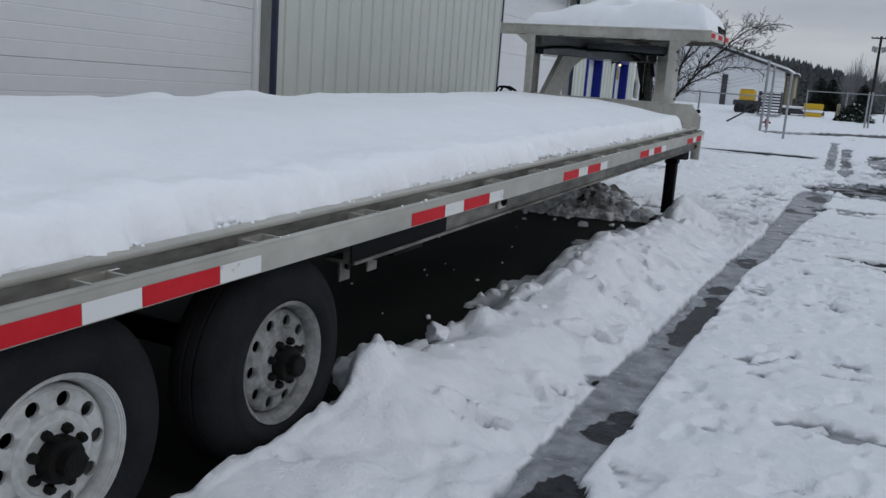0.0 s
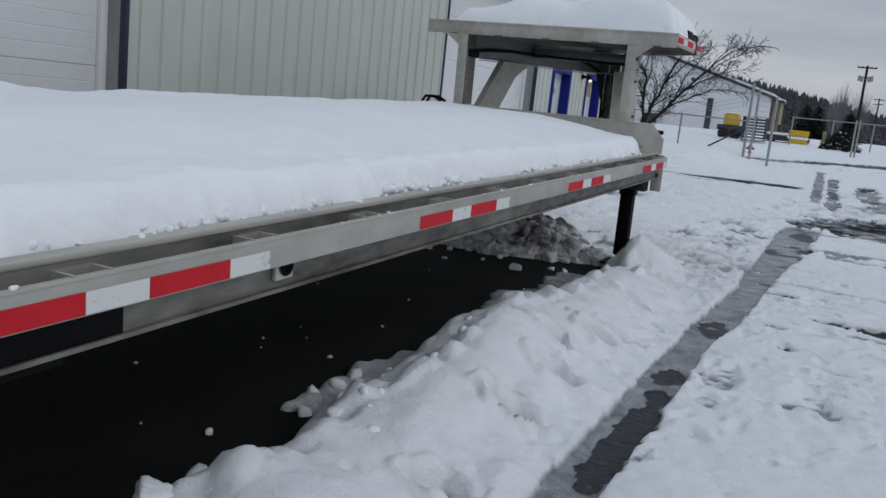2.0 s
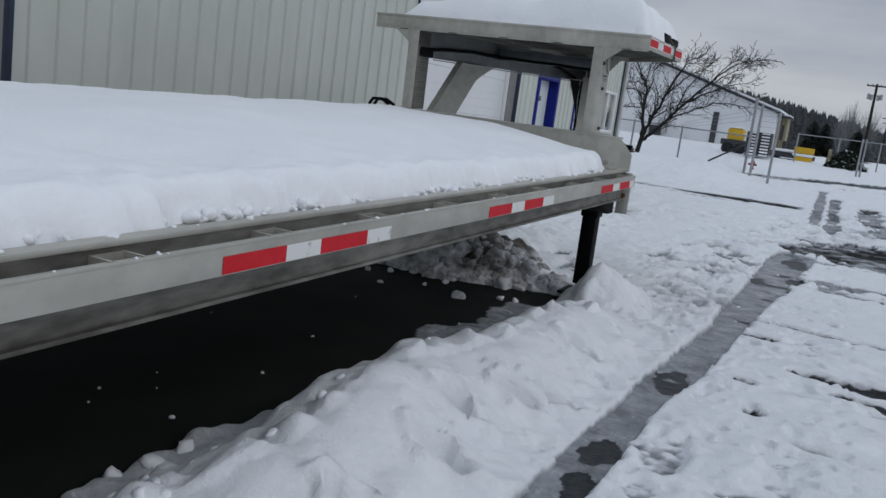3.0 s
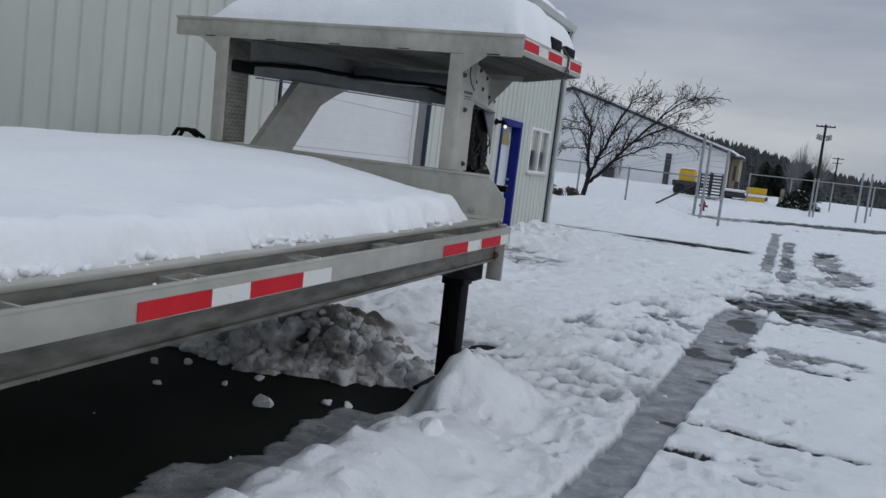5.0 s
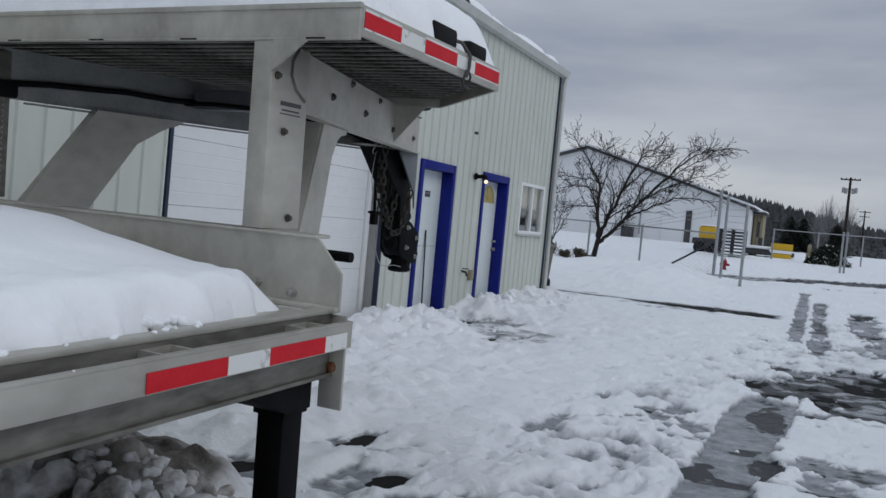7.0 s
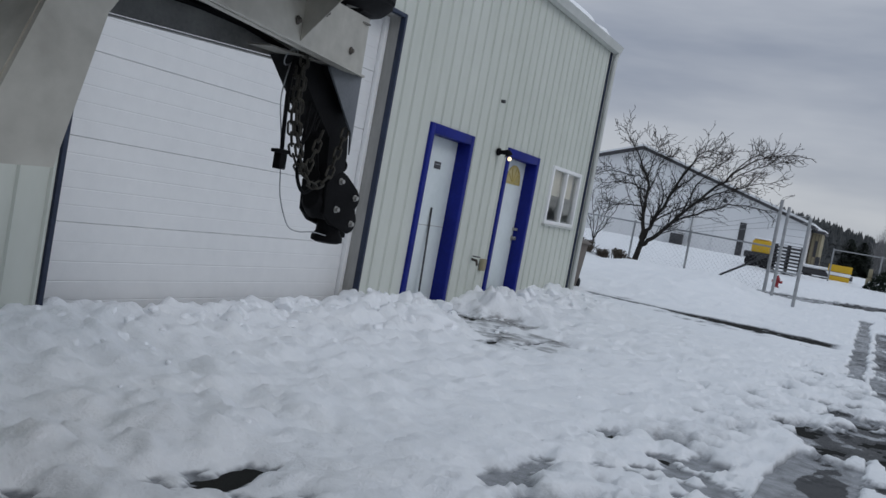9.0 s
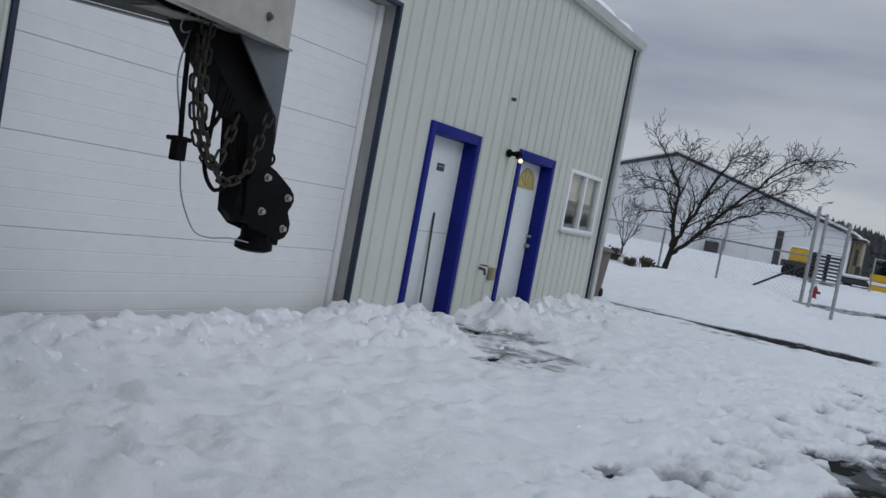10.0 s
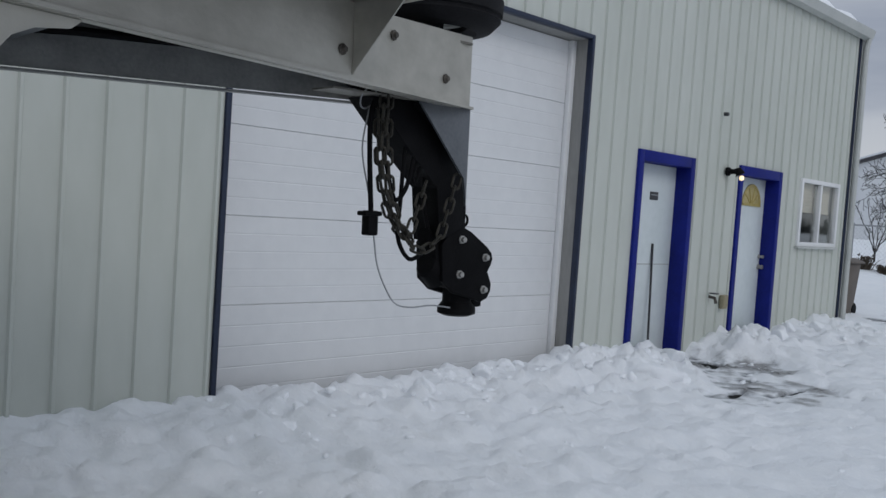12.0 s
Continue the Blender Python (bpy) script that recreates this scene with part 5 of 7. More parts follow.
box(bm, ux0 + 0.02, ux1 - 0.02, uy0 - 0.008, uy0 + 0.012, 1.683, 1.692, bevel=0.002)
udeck = part("upper_deck_frame", bm, M_ALU, trailer, "aluminium frame of the upper deck")
k = 0
y = uy0 + 0.03
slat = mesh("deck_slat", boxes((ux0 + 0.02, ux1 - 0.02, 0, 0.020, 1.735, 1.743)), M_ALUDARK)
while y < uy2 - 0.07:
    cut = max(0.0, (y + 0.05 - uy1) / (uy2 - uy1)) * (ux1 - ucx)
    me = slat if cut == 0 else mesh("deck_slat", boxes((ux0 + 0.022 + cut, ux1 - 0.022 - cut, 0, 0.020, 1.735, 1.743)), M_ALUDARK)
    ob = new("deck_slat", me)
    ob.parent, ob.location = udeck, (0, y, 0)
    y += 0.084
# Backing and webs are black to put the slat gaps' shade into colour.
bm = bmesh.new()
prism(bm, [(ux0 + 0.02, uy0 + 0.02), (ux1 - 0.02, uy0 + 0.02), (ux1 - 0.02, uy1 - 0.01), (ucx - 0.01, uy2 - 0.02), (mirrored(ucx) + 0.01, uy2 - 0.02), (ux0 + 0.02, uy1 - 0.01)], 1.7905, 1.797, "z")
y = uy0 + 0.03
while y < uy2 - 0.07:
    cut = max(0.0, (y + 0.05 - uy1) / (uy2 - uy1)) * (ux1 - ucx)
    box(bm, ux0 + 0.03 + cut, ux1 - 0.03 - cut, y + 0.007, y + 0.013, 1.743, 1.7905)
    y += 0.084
part("slat_backing", bm, M_BLACK, udeck, "deck underside blackened for the shade between slats")
for y0, y1, c in ((10.08, 10.33, 0), (10.33, 10.515, 1), (10.515, 10.80, 0), (10.80, 10.98, 1), (10.98, 11.25, 0)):
    part("reflective_tape", boxes((ux1 + 0.0008, ux1 + 0.0022, y0, y1 - 0.002, 1.728, 1.780)), M_WHITETAPE if c else M_RED, udeck, "worn white reflective tape" if c else "red reflective tape")
    if not c:
        part("tape_margin", boxes((ux1 + 0.0008, ux1 + 0.0020, y0, y1 - 0.002, 1.7805, 1.7890), (ux1 + 0.0008, ux1 + 0.0020, y0, y1 - 0.002, 1.7220, 1.7275)), M_WHITETAPE, udeck, "pale margin of the tape")
for x in (-3.25, -2.8, -2.35, -1.9, -1.36):
    part("slot", boxes((x, x + 0.075, uy0 - 0.0095, uy0 - 0.0082, 1.685, 1.6905)), M_BLACK, udeck, "dark drain slot")
# cable looms
bm = bmesh.new()
far = [Vector((mirrored(-1.52), 10.13, 0)), Vector((mirrored(-2.254), 12.60, 0))]
inn = Vector((far[1].y - far[0].y, -(far[1].x - far[0].x), 0)).normalized() * 0.03
tube(bm, [far[0].lerp(far[1], t) + inn + Vector((0, 0, z)) for t, z in ((0.05, 1.545), (0.12, 1.565), (0.2, 1.575), (0.26, 1.585), (0.35, 1.58), (0.5, 1.60), (0.62, 1.605), (0.72, 1.595), (0.80, 1.57), (0.86, 1.53), (0.90, 1.50))], 0.014, 8)
tube(bm, [(-2.84 + 0.20 * k, 11.098, 1.578 - 0.006 * k + 0.006 * (k % 2)) for k in range(6)], 0.012, 8)
part("cable_loom", bm, M_BLACK, trailer, "black cable loom clipped under the neck")
bm = bmesh.new()
tube(bm, [(-1.30, 10.16, 0.975), (-1.195, 10.16, 0.975)], 0.018, 10)
part("stub_handle", bm, M_BLACK, trailer, "black round jack handle stub")

# coupler
bm = bmesh.new()
prism(bm, [(12.18, 1.478), (12.595, 1.478), (12.655, 1.11), (12.658, 1.04), (12.52, 0.98), (12.505, 1.18), (12.375, 1.29)], -2.43, -2.29, "x", 0.004)
riser = part("coupler_riser", bm, M_BLACK, trailer, "black triangular coupler bracket")
bm = bmesh.new()
prism(bm, [(12.35, 1.476), (12.603, 1.476), (12.603, 1.115), (12.587, 1.22)], -2.250, -2.240, "x", 0.002)
part("side_plate", bm, M_GREYSTEEL, riser, "grey painted side plate")
bm = bmesh.new()
prism(bm, [(12.36, 1.474), (12.59, 1.474), (12.59, 1.30)], -2.289, -2.251, "x")
part("web_plate", bm, M_BLACK, riser)
bm = bmesh.new()
prism(bm, [(12.55, 1.06), (12.69, 1.06), (12.69, 0.80), (12.61, 0.80), (12.545, 0.85), (12.535, 0.95)], -2.425, -2.319, "x", 0.008)
coupler = part("coupler_body", bm, M_BLACK, trailer, "black ball coupler with bolted cheek plates")
cheek = [(12.60, 1.036), (12.66, 1.036), (12.70, 1.018), (12.795, 0.958), (12.821, 0.936), (12.829, 0.910), (12.819, 0.884), (12.797, 0.862), (12.815, 0.838), (12.827, 0.812), (12.824, 0.782), (12.805, 0.755), (12.770, 0.743), (12.735, 0.754), (12.62, 0.784), (12.560, 0.832), (12.548, 0.970)]
for x in (-2.318, -2.445):
    bm = bmesh.new()
    prism(bm, cheek, x, x + 0.020, "x", 0.003)
    part("cheek_plate", bm, M_BLACK, coupler)
part("cheek_spacer", boxes((-2.424, -2.319, 12.692, 12.80, 0.80, 0.93), bevel=0.01), M_BLACK, coupler)
for yy, zz in ((12.650, 0.989), (12.783, 0.918), (12.644, 0.856), (12.780, 0.792)):
    bm = bmesh.new()
    lathe(bm, [(-2.308, 0.017), (-2.294, 0.017), (-2.293, 0.012), (-2.280, 0.011), (-2.279, 0.001)], (0, yy, zz), "x", 6)
    part("bolt", bm, M_BOLT, coupler, "bright hexagon bolt")
bm = bmesh.new()
tube(bm, [(-2.36, 12.525, 0.893), (-2.362, 12.54, 0.887), (-2.37, 12.60, 0.845)], [0.042, 0.052, 0.056], 16)
tube(bm, [(-2.345, 12.495, 1.003), (-2.36, 12.57, 0.995)], 0.030, 14)
part("latch_barrel", bm, M_BLACK, coupler)
bm = bmesh.new()
lathe(bm, [(0.80, 0.001), (0.80, 0.058), (0.74, 0.058), (0.715, 0.076), (0.695, 0.076), (0.686, 0.055), (0.69, 0.001)], (-2.375, 12.715, 0.0), "z", 20)
box(bm, -2.40, -2.35, 12.775, 12.83, 0.715, 0.748, bevel=0.004)
part("ball_socket", bm, M_BLACK, coupler)
bm = bmesh.new()
tube(bm, [(-2.30, 12.655 + 0.022 * math.cos(t), 1.062 + 0.022 * math.sin(t)) for t in np.linspace(-1.8, 2.6, 12)], 0.0055, 6)
part("d_ring", bm, M_HUB, coupler)


def curve(x, pts, k=10):
    """A smooth row of points through (y, z) pairs in the plane of x."""
    pts = [pts[0]] + list(pts) + [pts[-1]]
    out = []
    for i in range(1, len(pts) - 2):
        a, b, c, d = (np.array(p, float) for p in pts[i - 1:i + 3])
        for s in range(k):
            t = s / k
            q = 0.5 * (2 * b + (c - a) * t + (2 * a - 5 * b + 4 * c - d) * t * t + (3 * b - a - 3 * c + d) * t**3)
            out.append((x, float(q[0]), float(q[1])))
    return out + [(x, *map(float, pts[-1]))]


def chain(name, pts, r=0.0052, size=0.048):
    """A chain of welded links along a row of points; each link is a piece."""
    host = None
    lm = bmesh.new()
    loop = [(0, 0.0145 * math.cos(t), (0.0155 if math.sin(t) > 0 else -0.0155) + 0.0145 * math.sin(t)) for t in np.linspace(0, 2 * math.pi, 17)]
    tube(lm, loop, r, 6, False)
    bmesh.ops.remove_doubles(lm, verts=lm.verts[:], dist=1e-5)
    link = mesh("chain_link", lm, M_CHAIN)
    pts = [Vector(p) for p in pts]
    acc, k, prev = 0.0, 0, pts[0]
    for a, b in zip(pts, pts[1:]):
        seg = (b - a).length
        while acc <= seg:
            pos = a.lerp(b, acc / seg)
            rot = (b - a).to_track_quat("Z", "Y").to_matrix().to_4x4() @ Matrix.Rotation(radians(45 + 90 * (k % 2)), 4, "Z")
            ob = new("chain_link" if host else name, link)
            if host is None:
                host = ob
                ob.parent = trailer
                tagged(ob, "rusty safety chain hanging at the coupler")
                ob.matrix_basis = Matrix.Translation(pos) @ rot
                inv = ob.matrix_basis.inverted()
            else:
                ob.parent = host
                ob.matrix_basis = inv @ Matrix.Translation(pos) @ rot
            k += 1
            acc += size
        acc -= seg


chain("safety_chain", curve(-2.26, [(12.207, 1.47), (12.205, 1.36), (12.208, 1.26), (12.238, 1.15), (12.288, 1.058), (12.362, 0.971), (12.418, 0.956), (12.491, 0.999), (12.528, 1.09), (12.569, 1.208)]))
chain("safety_chain", curve(-2.285, [(12.248, 1.47), (12.252, 1.32), (12.271, 1.17), (12.305, 1.076), (12.357, 1.009), (12.395, 1.077), (12.432, 1.177)]))
chain("safety_chain", curve(-2.31, [(12.225, 1.47), (12.230, 1.34), (12.245, 1.22), (12.28, 1.10), (12.34, 1.02), (12.41, 0.985)]))
bm = bmesh.new()
tube(bm, curve(-2.31, [(12.37, 1.40), (12.352, 1.309), (12.343, 1.134), (12.338, 0.997), (12.397, 0.918), (12.47, 0.947)], 6), 0.008, 8)
tube(bm, curve(-2.30, [(12.40, 1.36), (12.384, 1.272), (12.357, 1.173), (12.314, 1.129), (12.287, 1.171), (12.26, 1.26)], 6), 0.008, 8)
tube(bm, curve(-2.30, [(12.44, 1.30), (12.423, 1.255), (12.40, 1.195), (12.386, 1.214), (12.409, 1.274), (12.43, 1.30)], 6), 0.0065, 8)
tube(bm, curve(-2.33, [(12.47, 1.22), (12.475, 1.12), (12.50, 1.03)], 6), 0.008, 8)
part("brake_cable", bm, M_BLACK, trailer, "black looped brake cable")
bm = bmesh.new()
tube(bm, curve(-2.30, [(12.20, 1.47), (12.184, 1.40), (12.188, 1.26), (12.202, 1.09)], 6), 0.009, 8)
plug = part("plug_cable", bm, M_BLACK, trailer, "black trailer plug on its cable")
part("plug", boxes((-2.32, -2.28, 12.178, 12.222, 1.005, 1.09), (-2.325, -2.275, 12.160, 12.235, 1.072, 1.088), bevel=0.005), M_BLACK, plug)
bm = bmesh.new()
tube(bm, curve(-2.315, [(12.19, 1.44), (12.165, 1.30), (12.20, 1.15), (12.232, 0.997), (12.252, 0.901), (12.291, 0.822), (12.343, 0.759), (12.421, 0.74), (12.52, 0.742), (12.62, 0.728)], 6), 0.0028, 6)
tube(bm, [(-2.30 + 0.02 * math.sin(t), 12.17 + 0.03 * math.cos(t), 1.47 + 0.035 * math.sin(t)) for t in np.linspace(0, 6, 14)], 0.003, 5)
part("breakaway_wire", bm, M_GALV, trailer, "thin grey breakaway wire")

# spare tyre lying on the neck's nose
bm = bmesh.new()
lathe(bm, [(1.775, 0.14), (1.755, 0.18), (1.765, 0.235), (1.80, 0.270), (1.806, 0.264), (1.815, 0.264), (1.82, 0.275), (1.87, 0.278), (1.875, 0.270), (1.885, 0.270), (1.89, 0.276), (1.93, 0.262), (1.955, 0.22), (1.95, 0.15), (1.775, 0.14)], (-2.40, 12.52, 0), "z", 48)
box(bm, -2.45, -2.35, 12.30, 12.55, 1.711, 1.80)
sp = thing("spare_tyre", bm, M_RUBBER, "black spare tyre lying on the trailer neck", "tyre")
sp.matrix_basis = TILT.copy()
bm = bmesh.new()
lathe(bm, [(1.79, 0.15), (1.80, 0.13), (1.84, 0.12), (1.84, 0.02)], (-2.40, 12.52, 0), "z", 32)
part("rim", bm, M_RIM, sp)

# strap and rubber blocks at the upper deck's edge
sb = empty("load_strap", "dirty webbing strap with rubber blocks on the upper deck", "strap", TILT)
for y0, y1, z1 in ((10.63, 10.84, 1.880), (10.97, 11.15, 1.870)):
    part("rubber_block", boxes((-1.33, -1.184, y0, y1, 1.799, z1), bevel=0.018), M_RUBBER, sb, "black rubber block")
bm = bmesh.new()
tube(bm, [(-1.42, 10.88, 1.86), (-1.30, 10.90, 1.875), (-1.20, 10.91, 1.845), (-1.155, 10.905, 1.79), (-1.150, 10.89, 1.735), (-1.152, 10.875, 1.70)], [0.008, 0.008, 0.008, 0.0075, 0.007, 0.006], 8)
part("webbing", bm, M_RUSTBOLT, sb, "dirty dark webbing strap")
bm = bmesh.new()
tube(bm, [(-1.150 + 0.004 * math.sin(3 * t), 10.875 + 0.030 * math.cos(t), 1.690 + 0.036 * math.sin(t)) for t in np.linspace(0, 5.4, 14)], 0.005, 6)
part("hook", bm, M_DULL, sb, "dark steel hook")
# black hook frame at the far deck corner
bm = bmesh.new()
for dx in (0.0, 0.05):
    tube(bm, [(-3.28 - dx, 10.13, 1.05), (-3.36 - dx, 10.13, 1.09), (-3.44 - dx, 10.12, 1.085), (-3.47 - dx, 10.12, 1.04), (-3.47 - dx, 10.12, 0.95)], 0.014, 8)
part("hook_rack", bm, M_BLACK, trailer, "black bent hook rack")

# ------------------------------------------------------------------ snow on the trailer
t_xs = np.concatenate([np.arange(-3.50, -1.66, 0.035), np.arange(-1.66, -1.17, 0.012)])
t_ys = np.concatenate([np.arange(-2.18, 0.6, 0.06), np.arange(0.6, 10.06, 0.02)])
tx, ty = np.meshgrid(t_xs, t_ys)
q1, q2, q3 = fbm(tx, ty, 1.4, 61, 3), fbm(tx, ty, 0.30, 65, 3), fbm(tx, ty, 0.10, 67, 2)
q4 = vn(tx, ty, 0.045, 69)
s0 = -1.245 - 0.07 * smoothstep(9.5, 9.94, ty) ** 2 - tx
ragged = 0.012 + 0.026 * q2 + 0.034 * q3 + 0.016 * q4 + 0.05 * smoothstep(0.55, 0.75, vn(ty, ty * 0, 0.33, 73))
s = s0 - ragged * np.exp(-np.clip(s0, 0, 9) / 0.13)
left_s = tx - (-3.42)
front_line = 9.94 + 0.16 * smoothstep(-1.9, -2.6, tx) - 0.02 * q2
fs = front_line - ty
prof = 0.132 * np.sin(np.pi / 2 * np.clip(s / 0.085, 0, 1)) ** 0.6 + 0.103 * smoothstep(0.02, 0.95, s)
prof = prof * np.clip(left_s / 0.12, 0, 1) ** 0.5
fprof = 0.86 * np.sin(np.pi / 2 * np.clip(fs / 0.17, 0, 1)) ** 0.5 + 0.14 * smoothstep(0.0, 0.5, fs)
fmix = smoothstep(-3.2, -1.5, tx)
prof = prof * np.clip((ty + 2.15) / 0.25, 0, 1) ** 0.5
prof = prof * (fprof * fmix + (1 - fmix) * np.clip(0.8 + fs, 0.55, 1))
tz = DECK + prof * (1 + 0.06 * q1) + 0.008 * q2 * np.clip(s / 0.2, 0, 1) + (0.022 * q3 + 0.010 * q4) * np.exp(-np.clip(s, 0, 9) / 0.14)
tz = np.where((s < 0) | (fs < 0), DECK - 0.02, tz)
for cx, cy, h in ((-2.9, 3.0, 0.03), (-3.2, 4.5, 0.035), (-3.2, 5.3, 0.03), (-3.25, 5.1, 0.02)):
    tz = tz + h * np.exp(-(((tx - cx) / 0.10) ** 2 + ((ty - cy) / 0.12) ** 2))
bare_deck = (s < -0.004) | (fs < -0.004)
ds = sheet("deck_snow", t_xs, t_ys, tz, M_SNOWCLEAN, None, bare_deck[:-1, :-1] & bare_deck[1:, 1:] & bare_deck[:-1, 1:] & bare_deck[1:, :-1])
ds.matrix_basis = TILT.copy()
tagged(ds, "thick smooth snow slab with ragged edge on the deck", "snow", kind="stuff")

u_xs = np.concatenate([np.arange(-3.475, -1.50, 0.025), np.arange(-1.50, -1.170, 0.008)])
u_ys = np.concatenate([np.arange(10.052, 10.25, 0.008), np.arange(10.25, 11.99, 0.02)])
vx, vy = np.meshgrid(u_xs, u_ys)
w1, w2 = fbm(vx, vy, 0.7, 91, 3), fbm(vx, vy, 0.2, 95, 2)
ex = np.minimum(vx - (-3.26 + 0.03 * w2), -1.20 - 0.02 * w2 - vx)
ey = np.minimum(vy - (10.07 + 0.012 * w2), 11.97 - vy)
ch = np.where(vy > 11.0, 0.75 * ((1.155 + 0.022 * w2) + (11.26 - vy) * 0.866 - np.abs(vx + 2.32)), 9)
e = np.minimum(np.minimum(ex, ey), ch)


def rounded(v, r):
    return np.sin(np.pi / 2 * np.clip(v / r, 0, 1)) ** 0.55


round_ = rounded(ex, 0.17) * rounded(ey, 0.15) * rounded(ch, 0.13)
hump = np.exp(-((((vx + 2.22) / 0.66) ** 2 + ((vy - 10.86) / 0.44) ** 2) ** 1.4))
lip = 0.02 * np.exp(-(((vy - 10.22) / 0.13) ** 2)) * (0.7 + 1.2 * w1)
uz = 1.80 + round_ * ((0.15 + 0.085 * smoothstep(-2.2, -1.5, vx)) * (1 + 0.14 * w1) + lip + 0.22 * hump) + 0.006 * w2
rr = np.hypot((vx + 2.32) / 0.21, (vy - 10.42) / 0.15) + 0.10 * w1
uz = uz - 0.13 * (1 - smoothstep(0.45, 1.0, rr)) + 0.02 * np.exp(-(((rr - 1.15) / 0.22) ** 2))
uz = uz - 0.025 * np.exp(-((((vx + 1.20) / 0.05) ** 2 + ((vy - 10.88) / 0.30) ** 2) ** 1.5)) * (uz > 1.83)
uz = np.where(e < 0, 1.795, np.maximum(uz, 1.801))
off = e < -0.004
us = sheet("upper_deck_snow", u_xs, u_ys, uz, M_SNOWCLEAN, None, off[:-1, :-1] & off[1:, 1:] & off[:-1, 1:] & off[1:, :-1])
us.matrix_basis = TILT.copy()
tagged(us, "rounded snow cap with a hollow on the upper deck", "snow", kind="stuff")

# ------------------------------------------------------------------ ice and snow lumps
rng = random.Random(7)


def ball_mesh(n):
    b = bmesh.new()
    bmesh.ops.create_icosphere(b, subdivisions=n, radius=1.0)
    out = [v.co.copy() for v in b.verts], [[v.index for v in f.verts] for f in b.faces]
    b.free()
    return out


BALLS = {2: ball_mesh(2), 4: ball_mesh(4)}


def lumps(name, rows, mat, label, rough=0.9, facets=0):
    """Uneven clods at (x, y, z) with radius r, or broken blocks when facets are asked for."""
    vs, fs = [], []
    for x, y, z, r in rows:
        k, base = rng.random() * 50, len(vs)
        r *= 1.25 if facets else 1.0
        bv, bf = BALLS[4 if r > 0.06 else 2]
        cuts = []
        for _ in range(facets):
            nv = Vector((rng.gauss(0, 1), rng.gauss(0, 1), rng.gauss(0, 1))).normalized()
            cuts.append((nv, rng.uniform(0.48, 0.80)))
        for c in bv:
            f = 1 + rough * (0.55 * noise.noise(c * 1.1 + Vector((k, k, 0))) + 0.28 * noise.noise(c * 2.6 + Vector((0, k, k))))
            if cuts:
                near = sorted(dd / max(c.dot(nv), 0.05) for nv, dd in cuts)
                f = min(1.15, near[0] - 0.03 * max(0.0, 1 - (near[1] - near[0]) / 0.12)) * (1 + 0.25 * rough * (noise.noise(c * 3.1 + Vector((k, 0, k))) * 0.4 + noise.noise(c * 8.0 + Vector((k, 0, k))) * 0.22))
            f *= r
            vs.append((x + c.x * f, y + c.y * f * (0.8 + 0.4 * (k % 1)), z + c.z * f * (0.85 if facets else 0.7)))
        fs += [[base + i for i in f] for f in bf]
    me = bpy.data.meshes.new(name)
    me.from_pydata(vs, [], fs)
    me.polygons.foreach_set("use_smooth", [True] * len(fs))
    me.materials.append(mat)
    me.update()
    return tagged(new(name, me), label, "snow", kind="stuff")


def snow_top(x, y):
    """Height of the snow's surface at a place."""
    i, j = np.searchsorted(s_xs, x), np.searchsorted(s_ys, y)
    return float(rise(y) + s_d[j, i])


rows = [(x, y, r * 0.2, 0.5 * r) for x, y, r in ((-1.72, 5.1, 0.03), (-1.9, 6.2, 0.022), (-2.0, 6.9, 0.018), (-2.07, 9.3, 0.10), (-1.85, 9.55, 0.05), (-1.75, 9.6, 0.045), (-2.7, 9.2, 0.04), (-3.0, 9.5, 0.05), (-2.85, 9.62, 0.05), (-2.45, 9.45, 0.04), (-2.37, 9.66, 0.045), (-2.2, 7.6, 0.016), (-1.75, 8.6, 0.02), (-2.5, 5.5, 0.018))]
rows += [(rng.uniform(-3.2, -1.7), rng.uniform(4.0, 9.6), 0.004, rng.uniform(0.003, 0.006)) for _ in range(14)]
lumps("ice_crumbs", rows, M_SNOWCLEAN, "small white ice crumbs scattered on wet asphalt", 0.9, 7)
M_DIRTY = material("dirty_snow", (0.17, 0.158, 0.142), (0.76, 0.76, 0.77), 0.6, 0, 3.0, 20, 0.4, 35, 0.8, 0.3, span=(0.34, 0.56))
rows = []
for _ in range(400):
    x = rng.uniform(-3.35, -1.62)
    up = rng.random()
    y = float(pile_front(x)) - 0.02 + 0.40 * up**1.2
    r = rng.uniform(0.022, 0.062) * (1.7 if rng.random() < 0.18 else 1) * (1.15 - 0.4 * up)
    rows.append((x, y, max(snow_top(x, y), 0.0) - (0.25 + 0.45 * up) * r + 0.006, r))
lumps("ploughed_lumps", rows, M_DIRTY, "grey dirty lumps of ploughed snow in a pile", 1.5, 8)
rows = []
for _ in range(26):
    y = rng.uniform(3.2, 9.2)
    x = rng.gauss(-1.22, 0.12)
    rows.append((x, y, snow_top(x, y) - 0.01, rng.uniform(0.015, 0.03)))
for x, y, r in ((-1.33, 4.60, 0.035), (-1.30, 3.56, 0.04), (-1.56, 5.50, 0.035), (-1.43, 4.28, 0.04), (-1.60, 5.80, 0.04), (-1.02, 9.0, 0.05), (-1.35, 4.95, 0.035)):
    rows.append((x, y, snow_top(x, y) - 0.3 * r, r))
for _ in range(190):
    x, y = -4.72 + abs(rng.gauss(0, 0.45)), rng.uniform(12.5, 23.2)
    r = rng.uniform(0.015, 0.035) if rng.random() < 0.75 else rng.uniform(0.035, 0.06)
    rows.append((x, y, snow_top(x, y) - 0.6 * r, r))
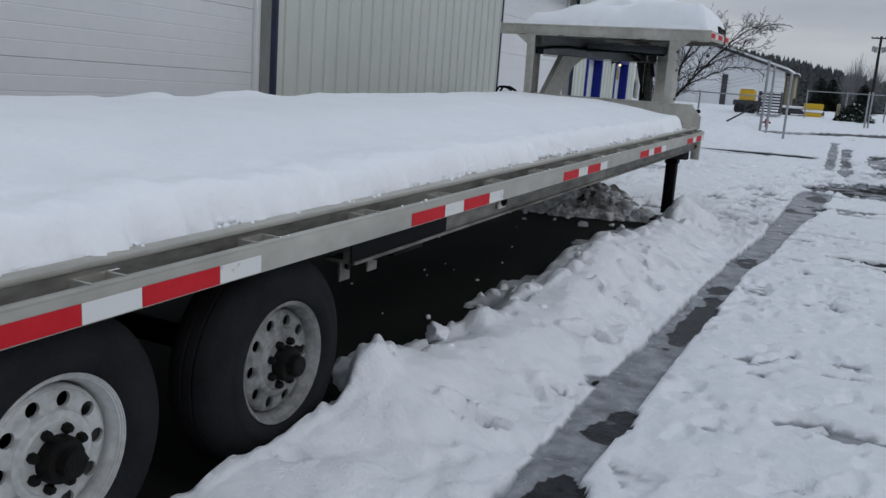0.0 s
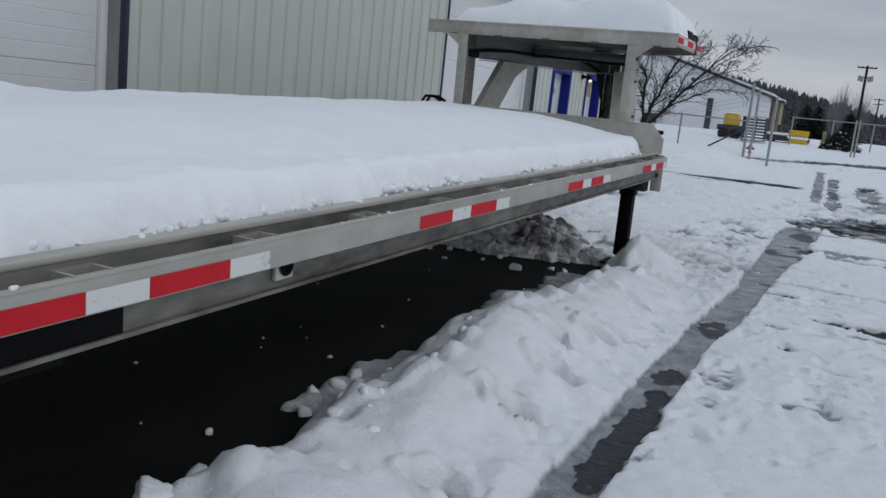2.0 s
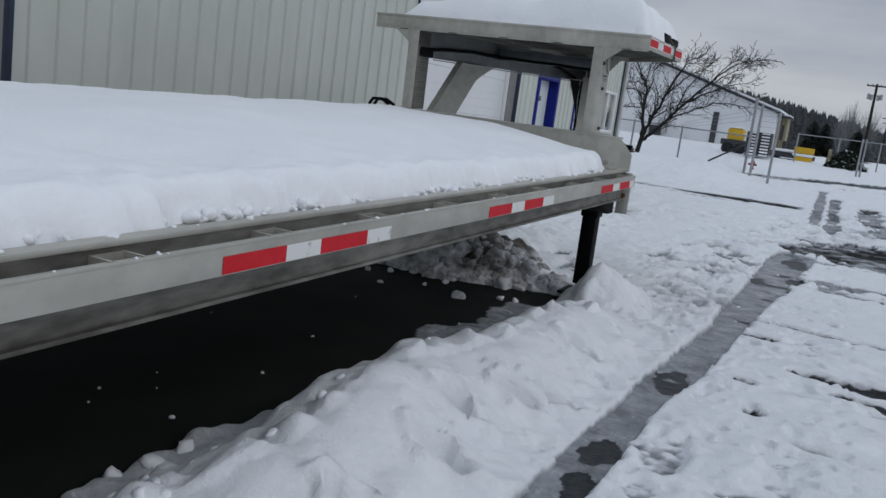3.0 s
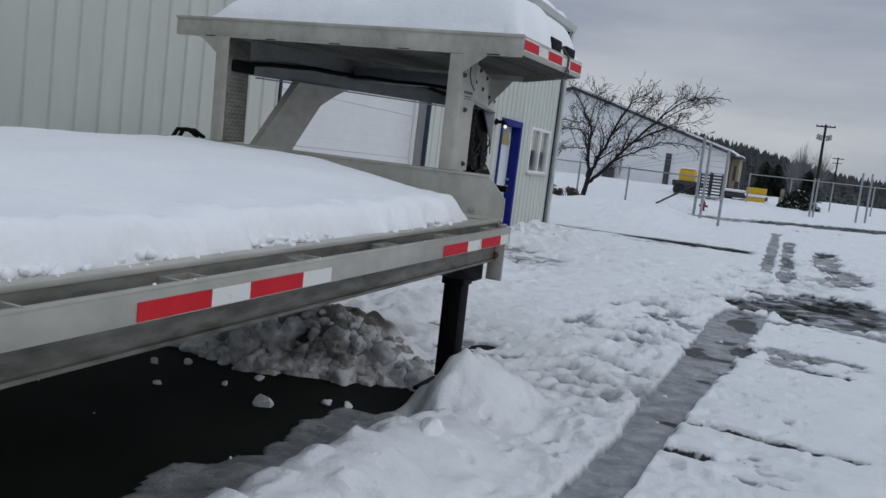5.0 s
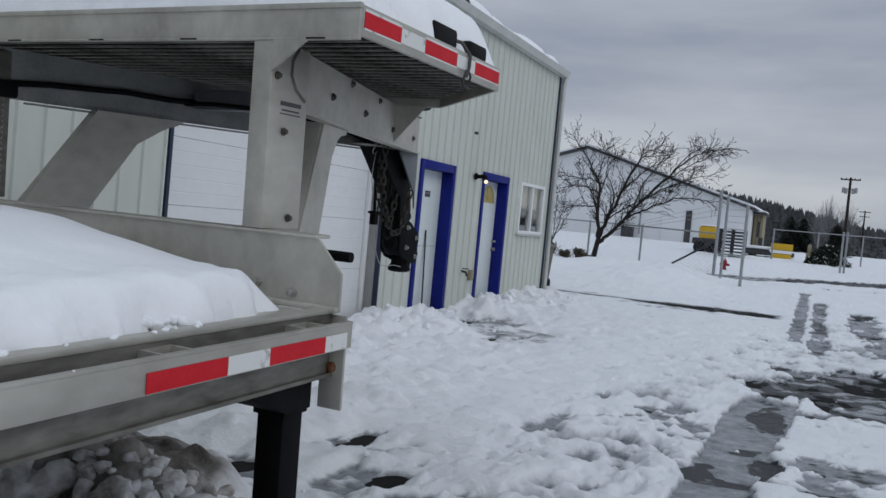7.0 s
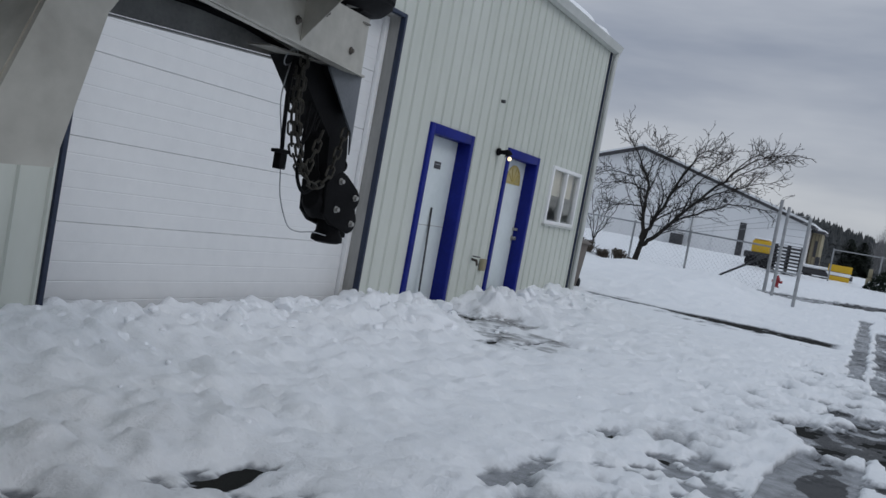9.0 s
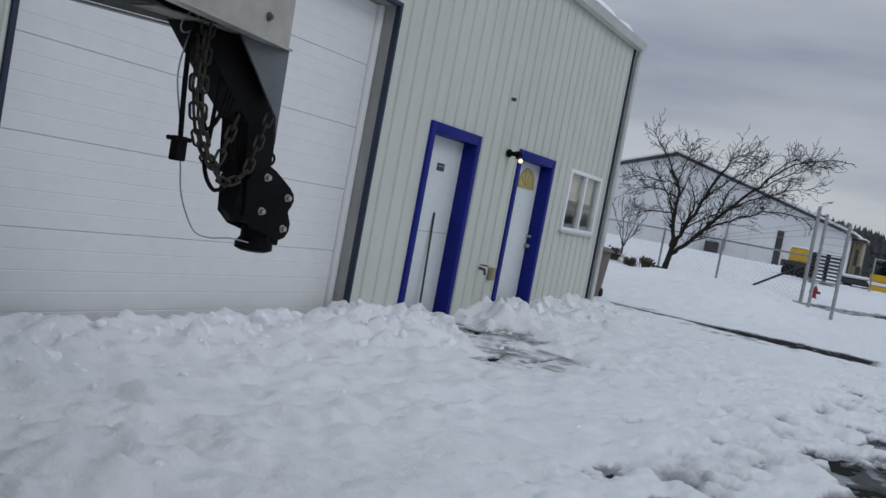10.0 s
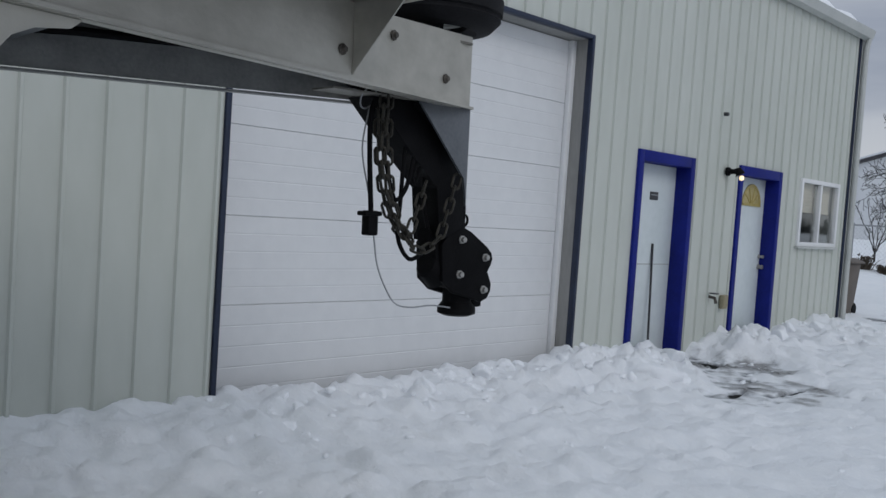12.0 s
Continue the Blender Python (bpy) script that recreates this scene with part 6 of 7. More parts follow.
for _ in range(50):
    x, y = rng.uniform(-3.9, 0.6), rng.uniform(10.5, 22.0)
    r = rng.uniform(0.008, 0.022)
    rows.append((x, y, snow_top(x, y) - 0.25 * r, r))
for x, y, r in ((-4.2, 17.5, 0.09), (-4.3, 14.4, 0.07), (-4.35, 14.0, 0.06), (-4.25, 19.75, 0.11), (-4.3, 20.05, 0.09), (-4.4, 21.4, 0.08), (-4.5, 15.2, 0.08), (-4.5, 15.5, 0.07)):
    rows.append((x, y, snow_top(x, y), r))
for _ in range(70):
    x, y = rng.uniform(-4.7, -3.5), rng.uniform(13.0, 22.8)
    r = rng.uniform(0.015, 0.045)
    rows.append((x, y, snow_top(x, y) - 0.35 * r, r))
lumps("snow_clods", rows, M_SNOWCLEAN, "loose clods of white snow on the banks", 1.3, 9)
# larger broken blocks: by the doors, on the ridge and along the wall
rows = [(-4.02, 16.62, 0.13, 0.25), (-3.90, 16.95, 0.07, 0.17), (-4.45, 16.2, 0.12, 0.16), (-4.45, 19.5, 0.12, 0.14), (-4.5, 20.0, 0.11, 0.10), (-4.55, 20.95, 0.15, 0.14), (-4.5, 21.9, 0.14, 0.13), (-4.55, 14.9, 0.1, 0.11)]
for x, y, r in ((-1.34, 3.74, 0.085), (-1.30, 3.86, 0.07), (-1.37, 3.62, 0.05), (-1.32, 4.24, 0.080), (-1.38, 4.16, 0.055), (-1.29, 4.36, 0.06), (-1.63, 5.64, 0.035), (-1.61, 5.78, 0.03), (-1.60, 5.95, 0.035)):
    rows.append((x, y, max(snow_top(x, y), 0.0) + 0.10 * r, r))
lumps("snow_blocks", rows, M_SNOWCLEAN, "broken blocks of snow standing on the banks", 1.7, 11)

rows = []
for _ in range(420):
    y = rng.uniform(0.8, 9.45)
    kind = rng.random()
    if kind < 0.05:
        x, z, r = -1.12 + rng.gauss(0, 0.005), 0.779, rng.uniform(0.003, 0.008)
    elif kind < 0.25:
        x, z, r = rng.uniform(-1.245, -1.20), DECK + 0.012, rng.uniform(0.004, 0.011)
    else:
        x, z, r = rng.uniform(-1.295, -1.265), DECK + rng.uniform(0.0, 0.02), rng.uniform(0.010, 0.022)
    rows.append((x, y, z + 0.2 * r, r))
lumps("edge_snow", rows, M_SNOWCLEAN, "crumbs of snow along the aluminium deck edge", 1.2, 7).matrix_basis = TILT.copy()

# ------------------------------------------------------------------ bare tree


def tree(name, base, trunk, limbs, seed, label, side=(0.966, 0.261), spread=0.9, twigs=1.0):
    """Limbs are rows of (across, depth, height, radius) from the trunk's foot; twigs grow along them."""
    r = random.Random(seed)
    t = empty(name, label, "tree", Matrix.Translation(base))
    ax, ay = Vector((side[0], side[1], 0)), Vector((-side[1], side[0], 0))

    def put(row):
        return ax * row[0] + ay * row[1] + Vector((0, 0, row[2]))

    def smooth_line(rows, k=5):
        rows = [rows[0]] + list(rows) + [rows[-1]]
        pts, rad = [], []
        for i in range(1, len(rows) - 2):
            p = [put(q) for q in rows[i - 1:i + 3]]
            for j in range(k):
                u = j / k
                pts.append(0.5 * (2 * p[1] + (p[2] - p[0]) * u + (2 * p[0] - 5 * p[1] + 4 * p[2] - p[3]) * u * u + (3 * p[1] - p[0] - 3 * p[2] + p[3]) * u**3))
                rad.append(rows[i][3] + (rows[i + 1][3] - rows[i][3]) * u)
        return pts + [put(rows[-1])], rad + [rows[-1][3]]

    bm_c = bmesh.new()

    def twig(p, d, length, rad, level):
        k, pts, radii, dd = 5, [p], [rad], d.normalized()
        for i in range(k):
            dd = (dd + Vector((r.gauss(0, 0.11), r.gauss(0, 0.11), r.gauss(0.03, 0.10)))).normalized()
            pts.append(pts[-1] + dd * (length / k))
            radii.append(max(rad * (1 - 0.7 * (i + 1) / k), 0.0062))
        tube(bm_c, pts, radii, 4, False)
        if level < 3:
            for i in range(1, k + 1):
                if r.random() < (0.7 if level == 1 else 0.3) * twigs:
                    a = r.uniform(0, 6.283)
                    o = dd.orthogonal().normalized()
                    off = o * math.cos(a) + dd.cross(o) * math.sin(a)
                    twig(pts[i], dd * 0.7 + off * 0.75, length * r.uniform(0.35, 0.6), radii[i] * 0.75, level + 1)

    for rows in limbs:
        pts, rad = smooth_line(rows)
        jit = [p + Vector((r.gauss(0, 0.018), r.gauss(0, 0.018), r.gauss(0, 0.018))) for p in pts]
        jit[0] = pts[0]
        tube(bm_c, jit, rad, 7)
        for i in range(3, len(pts)):
            d = (pts[i] - pts[i - 1]).normalized()
            for _ in range(2 if r.random() < 0.75 * twigs else 1):
                a = r.uniform(0, 6.283)
                o = d.orthogonal().normalized()
                off = o * math.cos(a) + d.cross(o) * math.sin(a)
                twig(jit[i], d * 0.85 + off * 0.65 + Vector((0, 0, 0.10)), r.uniform(0.45, 1.25) * spread * (1 - 0.5 * i / len(pts)), max(rad[i] * 0.42, 0.009), 1)
    bm_t = bmesh.new()
    tube(bm_t, *smooth_line(trunk), 10)
    part("trunk", bm_t, M_BARK, t)
    part("crown", bm_c, M_BARK, t, "bare twiggy branches")
    return t


tree("bare_tree", (-6.85, 34.2, float(rise(34.2))), [(-0.02, 0, -0.35, 0.12), (0.0, 0, 0.1, 0.095), (0.06, 0, 0.5, 0.08), (0.13, 0, 0.93, 0.075)], [
    [(0.13, 0, 0.85, 0.066), (0.01, -0.1, 1.74, 0.053), (-0.02, -0.2, 2.49, 0.040), (-0.38, -0.3, 3.2, 0.022), (-0.92, -0.5, 3.95, 0.009)],
    [(0.13, 0, 0.90, 0.068), (0.39, 0.2, 1.63, 0.054), (0.74, 0.3, 2.48, 0.042), (1.13, 0.5, 3.45, 0.022), (1.71, 0.7, 3.7, 0.009)],
    [(0.12, 0, 0.72, 0.066), (0.63, -0.2, 1.24, 0.054), (1.12, -0.35, 1.89, 0.046), (1.87, -0.5, 2.77, 0.035), (2.75, -0.7, 3.65, 0.018), (3.75, -0.9, 3.95, 0.007)],
    [(0.80, -0.25, 1.45, 0.032), (1.5, -0.7, 1.92, 0.026), (2.25, -1.0, 2.25, 0.018), (3.3, -1.3, 2.3, 0.008)],
    [(1.4, -0.4, 2.2, 0.026), (2.3, -0.2, 2.75, 0.017), (3.5, 0.1, 3.2, 0.007)],
    [(2.2, -0.55, 3.1, 0.020), (2.7, -0.1, 3.8, 0.014), (3.2, 0.1, 3.85, 0.007)],
    [(0.95, 0.4, 3.0, 0.020), (1.3, 0.3, 3.7, 0.014), (1.75, 0.2, 3.85, 0.007)],
    [(0.0, -0.1, 1.85, 0.022), (-0.5, 0.1, 1.86, 0.016), (-1.05, 0.2, 1.76, 0.008)],
    [(-0.02, -0.2, 2.3, 0.020), (-0.6, -0.4, 2.45, 0.015), (-1.28, -0.6, 2.33, 0.008)],
    [(-0.12, -0.22, 2.7, 0.020), (-0.7, 0.1, 2.75, 0.014), (-1.42, 0.3, 2.78, 0.008)],
    [(-0.1, -0.22, 2.65, 0.022), (0.05, 0.3, 3.4, 0.015), (0.13, 0.5, 3.8, 0.008)],
    [(0.74, 0.3, 2.48, 0.026), (1.4, 0.8, 3.2, 0.018), (2.15, 1.2, 3.7, 0.008)],
    [(1.87, -0.5, 2.77, 0.022), (2.9, 0.1, 3.5, 0.015), (3.6, 0.3, 3.85, 0.008)],
    [(0.35, 0.15, 1.5, 0.026), (0.5, 0.9, 2.3, 0.020), (0.2, 1.3, 3.1, 0.014), (0.4, 1.5, 3.6, 0.008)],
    [(0.30, 0.1, 1.4, 0.026), (1.0, 0.9, 2.0, 0.018), (2.0, 1.4, 2.6, 0.012), (3.0, 1.6, 3.2, 0.008)],
    [(0.05, -0.05, 1.4, 0.024), (-0.2, -0.9, 2.2, 0.018), (-0.7, -1.3, 2.9, 0.008)],
    [(1.12, -0.35, 1.89, 0.024), (1.3, -1.0, 2.7, 0.018), (1.9, -1.4, 3.5, 0.008)],
], 5, "leafless spreading tree with dark bark in snow", spread=0.8)
tree("sapling", (-10.3, 40.5, float(rise(40.5))), [(0, 0, -0.2, 0.04), (0, 0, 0.5, 0.03)], [[(0, 0, 0.4, 0.022), (0.2 * i - 0.35, 0.3 - 0.15 * i, 1.2, 0.015), (0.4 * i - 0.8, 0.2, 2.1, 0.007)] for i in range(5)], 11, "small leafless sapling beyond the fence", spread=0.5, twigs=0.5)

# shrubs at the building corner
for i, (x, y, h) in enumerate(((-7.25, 31.0, 0.34), (-6.82, 31.0, 0.26), (-6.41, 31.1, 0.30), (-6.9, 33.9, 0.26))):
    bm = bmesh.new()
    g0 = snow_top(x, y) - 0.03
    for _ in range(60):
        a, u = rng.uniform(0, 6.28), rng.uniform(0.15, 1)
        p0 = Vector((x + rng.gauss(0, 0.06), y + rng.gauss(0, 0.06), g0))
        p1 = p0 + Vector((math.cos(a) * 0.20 * u, math.sin(a) * 0.20 * u, h * rng.uniform(0.5, 1.1)))
        tube(bm, [p0, p0.lerp(p1, 0.5) + Vector((0, 0, 0.05)), p1], [0.012, 0.009, 0.004], 4)
    for _ in range(160):
        a, u = rng.uniform(0, 6.28), rng.uniform(0, 1) ** 0.5
        c = Vector((x + math.cos(a) * 0.17 * u, y + math.sin(a) * 0.17 * u, g0 + h * rng.uniform(0.35, 1.0)))
        v = [bm.verts.new(c + Vector((rng.gauss(0, 0.03), rng.gauss(0, 0.03), rng.gauss(0, 0.03)))) for _ in range(3)]
        bm.faces.new(v)
    thing("shrub", bm, M_TWIG, "low dry brown shrub in the snow", "shrub", "shrubs by the corner")

# wheeled bin behind the corner
bz0 = snow_top(-5.49, 24.70) - 0.03
cart = empty("wheeled_bin", "brown plastic wheeled bin standing in snow behind the corner", "bin", Matrix.Translation((-5.49, 24.70, bz0)))
bm = bmesh.new()
ring_lo = [bm.verts.new((x, y, 0.0)) for x, y in ((-0.21, -0.24), (0.21, -0.24), (0.21, 0.24), (-0.21, 0.24))]
ring_hi = [bm.verts.new((x, y, 0.86)) for x, y in ((-0.27, -0.30), (0.27, -0.30), (0.27, 0.30), (-0.27, 0.30))]
bm.faces.new(ring_lo[::-1])
bm.faces.new(ring_hi)
for i in range(4):
    bm.faces.new((ring_lo[i], ring_lo[(i + 1) % 4], ring_hi[(i + 1) % 4], ring_hi[i]))
bmesh.ops.bevel(bm, geom=bm.edges[:], offset=0.02, segments=2, affect="EDGES", profile=0.5)
part("body", bm, M_BIN, cart)
lid = bmesh.new()
prism(lid, [(-0.31, 0.862), (0.33, 0.862), (0.34, 0.885), (0.20, 0.945), (-0.22, 0.955), (-0.31, 0.90)], -0.29, 0.29, "y", 0.01)
part("lid", lid, M_BIN, cart, "slightly domed brown lid")
part("sticker", boxes((0.02, 0.14, -0.292, -0.285, 0.42, 0.62)), M_WHITETAPE, cart, "pale worn sticker")
for dx in (-0.2, 0.2):
    bm = bmesh.new()
    lathe(bm, [(-0.03, 0.001), (-0.03, 0.085), (-0.02, 0.1), (0.02, 0.1), (0.03, 0.085), (0.03, 0.001)], (dx, 0.27, 0.1), "x", 16)
    part("wheel", bm, M_RUBBER, cart)

# ------------------------------------------------------------------ fence and gate posts


def on(x, y):
    return float(rise(y))


fence = empty("chain_link_fence", "galvanised chain-link fence with barbed wire at the street", "fence")
line = [(-2.95, 33.0), (-5.45, 34.6), (-7.4, 35.5), (-9.6, 36.5), (-11.8, 37.5), (-14.0, 38.6)]
for i, (x, y) in enumerate(line):
    h = 2.62 if i == 0 else 1.42
    bm = bmesh.new()
    tube(bm, [(x, y, on(x, y) - 0.3), (x, y, on(x, y) + h)], 0.045 if i == 0 else 0.032, 10)
    part("post", bm, M_GALV, fence)
for dx, dy, h in ((0.24, -0.3, 2.45), (0.97, -2.2, 2.20)):
    x, y = -2.95 + dx, 33.0 + dy
    bm = bmesh.new()
    tube(bm, [(x, y, on(x, y) - 0.3), (x, y, on(x, y) + h)], 0.04, 10)
    part("post", bm, M_GALV, fence)
bm = bmesh.new()
for (xa, ya), (xb, yb) in zip(line, line[1:]):
    tube(bm, [(xa, ya, on(xa, ya) + 1.36), (xb, yb, on(xb, yb) + 1.36)], 0.024, 8)
part("top_rail", bm, M_GALV, fence)
bm = bmesh.new()
tube(bm, [(-2.98, 33.05, on(0, 33) + 1.15), (-4.5, 34.0, on(0, 34.0) + 0.2)], 0.03, 8)
part("stay_bar", bm, M_DULL, fence, "dark slanting stay")
bm = bmesh.new()
for k in range(5):
    z = 1.55 + 0.17 * k
    tube(bm, [(-2.71, 32.7, on(0, 32.7) + z), (-1.98, 30.8, on(0, 30.8) + z)], 0.006, 5)
    if k > 1:
        tube(bm, [(-2.95, 33.0, on(0, 33) + z), (-5.45, 34.6, on(0, 34.6) + 1.2 + 0.08 * k)], 0.005, 5)
part("barbed_wire", bm, M_GALV, fence)
bm = bmesh.new()
for (xa, ya), (xb, yb) in zip(line, line[1:]):
    L = math.hypot(xb - xa, yb - ya)
    n = int(L / 0.16)
    for k in range(-10, n):
        for s in (1, -1):
            u0, u1 = k * 0.16, k * 0.16 + 1.6
            a, b = (u0, u1) if s > 0 else (u1, u0)
            z0, z1 = 0.02, 1.34
            pa, pb = [a, z0], [b, z1]
            for p, qv in ((pa, pb), (pb, pa)):
                if p[0] < 0 or p[0] > L:
                    e_ = min(max(p[0], 0), L)
                    f = (e_ - qv[0]) / (p[0] - qv[0]) if p[0] != qv[0] else 0
                    p[1] = qv[1] + (p[1] - qv[1]) * f
                    p[0] = e_
            if abs(pa[0] - pb[0]) < 0.05:
                continue
            P = [Vector((xa + (xb - xa) * u / L, ya + (yb - ya) * u / L, on(0, ya + (yb - ya) * u / L) + z)) for u, z in (pa, pb)]
            tube(bm, P, 0.0018, 3, False)
ob = part("wire_mesh", bm, M_GALV, fence)
tagged(ob, kind="stuff")
# fence of the yard across the road
fence2 = empty("yard_fence", "low galvanised pipe fence across the road", "fence")
for i in range(9):
    x = -2.6 + 1.9 * i
    y = 50.0 + 0.9 * i
    bm = bmesh.new()
    tube(bm, [(x, y, on(x, y) - 0.3), (x, y, on(x, y) + 1.55)], 0.035, 8)
    part("post", bm, M_GALV, fence2)
bm = bmesh.new()
tube(bm, [(-2.6, 50.0, on(0, 50) + 1.5), (-2.6 + 1.9 * 8, 57.2, on(0, 57.2) + 1.5)], 0.022, 6)
part("top_rail", bm, M_GALV, fence2)
for x, y in ((2.1, 44.0), (2.45, 44.2), (0.34, 44.0), (0.48, 44.1)):
    bm = bmesh.new()
    tube(bm, [(x, y, on(x, y) - 0.2), (x, y, on(x, y) + (2.1 if x > 1 else 1.68))], 0.04, 8)
    thing("gate_post", bm, M_GALV, "tall galvanised gate post across the road", "post", "gate posts")

# hydrant
bm = bmesh.new()
hx, hy, hz = -3.27, 38.2, on(0, 38.2) + 0.05
lathe(bm, [(hz - 0.1, 0.075), (hz + 0.06, 0.075), (hz + 0.07, 0.055), (hz + 0.24, 0.055), (hz + 0.25, 0.085), (hz + 0.275, 0.085), (hz + 0.33, 0.060), (hz + 0.37, 0.03), (hz + 0.41, 0.022), (hz + 0.41, 0.001)], (hx, hy, 0), "z", 18)
tube(bm, [(hx - 0.16, hy, hz + 0.20), (hx + 0.16, hy, hz + 0.20)], 0.042, 12)
tube(bm, [(hx, hy, hz + 0.18), (hx, hy - 0.14, hz + 0.18)], 0.05, 12)
thing("fire_hydrant", bm, M_REDPAINT, "red fire hydrant standing in the snow", "hydrant")

# ------------------------------------------------------------------ barn across the road
BY = 75.0
bz = on(0, BY)
barn = empty("white_barn", "long white metal barn with dark roof edge under snow", "barn")
rx, rz_, ex, ez, lx = -19.1, 8.27, -6.07, 4.33, -32.1
bm = bmesh.new()
prism(bm, [(lx, bz - 0.3), (ex, bz - 0.3), (ex, ez), (rx, rz_), (lx, ez)], BY, BY + 0.3, "y")
box(bm, ex - 0.3, ex, BY + 0.3, BY + 10, bz - 0.3, ez)
box(bm, lx, lx + 0.3, BY + 0.3, BY + 10, bz - 0.3, ez)
bw = part("wall", bm, M_BARN, barn, "white metal cladding")
for k in range(int((ex - lx) / 0.9)):
    x = lx + 0.5 + 0.9 * k
    zt = ez + (rz_ - ez) * (1 - abs(x - rx) / (ex - rx))
    part("cladding_rib", boxes((x, x + 0.05, BY - 0.03, BY, bz - 0.2, zt)), M_BARN, bw)
bm = bmesh.new()
prism(bm, [(lx - 0.4, ez - 0.1), (rx, rz_ + 0.02), (ex + 0.4, ez - 0.1), (ex + 0.4, ez + 0.10), (rx, rz_ + 0.24), (lx - 0.4, ez + 0.10)], BY - 0.35, BY + 10.2, "y")
part("roof", bm, M_ROOFDARK, barn, "dark roof edge")
bm = bmesh.new()
prism(bm, [(lx - 0.3, ez + 0.12), (rx, rz_ + 0.26), (ex + 0.3, ez + 0.12), (ex + 0.25, ez + 0.32), (rx, rz_ + 0.42), (lx - 0.25, ez + 0.32)], BY - 0.2, BY + 10, "y")
part("roof_snow", bm, M_SNOWCLEAN, barn)
part("barn_door", boxes((-10.8, -10.35, BY - 0.08, BY - 0.004, bz, bz + 2.55)), M_ROOFDARK, barn, "dark tall door slot")
part("barn_door", boxes((-12.6, -10.82, BY - 0.06, BY - 0.004, bz, bz + 2.6)), M_BARN, barn, "white sliding door")
bm = bmesh.new()
tube(bm, [(-14.3, BY - 0.1, bz + 0.4), (-14.3, BY - 0.1, bz + 4.6)], 0.06, 6)
part("drain_pipe", bm, M_GALV, barn)
bm = bmesh.new()
lathe(bm, [(BY - 0.004, 0.16), (BY - 0.1, 0.16), (BY - 0.1, 0.001)], (-12.2, 0, bz + 3.95), "y", 14)
part("vent", bm, M_ROOFDARK, barn)
bm = boxes((-15.6, -14.7, BY - 0.7, BY - 0.1, bz + 0.1, bz + 0.9), bevel=0.03)
thing("gas_meter_box", bm, M_DULL, "grey utility box standing by the barn wall", "utility box")
# annex
annex = empty("annex", "small tan clad annex with flat snowy roof", "building")
part("wall", boxes((-6.0, -5.3, BY + 2, BY + 4.5, bz - 0.3, bz + 2.75)), M_TAN, annex)
part("roof", boxes((-6.1, -5.1, BY + 1.5, BY + 4.9, bz + 2.75, bz + 2.92)), M_ROOFDARK, annex)
part("roof_snow", boxes((-6.05, -5.15, BY + 1.6, BY + 4.8, bz + 2.921, bz + 3.05), bevel=0.05), M_SNOWCLEAN, annex)
for k in range(9):
    part("board", boxes((-5.98 + 0.075 * k, -5.94 + 0.075 * k, BY + 1.97, BY + 1.998, bz - 0.2, bz + 2.7)), M_TAN if k % 3 else M_WOOD, annex)
for x in (-5.70,):
    part("window", boxes((x, x + 0.2, BY + 1.96, BY + 1.998, bz + 1.0, bz + 2.2)), M_ROOFDARK, annex)

# ------------------------------------------------------------------ yard across the road


def machine(x, y, w, label, dark=True):
    z = on(x, y)
    m = empty("yard_machine", label, "machine", Matrix.Translation((x, y, z)), "yellow machines")
    part("chassis", boxes((-w / 2, w / 2, -0.6, 0.6, 0.12, 0.62), (-w / 2 - 0.25, w / 2 + 0.3, -0.5, 0.5, 0.45, 0.75), bevel=0.05), M_DULL, m, "dark chassis")
    part("cab", boxes((-w / 2 + 0.05, w / 2 - 0.1, -0.5, 0.5, 0.75, 1.30), (-w / 2 + 0.1, w / 2 - 0.15, -0.45, 0.45, 1.30, 1.36), bevel=0.05), M_YELLOW, m, "yellow painted body")
    part("snow_cap", boxes((-w / 2 + 0.1, w / 2 - 0.15, -0.45, 0.45, 1.361, 1.44), bevel=0.035), M_SNOWCLEAN, m)
    for dx in (-w / 3, w / 3):
        bm = bmesh.new()
        lathe(bm, [(-0.68, 0.001), (-0.68, 0.26), (-0.66, 0.30), (-0.52, 0.30), (-0.5, 0.001)], (dx, 0, 0.28), "y", 18)
        part("wheel", bm, M_RUBBER, m)
    return m


machine(-5.78, 51.9, 0.95, "yellow and dark yard machine by the barn")
# stacked steel racks
rk = empty("rack_stack", "stack of dark steel racks with snowy top", "rack", Matrix.Translation((-4.28, 48.9, on(0, 48.9))))
for k in range(8):
    z = 0.12 + 0.152 * k
    part("rack", boxes((-0.58, 0.58, -0.5, 0.5, z, z + 0.075), (-0.58, -0.52, -0.5, 0.5, z + 0.075, z + 0.15), (0.52, 0.58, -0.5, 0.5, z + 0.075, z + 0.15), (-0.03, 0.03, -0.5, 0.5, z + 0.075, z + 0.15)), M_DULL if k else M_GALV, rk)
part("snow_cap", boxes((-0.55, 0.55, -0.45, 0.45, 1.342, 1.39), bevel=0.02), M_SNOWCLEAN, rk)
# low trailer with yellow panels
lt = empty("low_loader", "low dark trailer with yellow panels under snow", "trailer", Matrix.Translation((-2.9, 53.3, on(0, 53.3))))
part("bed", boxes((-1.25, 1.1, -0.7, 0.7, 0.14, 0.36), (-1.2, -0.1, -0.65, 0.65, 0.36, 0.42), bevel=0.03), M_DULL, lt)
part("snow_cap", boxes((-1.2, 0.02, -0.6, 0.6, 0.42, 0.58), bevel=0.07), M_SNOWCLEAN, lt)
part("panel", boxes((0.05, 1.07, -0.75, -0.70, 0.46, 0.78), bevel=0.01), M_YELLOW, lt, "yellow panel")
part("panel", boxes((0.10, 1.02, -0.75, -0.70, 0.04, 0.27), bevel=0.01), M_YELLOW, lt, "yellow panel")
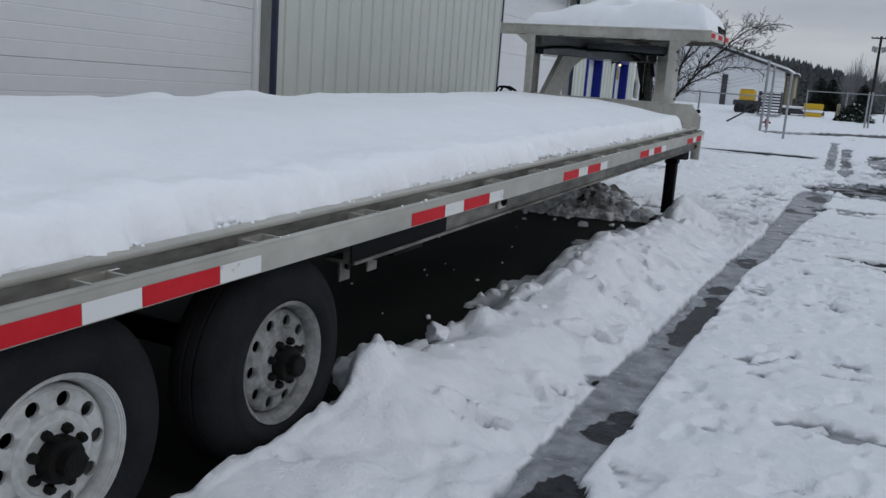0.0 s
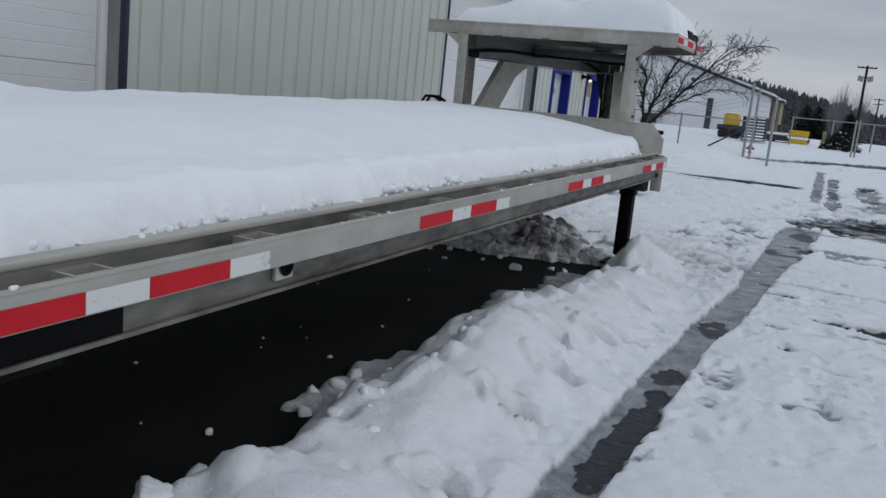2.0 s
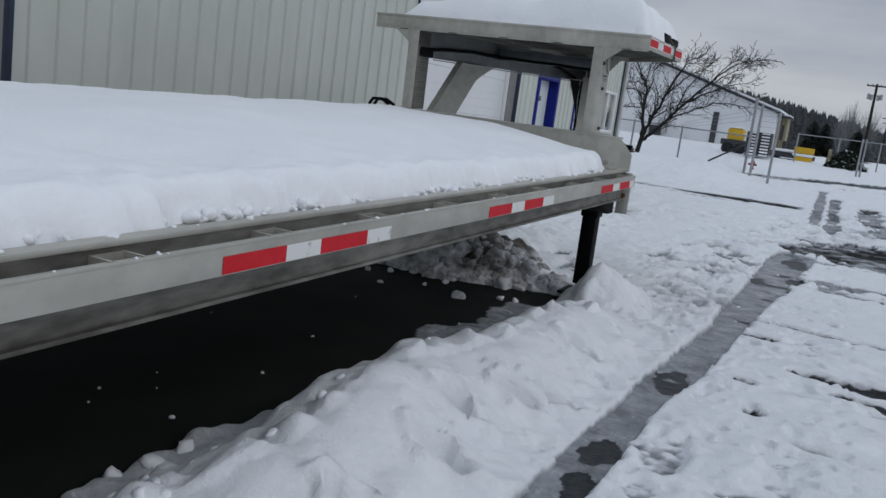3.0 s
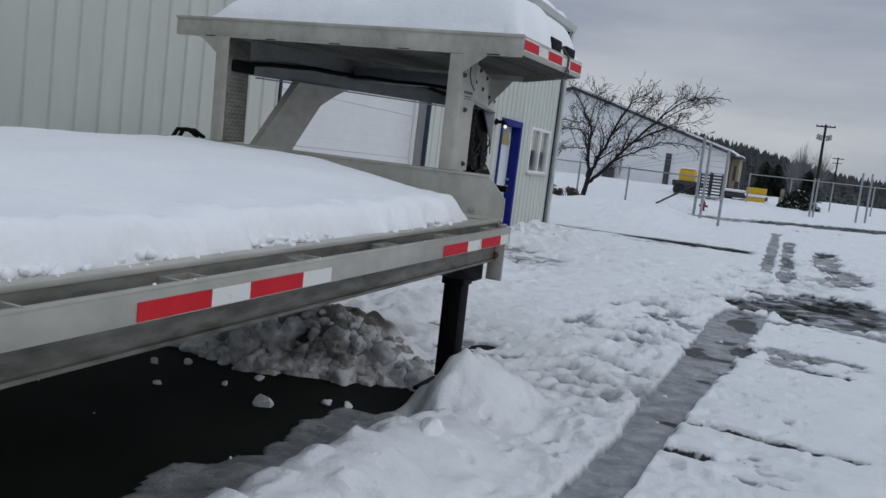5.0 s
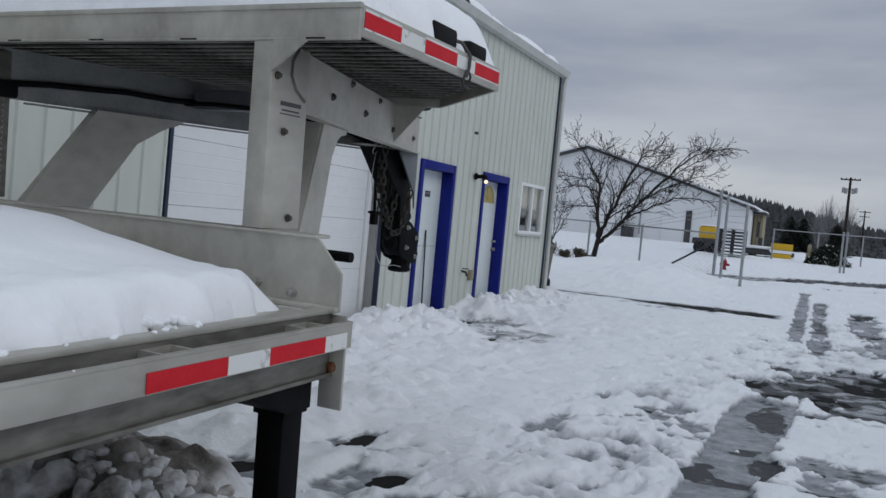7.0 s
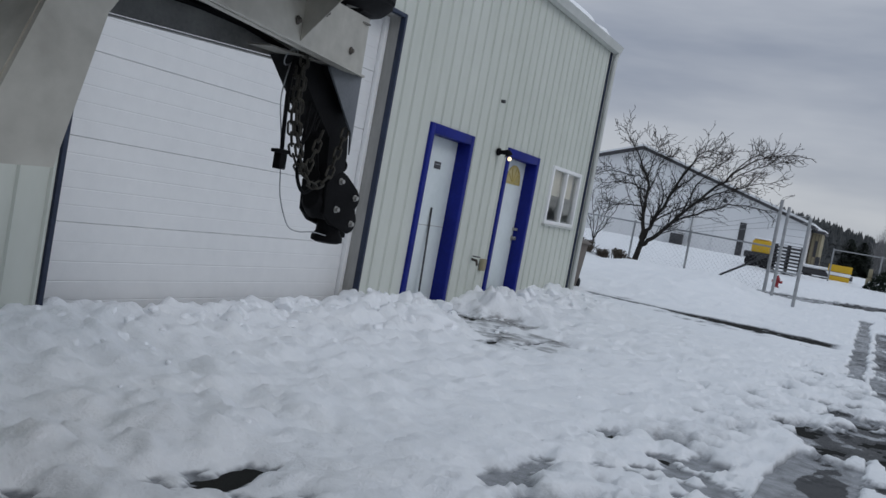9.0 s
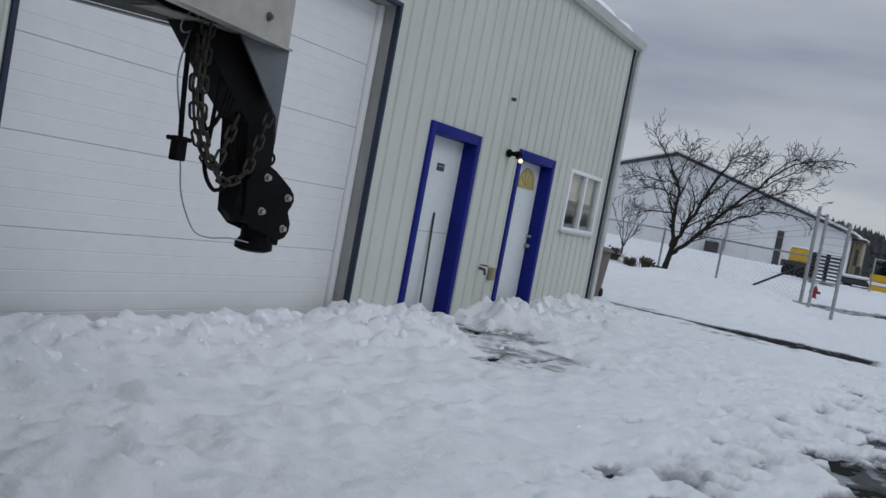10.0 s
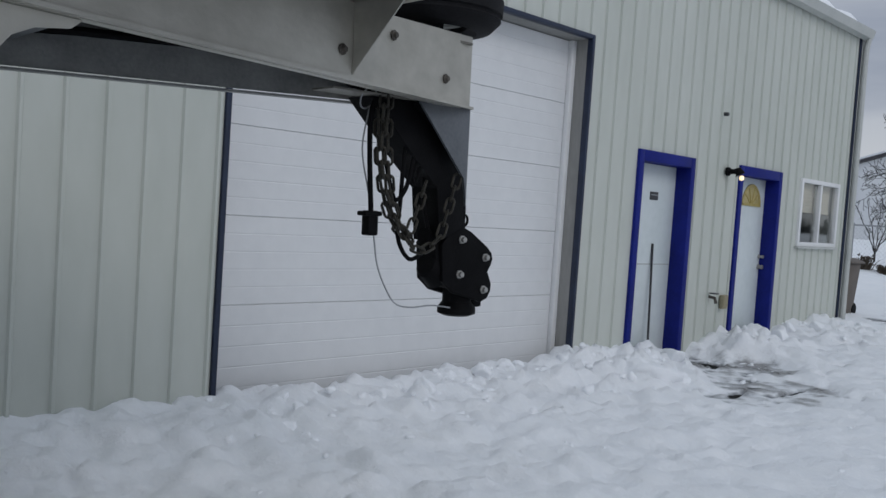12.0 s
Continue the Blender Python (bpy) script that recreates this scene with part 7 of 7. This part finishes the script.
part("panel", boxes((0.05, 1.05, -0.745, -0.705, 0.29, 0.44), bevel=0.01), M_SNOWCLEAN, lt, "white snowy band")
part("upright", boxes((-0.62, -0.42, -0.3, 0.0, 0.42, 1.0), bevel=0.04), M_DULL, lt)
for dx in (-0.8, 0.8):
    bm = bmesh.new()
    lathe(bm, [(-0.66, 0.001), (-0.66, 0.18), (-0.62, 0.21), (-0.48, 0.21), (-0.46, 0.001)], (dx, 0, 0.2), "y", 18)
    part("wheel", bm, M_RUBBER, lt)


# ------------------------------------------------------------------ evergreens, pole, far woods
def evergreen(name, x, y, h, w, seed, label):
    r = random.Random(seed)
    z = on(x, y)
    e = empty(name, label, "tree", Matrix.Translation((x, y, z)))
    bm = bmesh.new()
    tube(bm, [(0, 0, -0.1), (0, 0, h * 0.9)], [0.07, 0.015], 6)
    part("trunk", bm, M_BARK, e)
    bm = bmesh.new()
    for _ in range(4200):
        u = r.random() ** 1.15
        a = r.uniform(0, 6.283)
        rad = w * 0.5 * (1 - u) ** 0.48 * r.uniform(0.35, 1.08) * (0.9 + 0.2 * math.sin(5 * a + 9 * u))
        c = Vector((math.cos(a) * rad, math.sin(a) * rad, h * (0.03 + 0.97 * u)))
        d = Vector((math.cos(a), math.sin(a), r.uniform(-0.5, 0.3))) * 0.26 * (1.2 - u)
        s = Vector((-math.sin(a), math.cos(a), 0)) * 0.09
        v = [bm.verts.new(p) for p in (c - s, c + s, c + d)]
        bm.faces.new(v)
    part("crown", bm, M_FIR, e, "dense dark needles")
    return e


evergreen("evergreen", -3.72, 85.0, 3.0, 2.7, 4, "broad dark evergreen in the yard")
evergreen("evergreen", -2.75, 86.0, 2.95, 2.4, 6, "broad dark evergreen in the yard")
evergreen("evergreen", -0.05, 75.0, 2.35, 2.2, 8, "dark evergreen beside the yard fence")
# dark bush beside a snowy wrapped pump
b = empty("bush", "dense dark bush with snow in its twigs", "bush", Matrix.Translation((-0.2, 50.0, on(0, 50))))
br = random.Random(31)
bm, bs = bmesh.new(), bmesh.new()
for k in range(2400):
    a, u, w = br.uniform(0, 6.283), br.random() ** 0.5, br.random()
    c = Vector((math.cos(a) * u * 1.05 * (1 - 0.5 * w), math.sin(a) * u * 0.7 * (1 - 0.5 * w), 0.05 + 1.05 * w * (1 - 0.35 * u)))
    v = [c + Vector((br.gauss(0, 0.055), br.gauss(0, 0.055), br.gauss(0, 0.055))) for _ in range(3)]
    m = bs if k % 17 == 0 else bm
    m.faces.new([m.verts.new(p) for p in v])
part("crown", bm, M_FIR, b, "dense dark needles")
part("snow_flecks", bs, M_SNOWCLEAN, b)
bm = boxes((-1.15, -0.88, 50.2, 50.5, on(0, 50), on(0, 50) + 0.55), (-1.10, -0.93, 50.25, 50.45, on(0, 50) + 0.55, on(0, 50) + 0.95), bevel=0.05)
thing("pump_cover", bm, M_TAN, "beige covered pump beside the dark bush", "pump")

PX, PY = 0.55, 127.0
pole = empty("utility_pole", "wooden utility pole with crossarm and transformers", "pole", Matrix.Translation((PX, PY, on(0, PY))))
bm = bmesh.new()
tube(bm, [(0, 0, -0.5), (0, 0, 10.1)], [0.21, 0.15], 10)
part("mast", bm, M_BARK, pole)
part("crossarm", boxes((-1.17, 1.17, -0.09, 0.09, 9.75, 9.92)), M_BARK, pole)
for x in (-1.1, -0.5, 0.5, 1.1):
    bm = bmesh.new()
    lathe(bm, [(9.92, 0.03), (9.98, 0.07), (10.04, 0.05), (10.06, 0.001)], (x, 0, 0), "z", 8)
    part("insulator", bm, M_DULL, pole)
for x, z in ((-0.72, 8.1), (-0.40, 8.0), (0.42, 8.0), (0.75, 8.1)):
    bm = bmesh.new()
    lathe(bm, [(z, 0.001), (z, 0.19), (z + 0.65, 0.19), (z + 0.72, 0.08), (z + 0.75, 0.001)], (x, -0.22, 0), "z", 12)
    part("transformer", bm, M_GALV, pole)
part("bracket", boxes((-0.9, 0.9, -0.05, 0.05, 8.55, 8.65)), M_DULL, pole)
pole2 = empty("utility_pole", "distant wooden utility pole with crossarm", "pole", Matrix.Translation((4.3, 215.0, on(0, 215))))
bm = bmesh.new()
tube(bm, [(0, 0, -0.5), (0, 0, 10.5)], [0.20, 0.14], 8)
part("mast", bm, M_BARK, pole2)
part("crossarm", boxes((-1.2, 1.2, -0.08, 0.08, 10.1, 10.28), (-1.0, 1.0, -0.08, 0.08, 9.1, 9.25)), M_BARK, pole2)


def far_hill(x):
    """Height of the wooded skyline at 330 m."""
    return np.interp(x, [-400, -55, -43, -30, -18, -7, 4, 9, 60, 300], [34, 25.0, 23.5, 21.5, 19.5, 17.0, 14.8, 13.4, 9, 7])


h_xs, h_ys = np.arange(-420, 320, 20.0), np.array([180.0, 230, 280, 330, 380, 700])
hx_, hy_ = np.meshgrid(h_xs, h_ys)
hz_ = 1.6 + (far_hill(hx_) - 7.2).clip(0.5) * smoothstep(180, 335, hy_) - 0.3
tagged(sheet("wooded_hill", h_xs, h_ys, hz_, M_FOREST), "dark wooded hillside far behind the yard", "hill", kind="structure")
fr = random.Random(21)
vs, fsx = [], []
for _ in range(6500):
    x, y = fr.uniform(-140, 70) if fr.random() < 0.85 else fr.uniform(-400, 300), fr.uniform(190, 360)
    z = 1.6 + max(float(far_hill(x)) - 7.2, 0.5) * float(smoothstep(180, 335, y)) - 0.5
    h, w = fr.uniform(2.6, 5.4), fr.uniform(0.9, 1.9)
    if y < 235:
        h *= 0.55
    a0 = fr.uniform(0, 6)
    for j in range(4):
        zb, zt, rw = z + h * (0.05 + 0.22 * j), z + h * min(0.42 + 0.24 * j, 1.0), w * (1 - 0.22 * j)
        k = len(vs)
        n = 7
        for i in range(n):
            a = a0 + 6.283 * i / n
            q = rw * fr.uniform(0.55, 1.1)
            vs.append((x + math.cos(a) * q, y + math.sin(a) * q, zb + fr.uniform(-0.3, 0.3)))
        vs.append((x, y, zt))
        fsx += [(k + i, k + (i + 1) % n, k + n) for i in range(n)]
me = bpy.data.meshes.new("far_conifers")
me.from_pydata(vs, [], fsx)
me.materials.append(M_FOREST)
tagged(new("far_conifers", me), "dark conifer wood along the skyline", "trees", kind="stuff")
# leafless far trees near the pole
bm = bmesh.new()
for cx, cy, h in ((-1.8, 150, 8.6), (0.9, 152, 8.2), (-3.2, 155, 7.2)):
    for _ in range(220):
        a, u = fr.uniform(0, 6.28), fr.uniform(0.1, 1)
        p0 = Vector((cx, cy, on(0, cy) + h * fr.uniform(0.15, 0.4)))
        p1 = Vector((cx + math.cos(a) * 2.4 * u, cy + math.sin(a) * 2.4 * u, on(0, cy) + h * fr.uniform(0.55, 1.05) * (1.1 - 0.3 * u)))
        tube(bm, [p0, p0.lerp(p1, 0.5) + Vector((0, 0, 0.5)), p1], [0.025, 0.016, 0.008], 3)
# Twigs painted pale grey, with the haze of distance put into the colour.
M_HAZE = material("grey_far_twigs", (0.14, 0.138, 0.138), (0.22, 0.22, 0.22), 0.9, 0, 2, 10, 0.1, 10)
thing("far_bare_trees", bm, M_HAZE, "hazy leafless trees near the utility pole", "trees", kind="stuff")
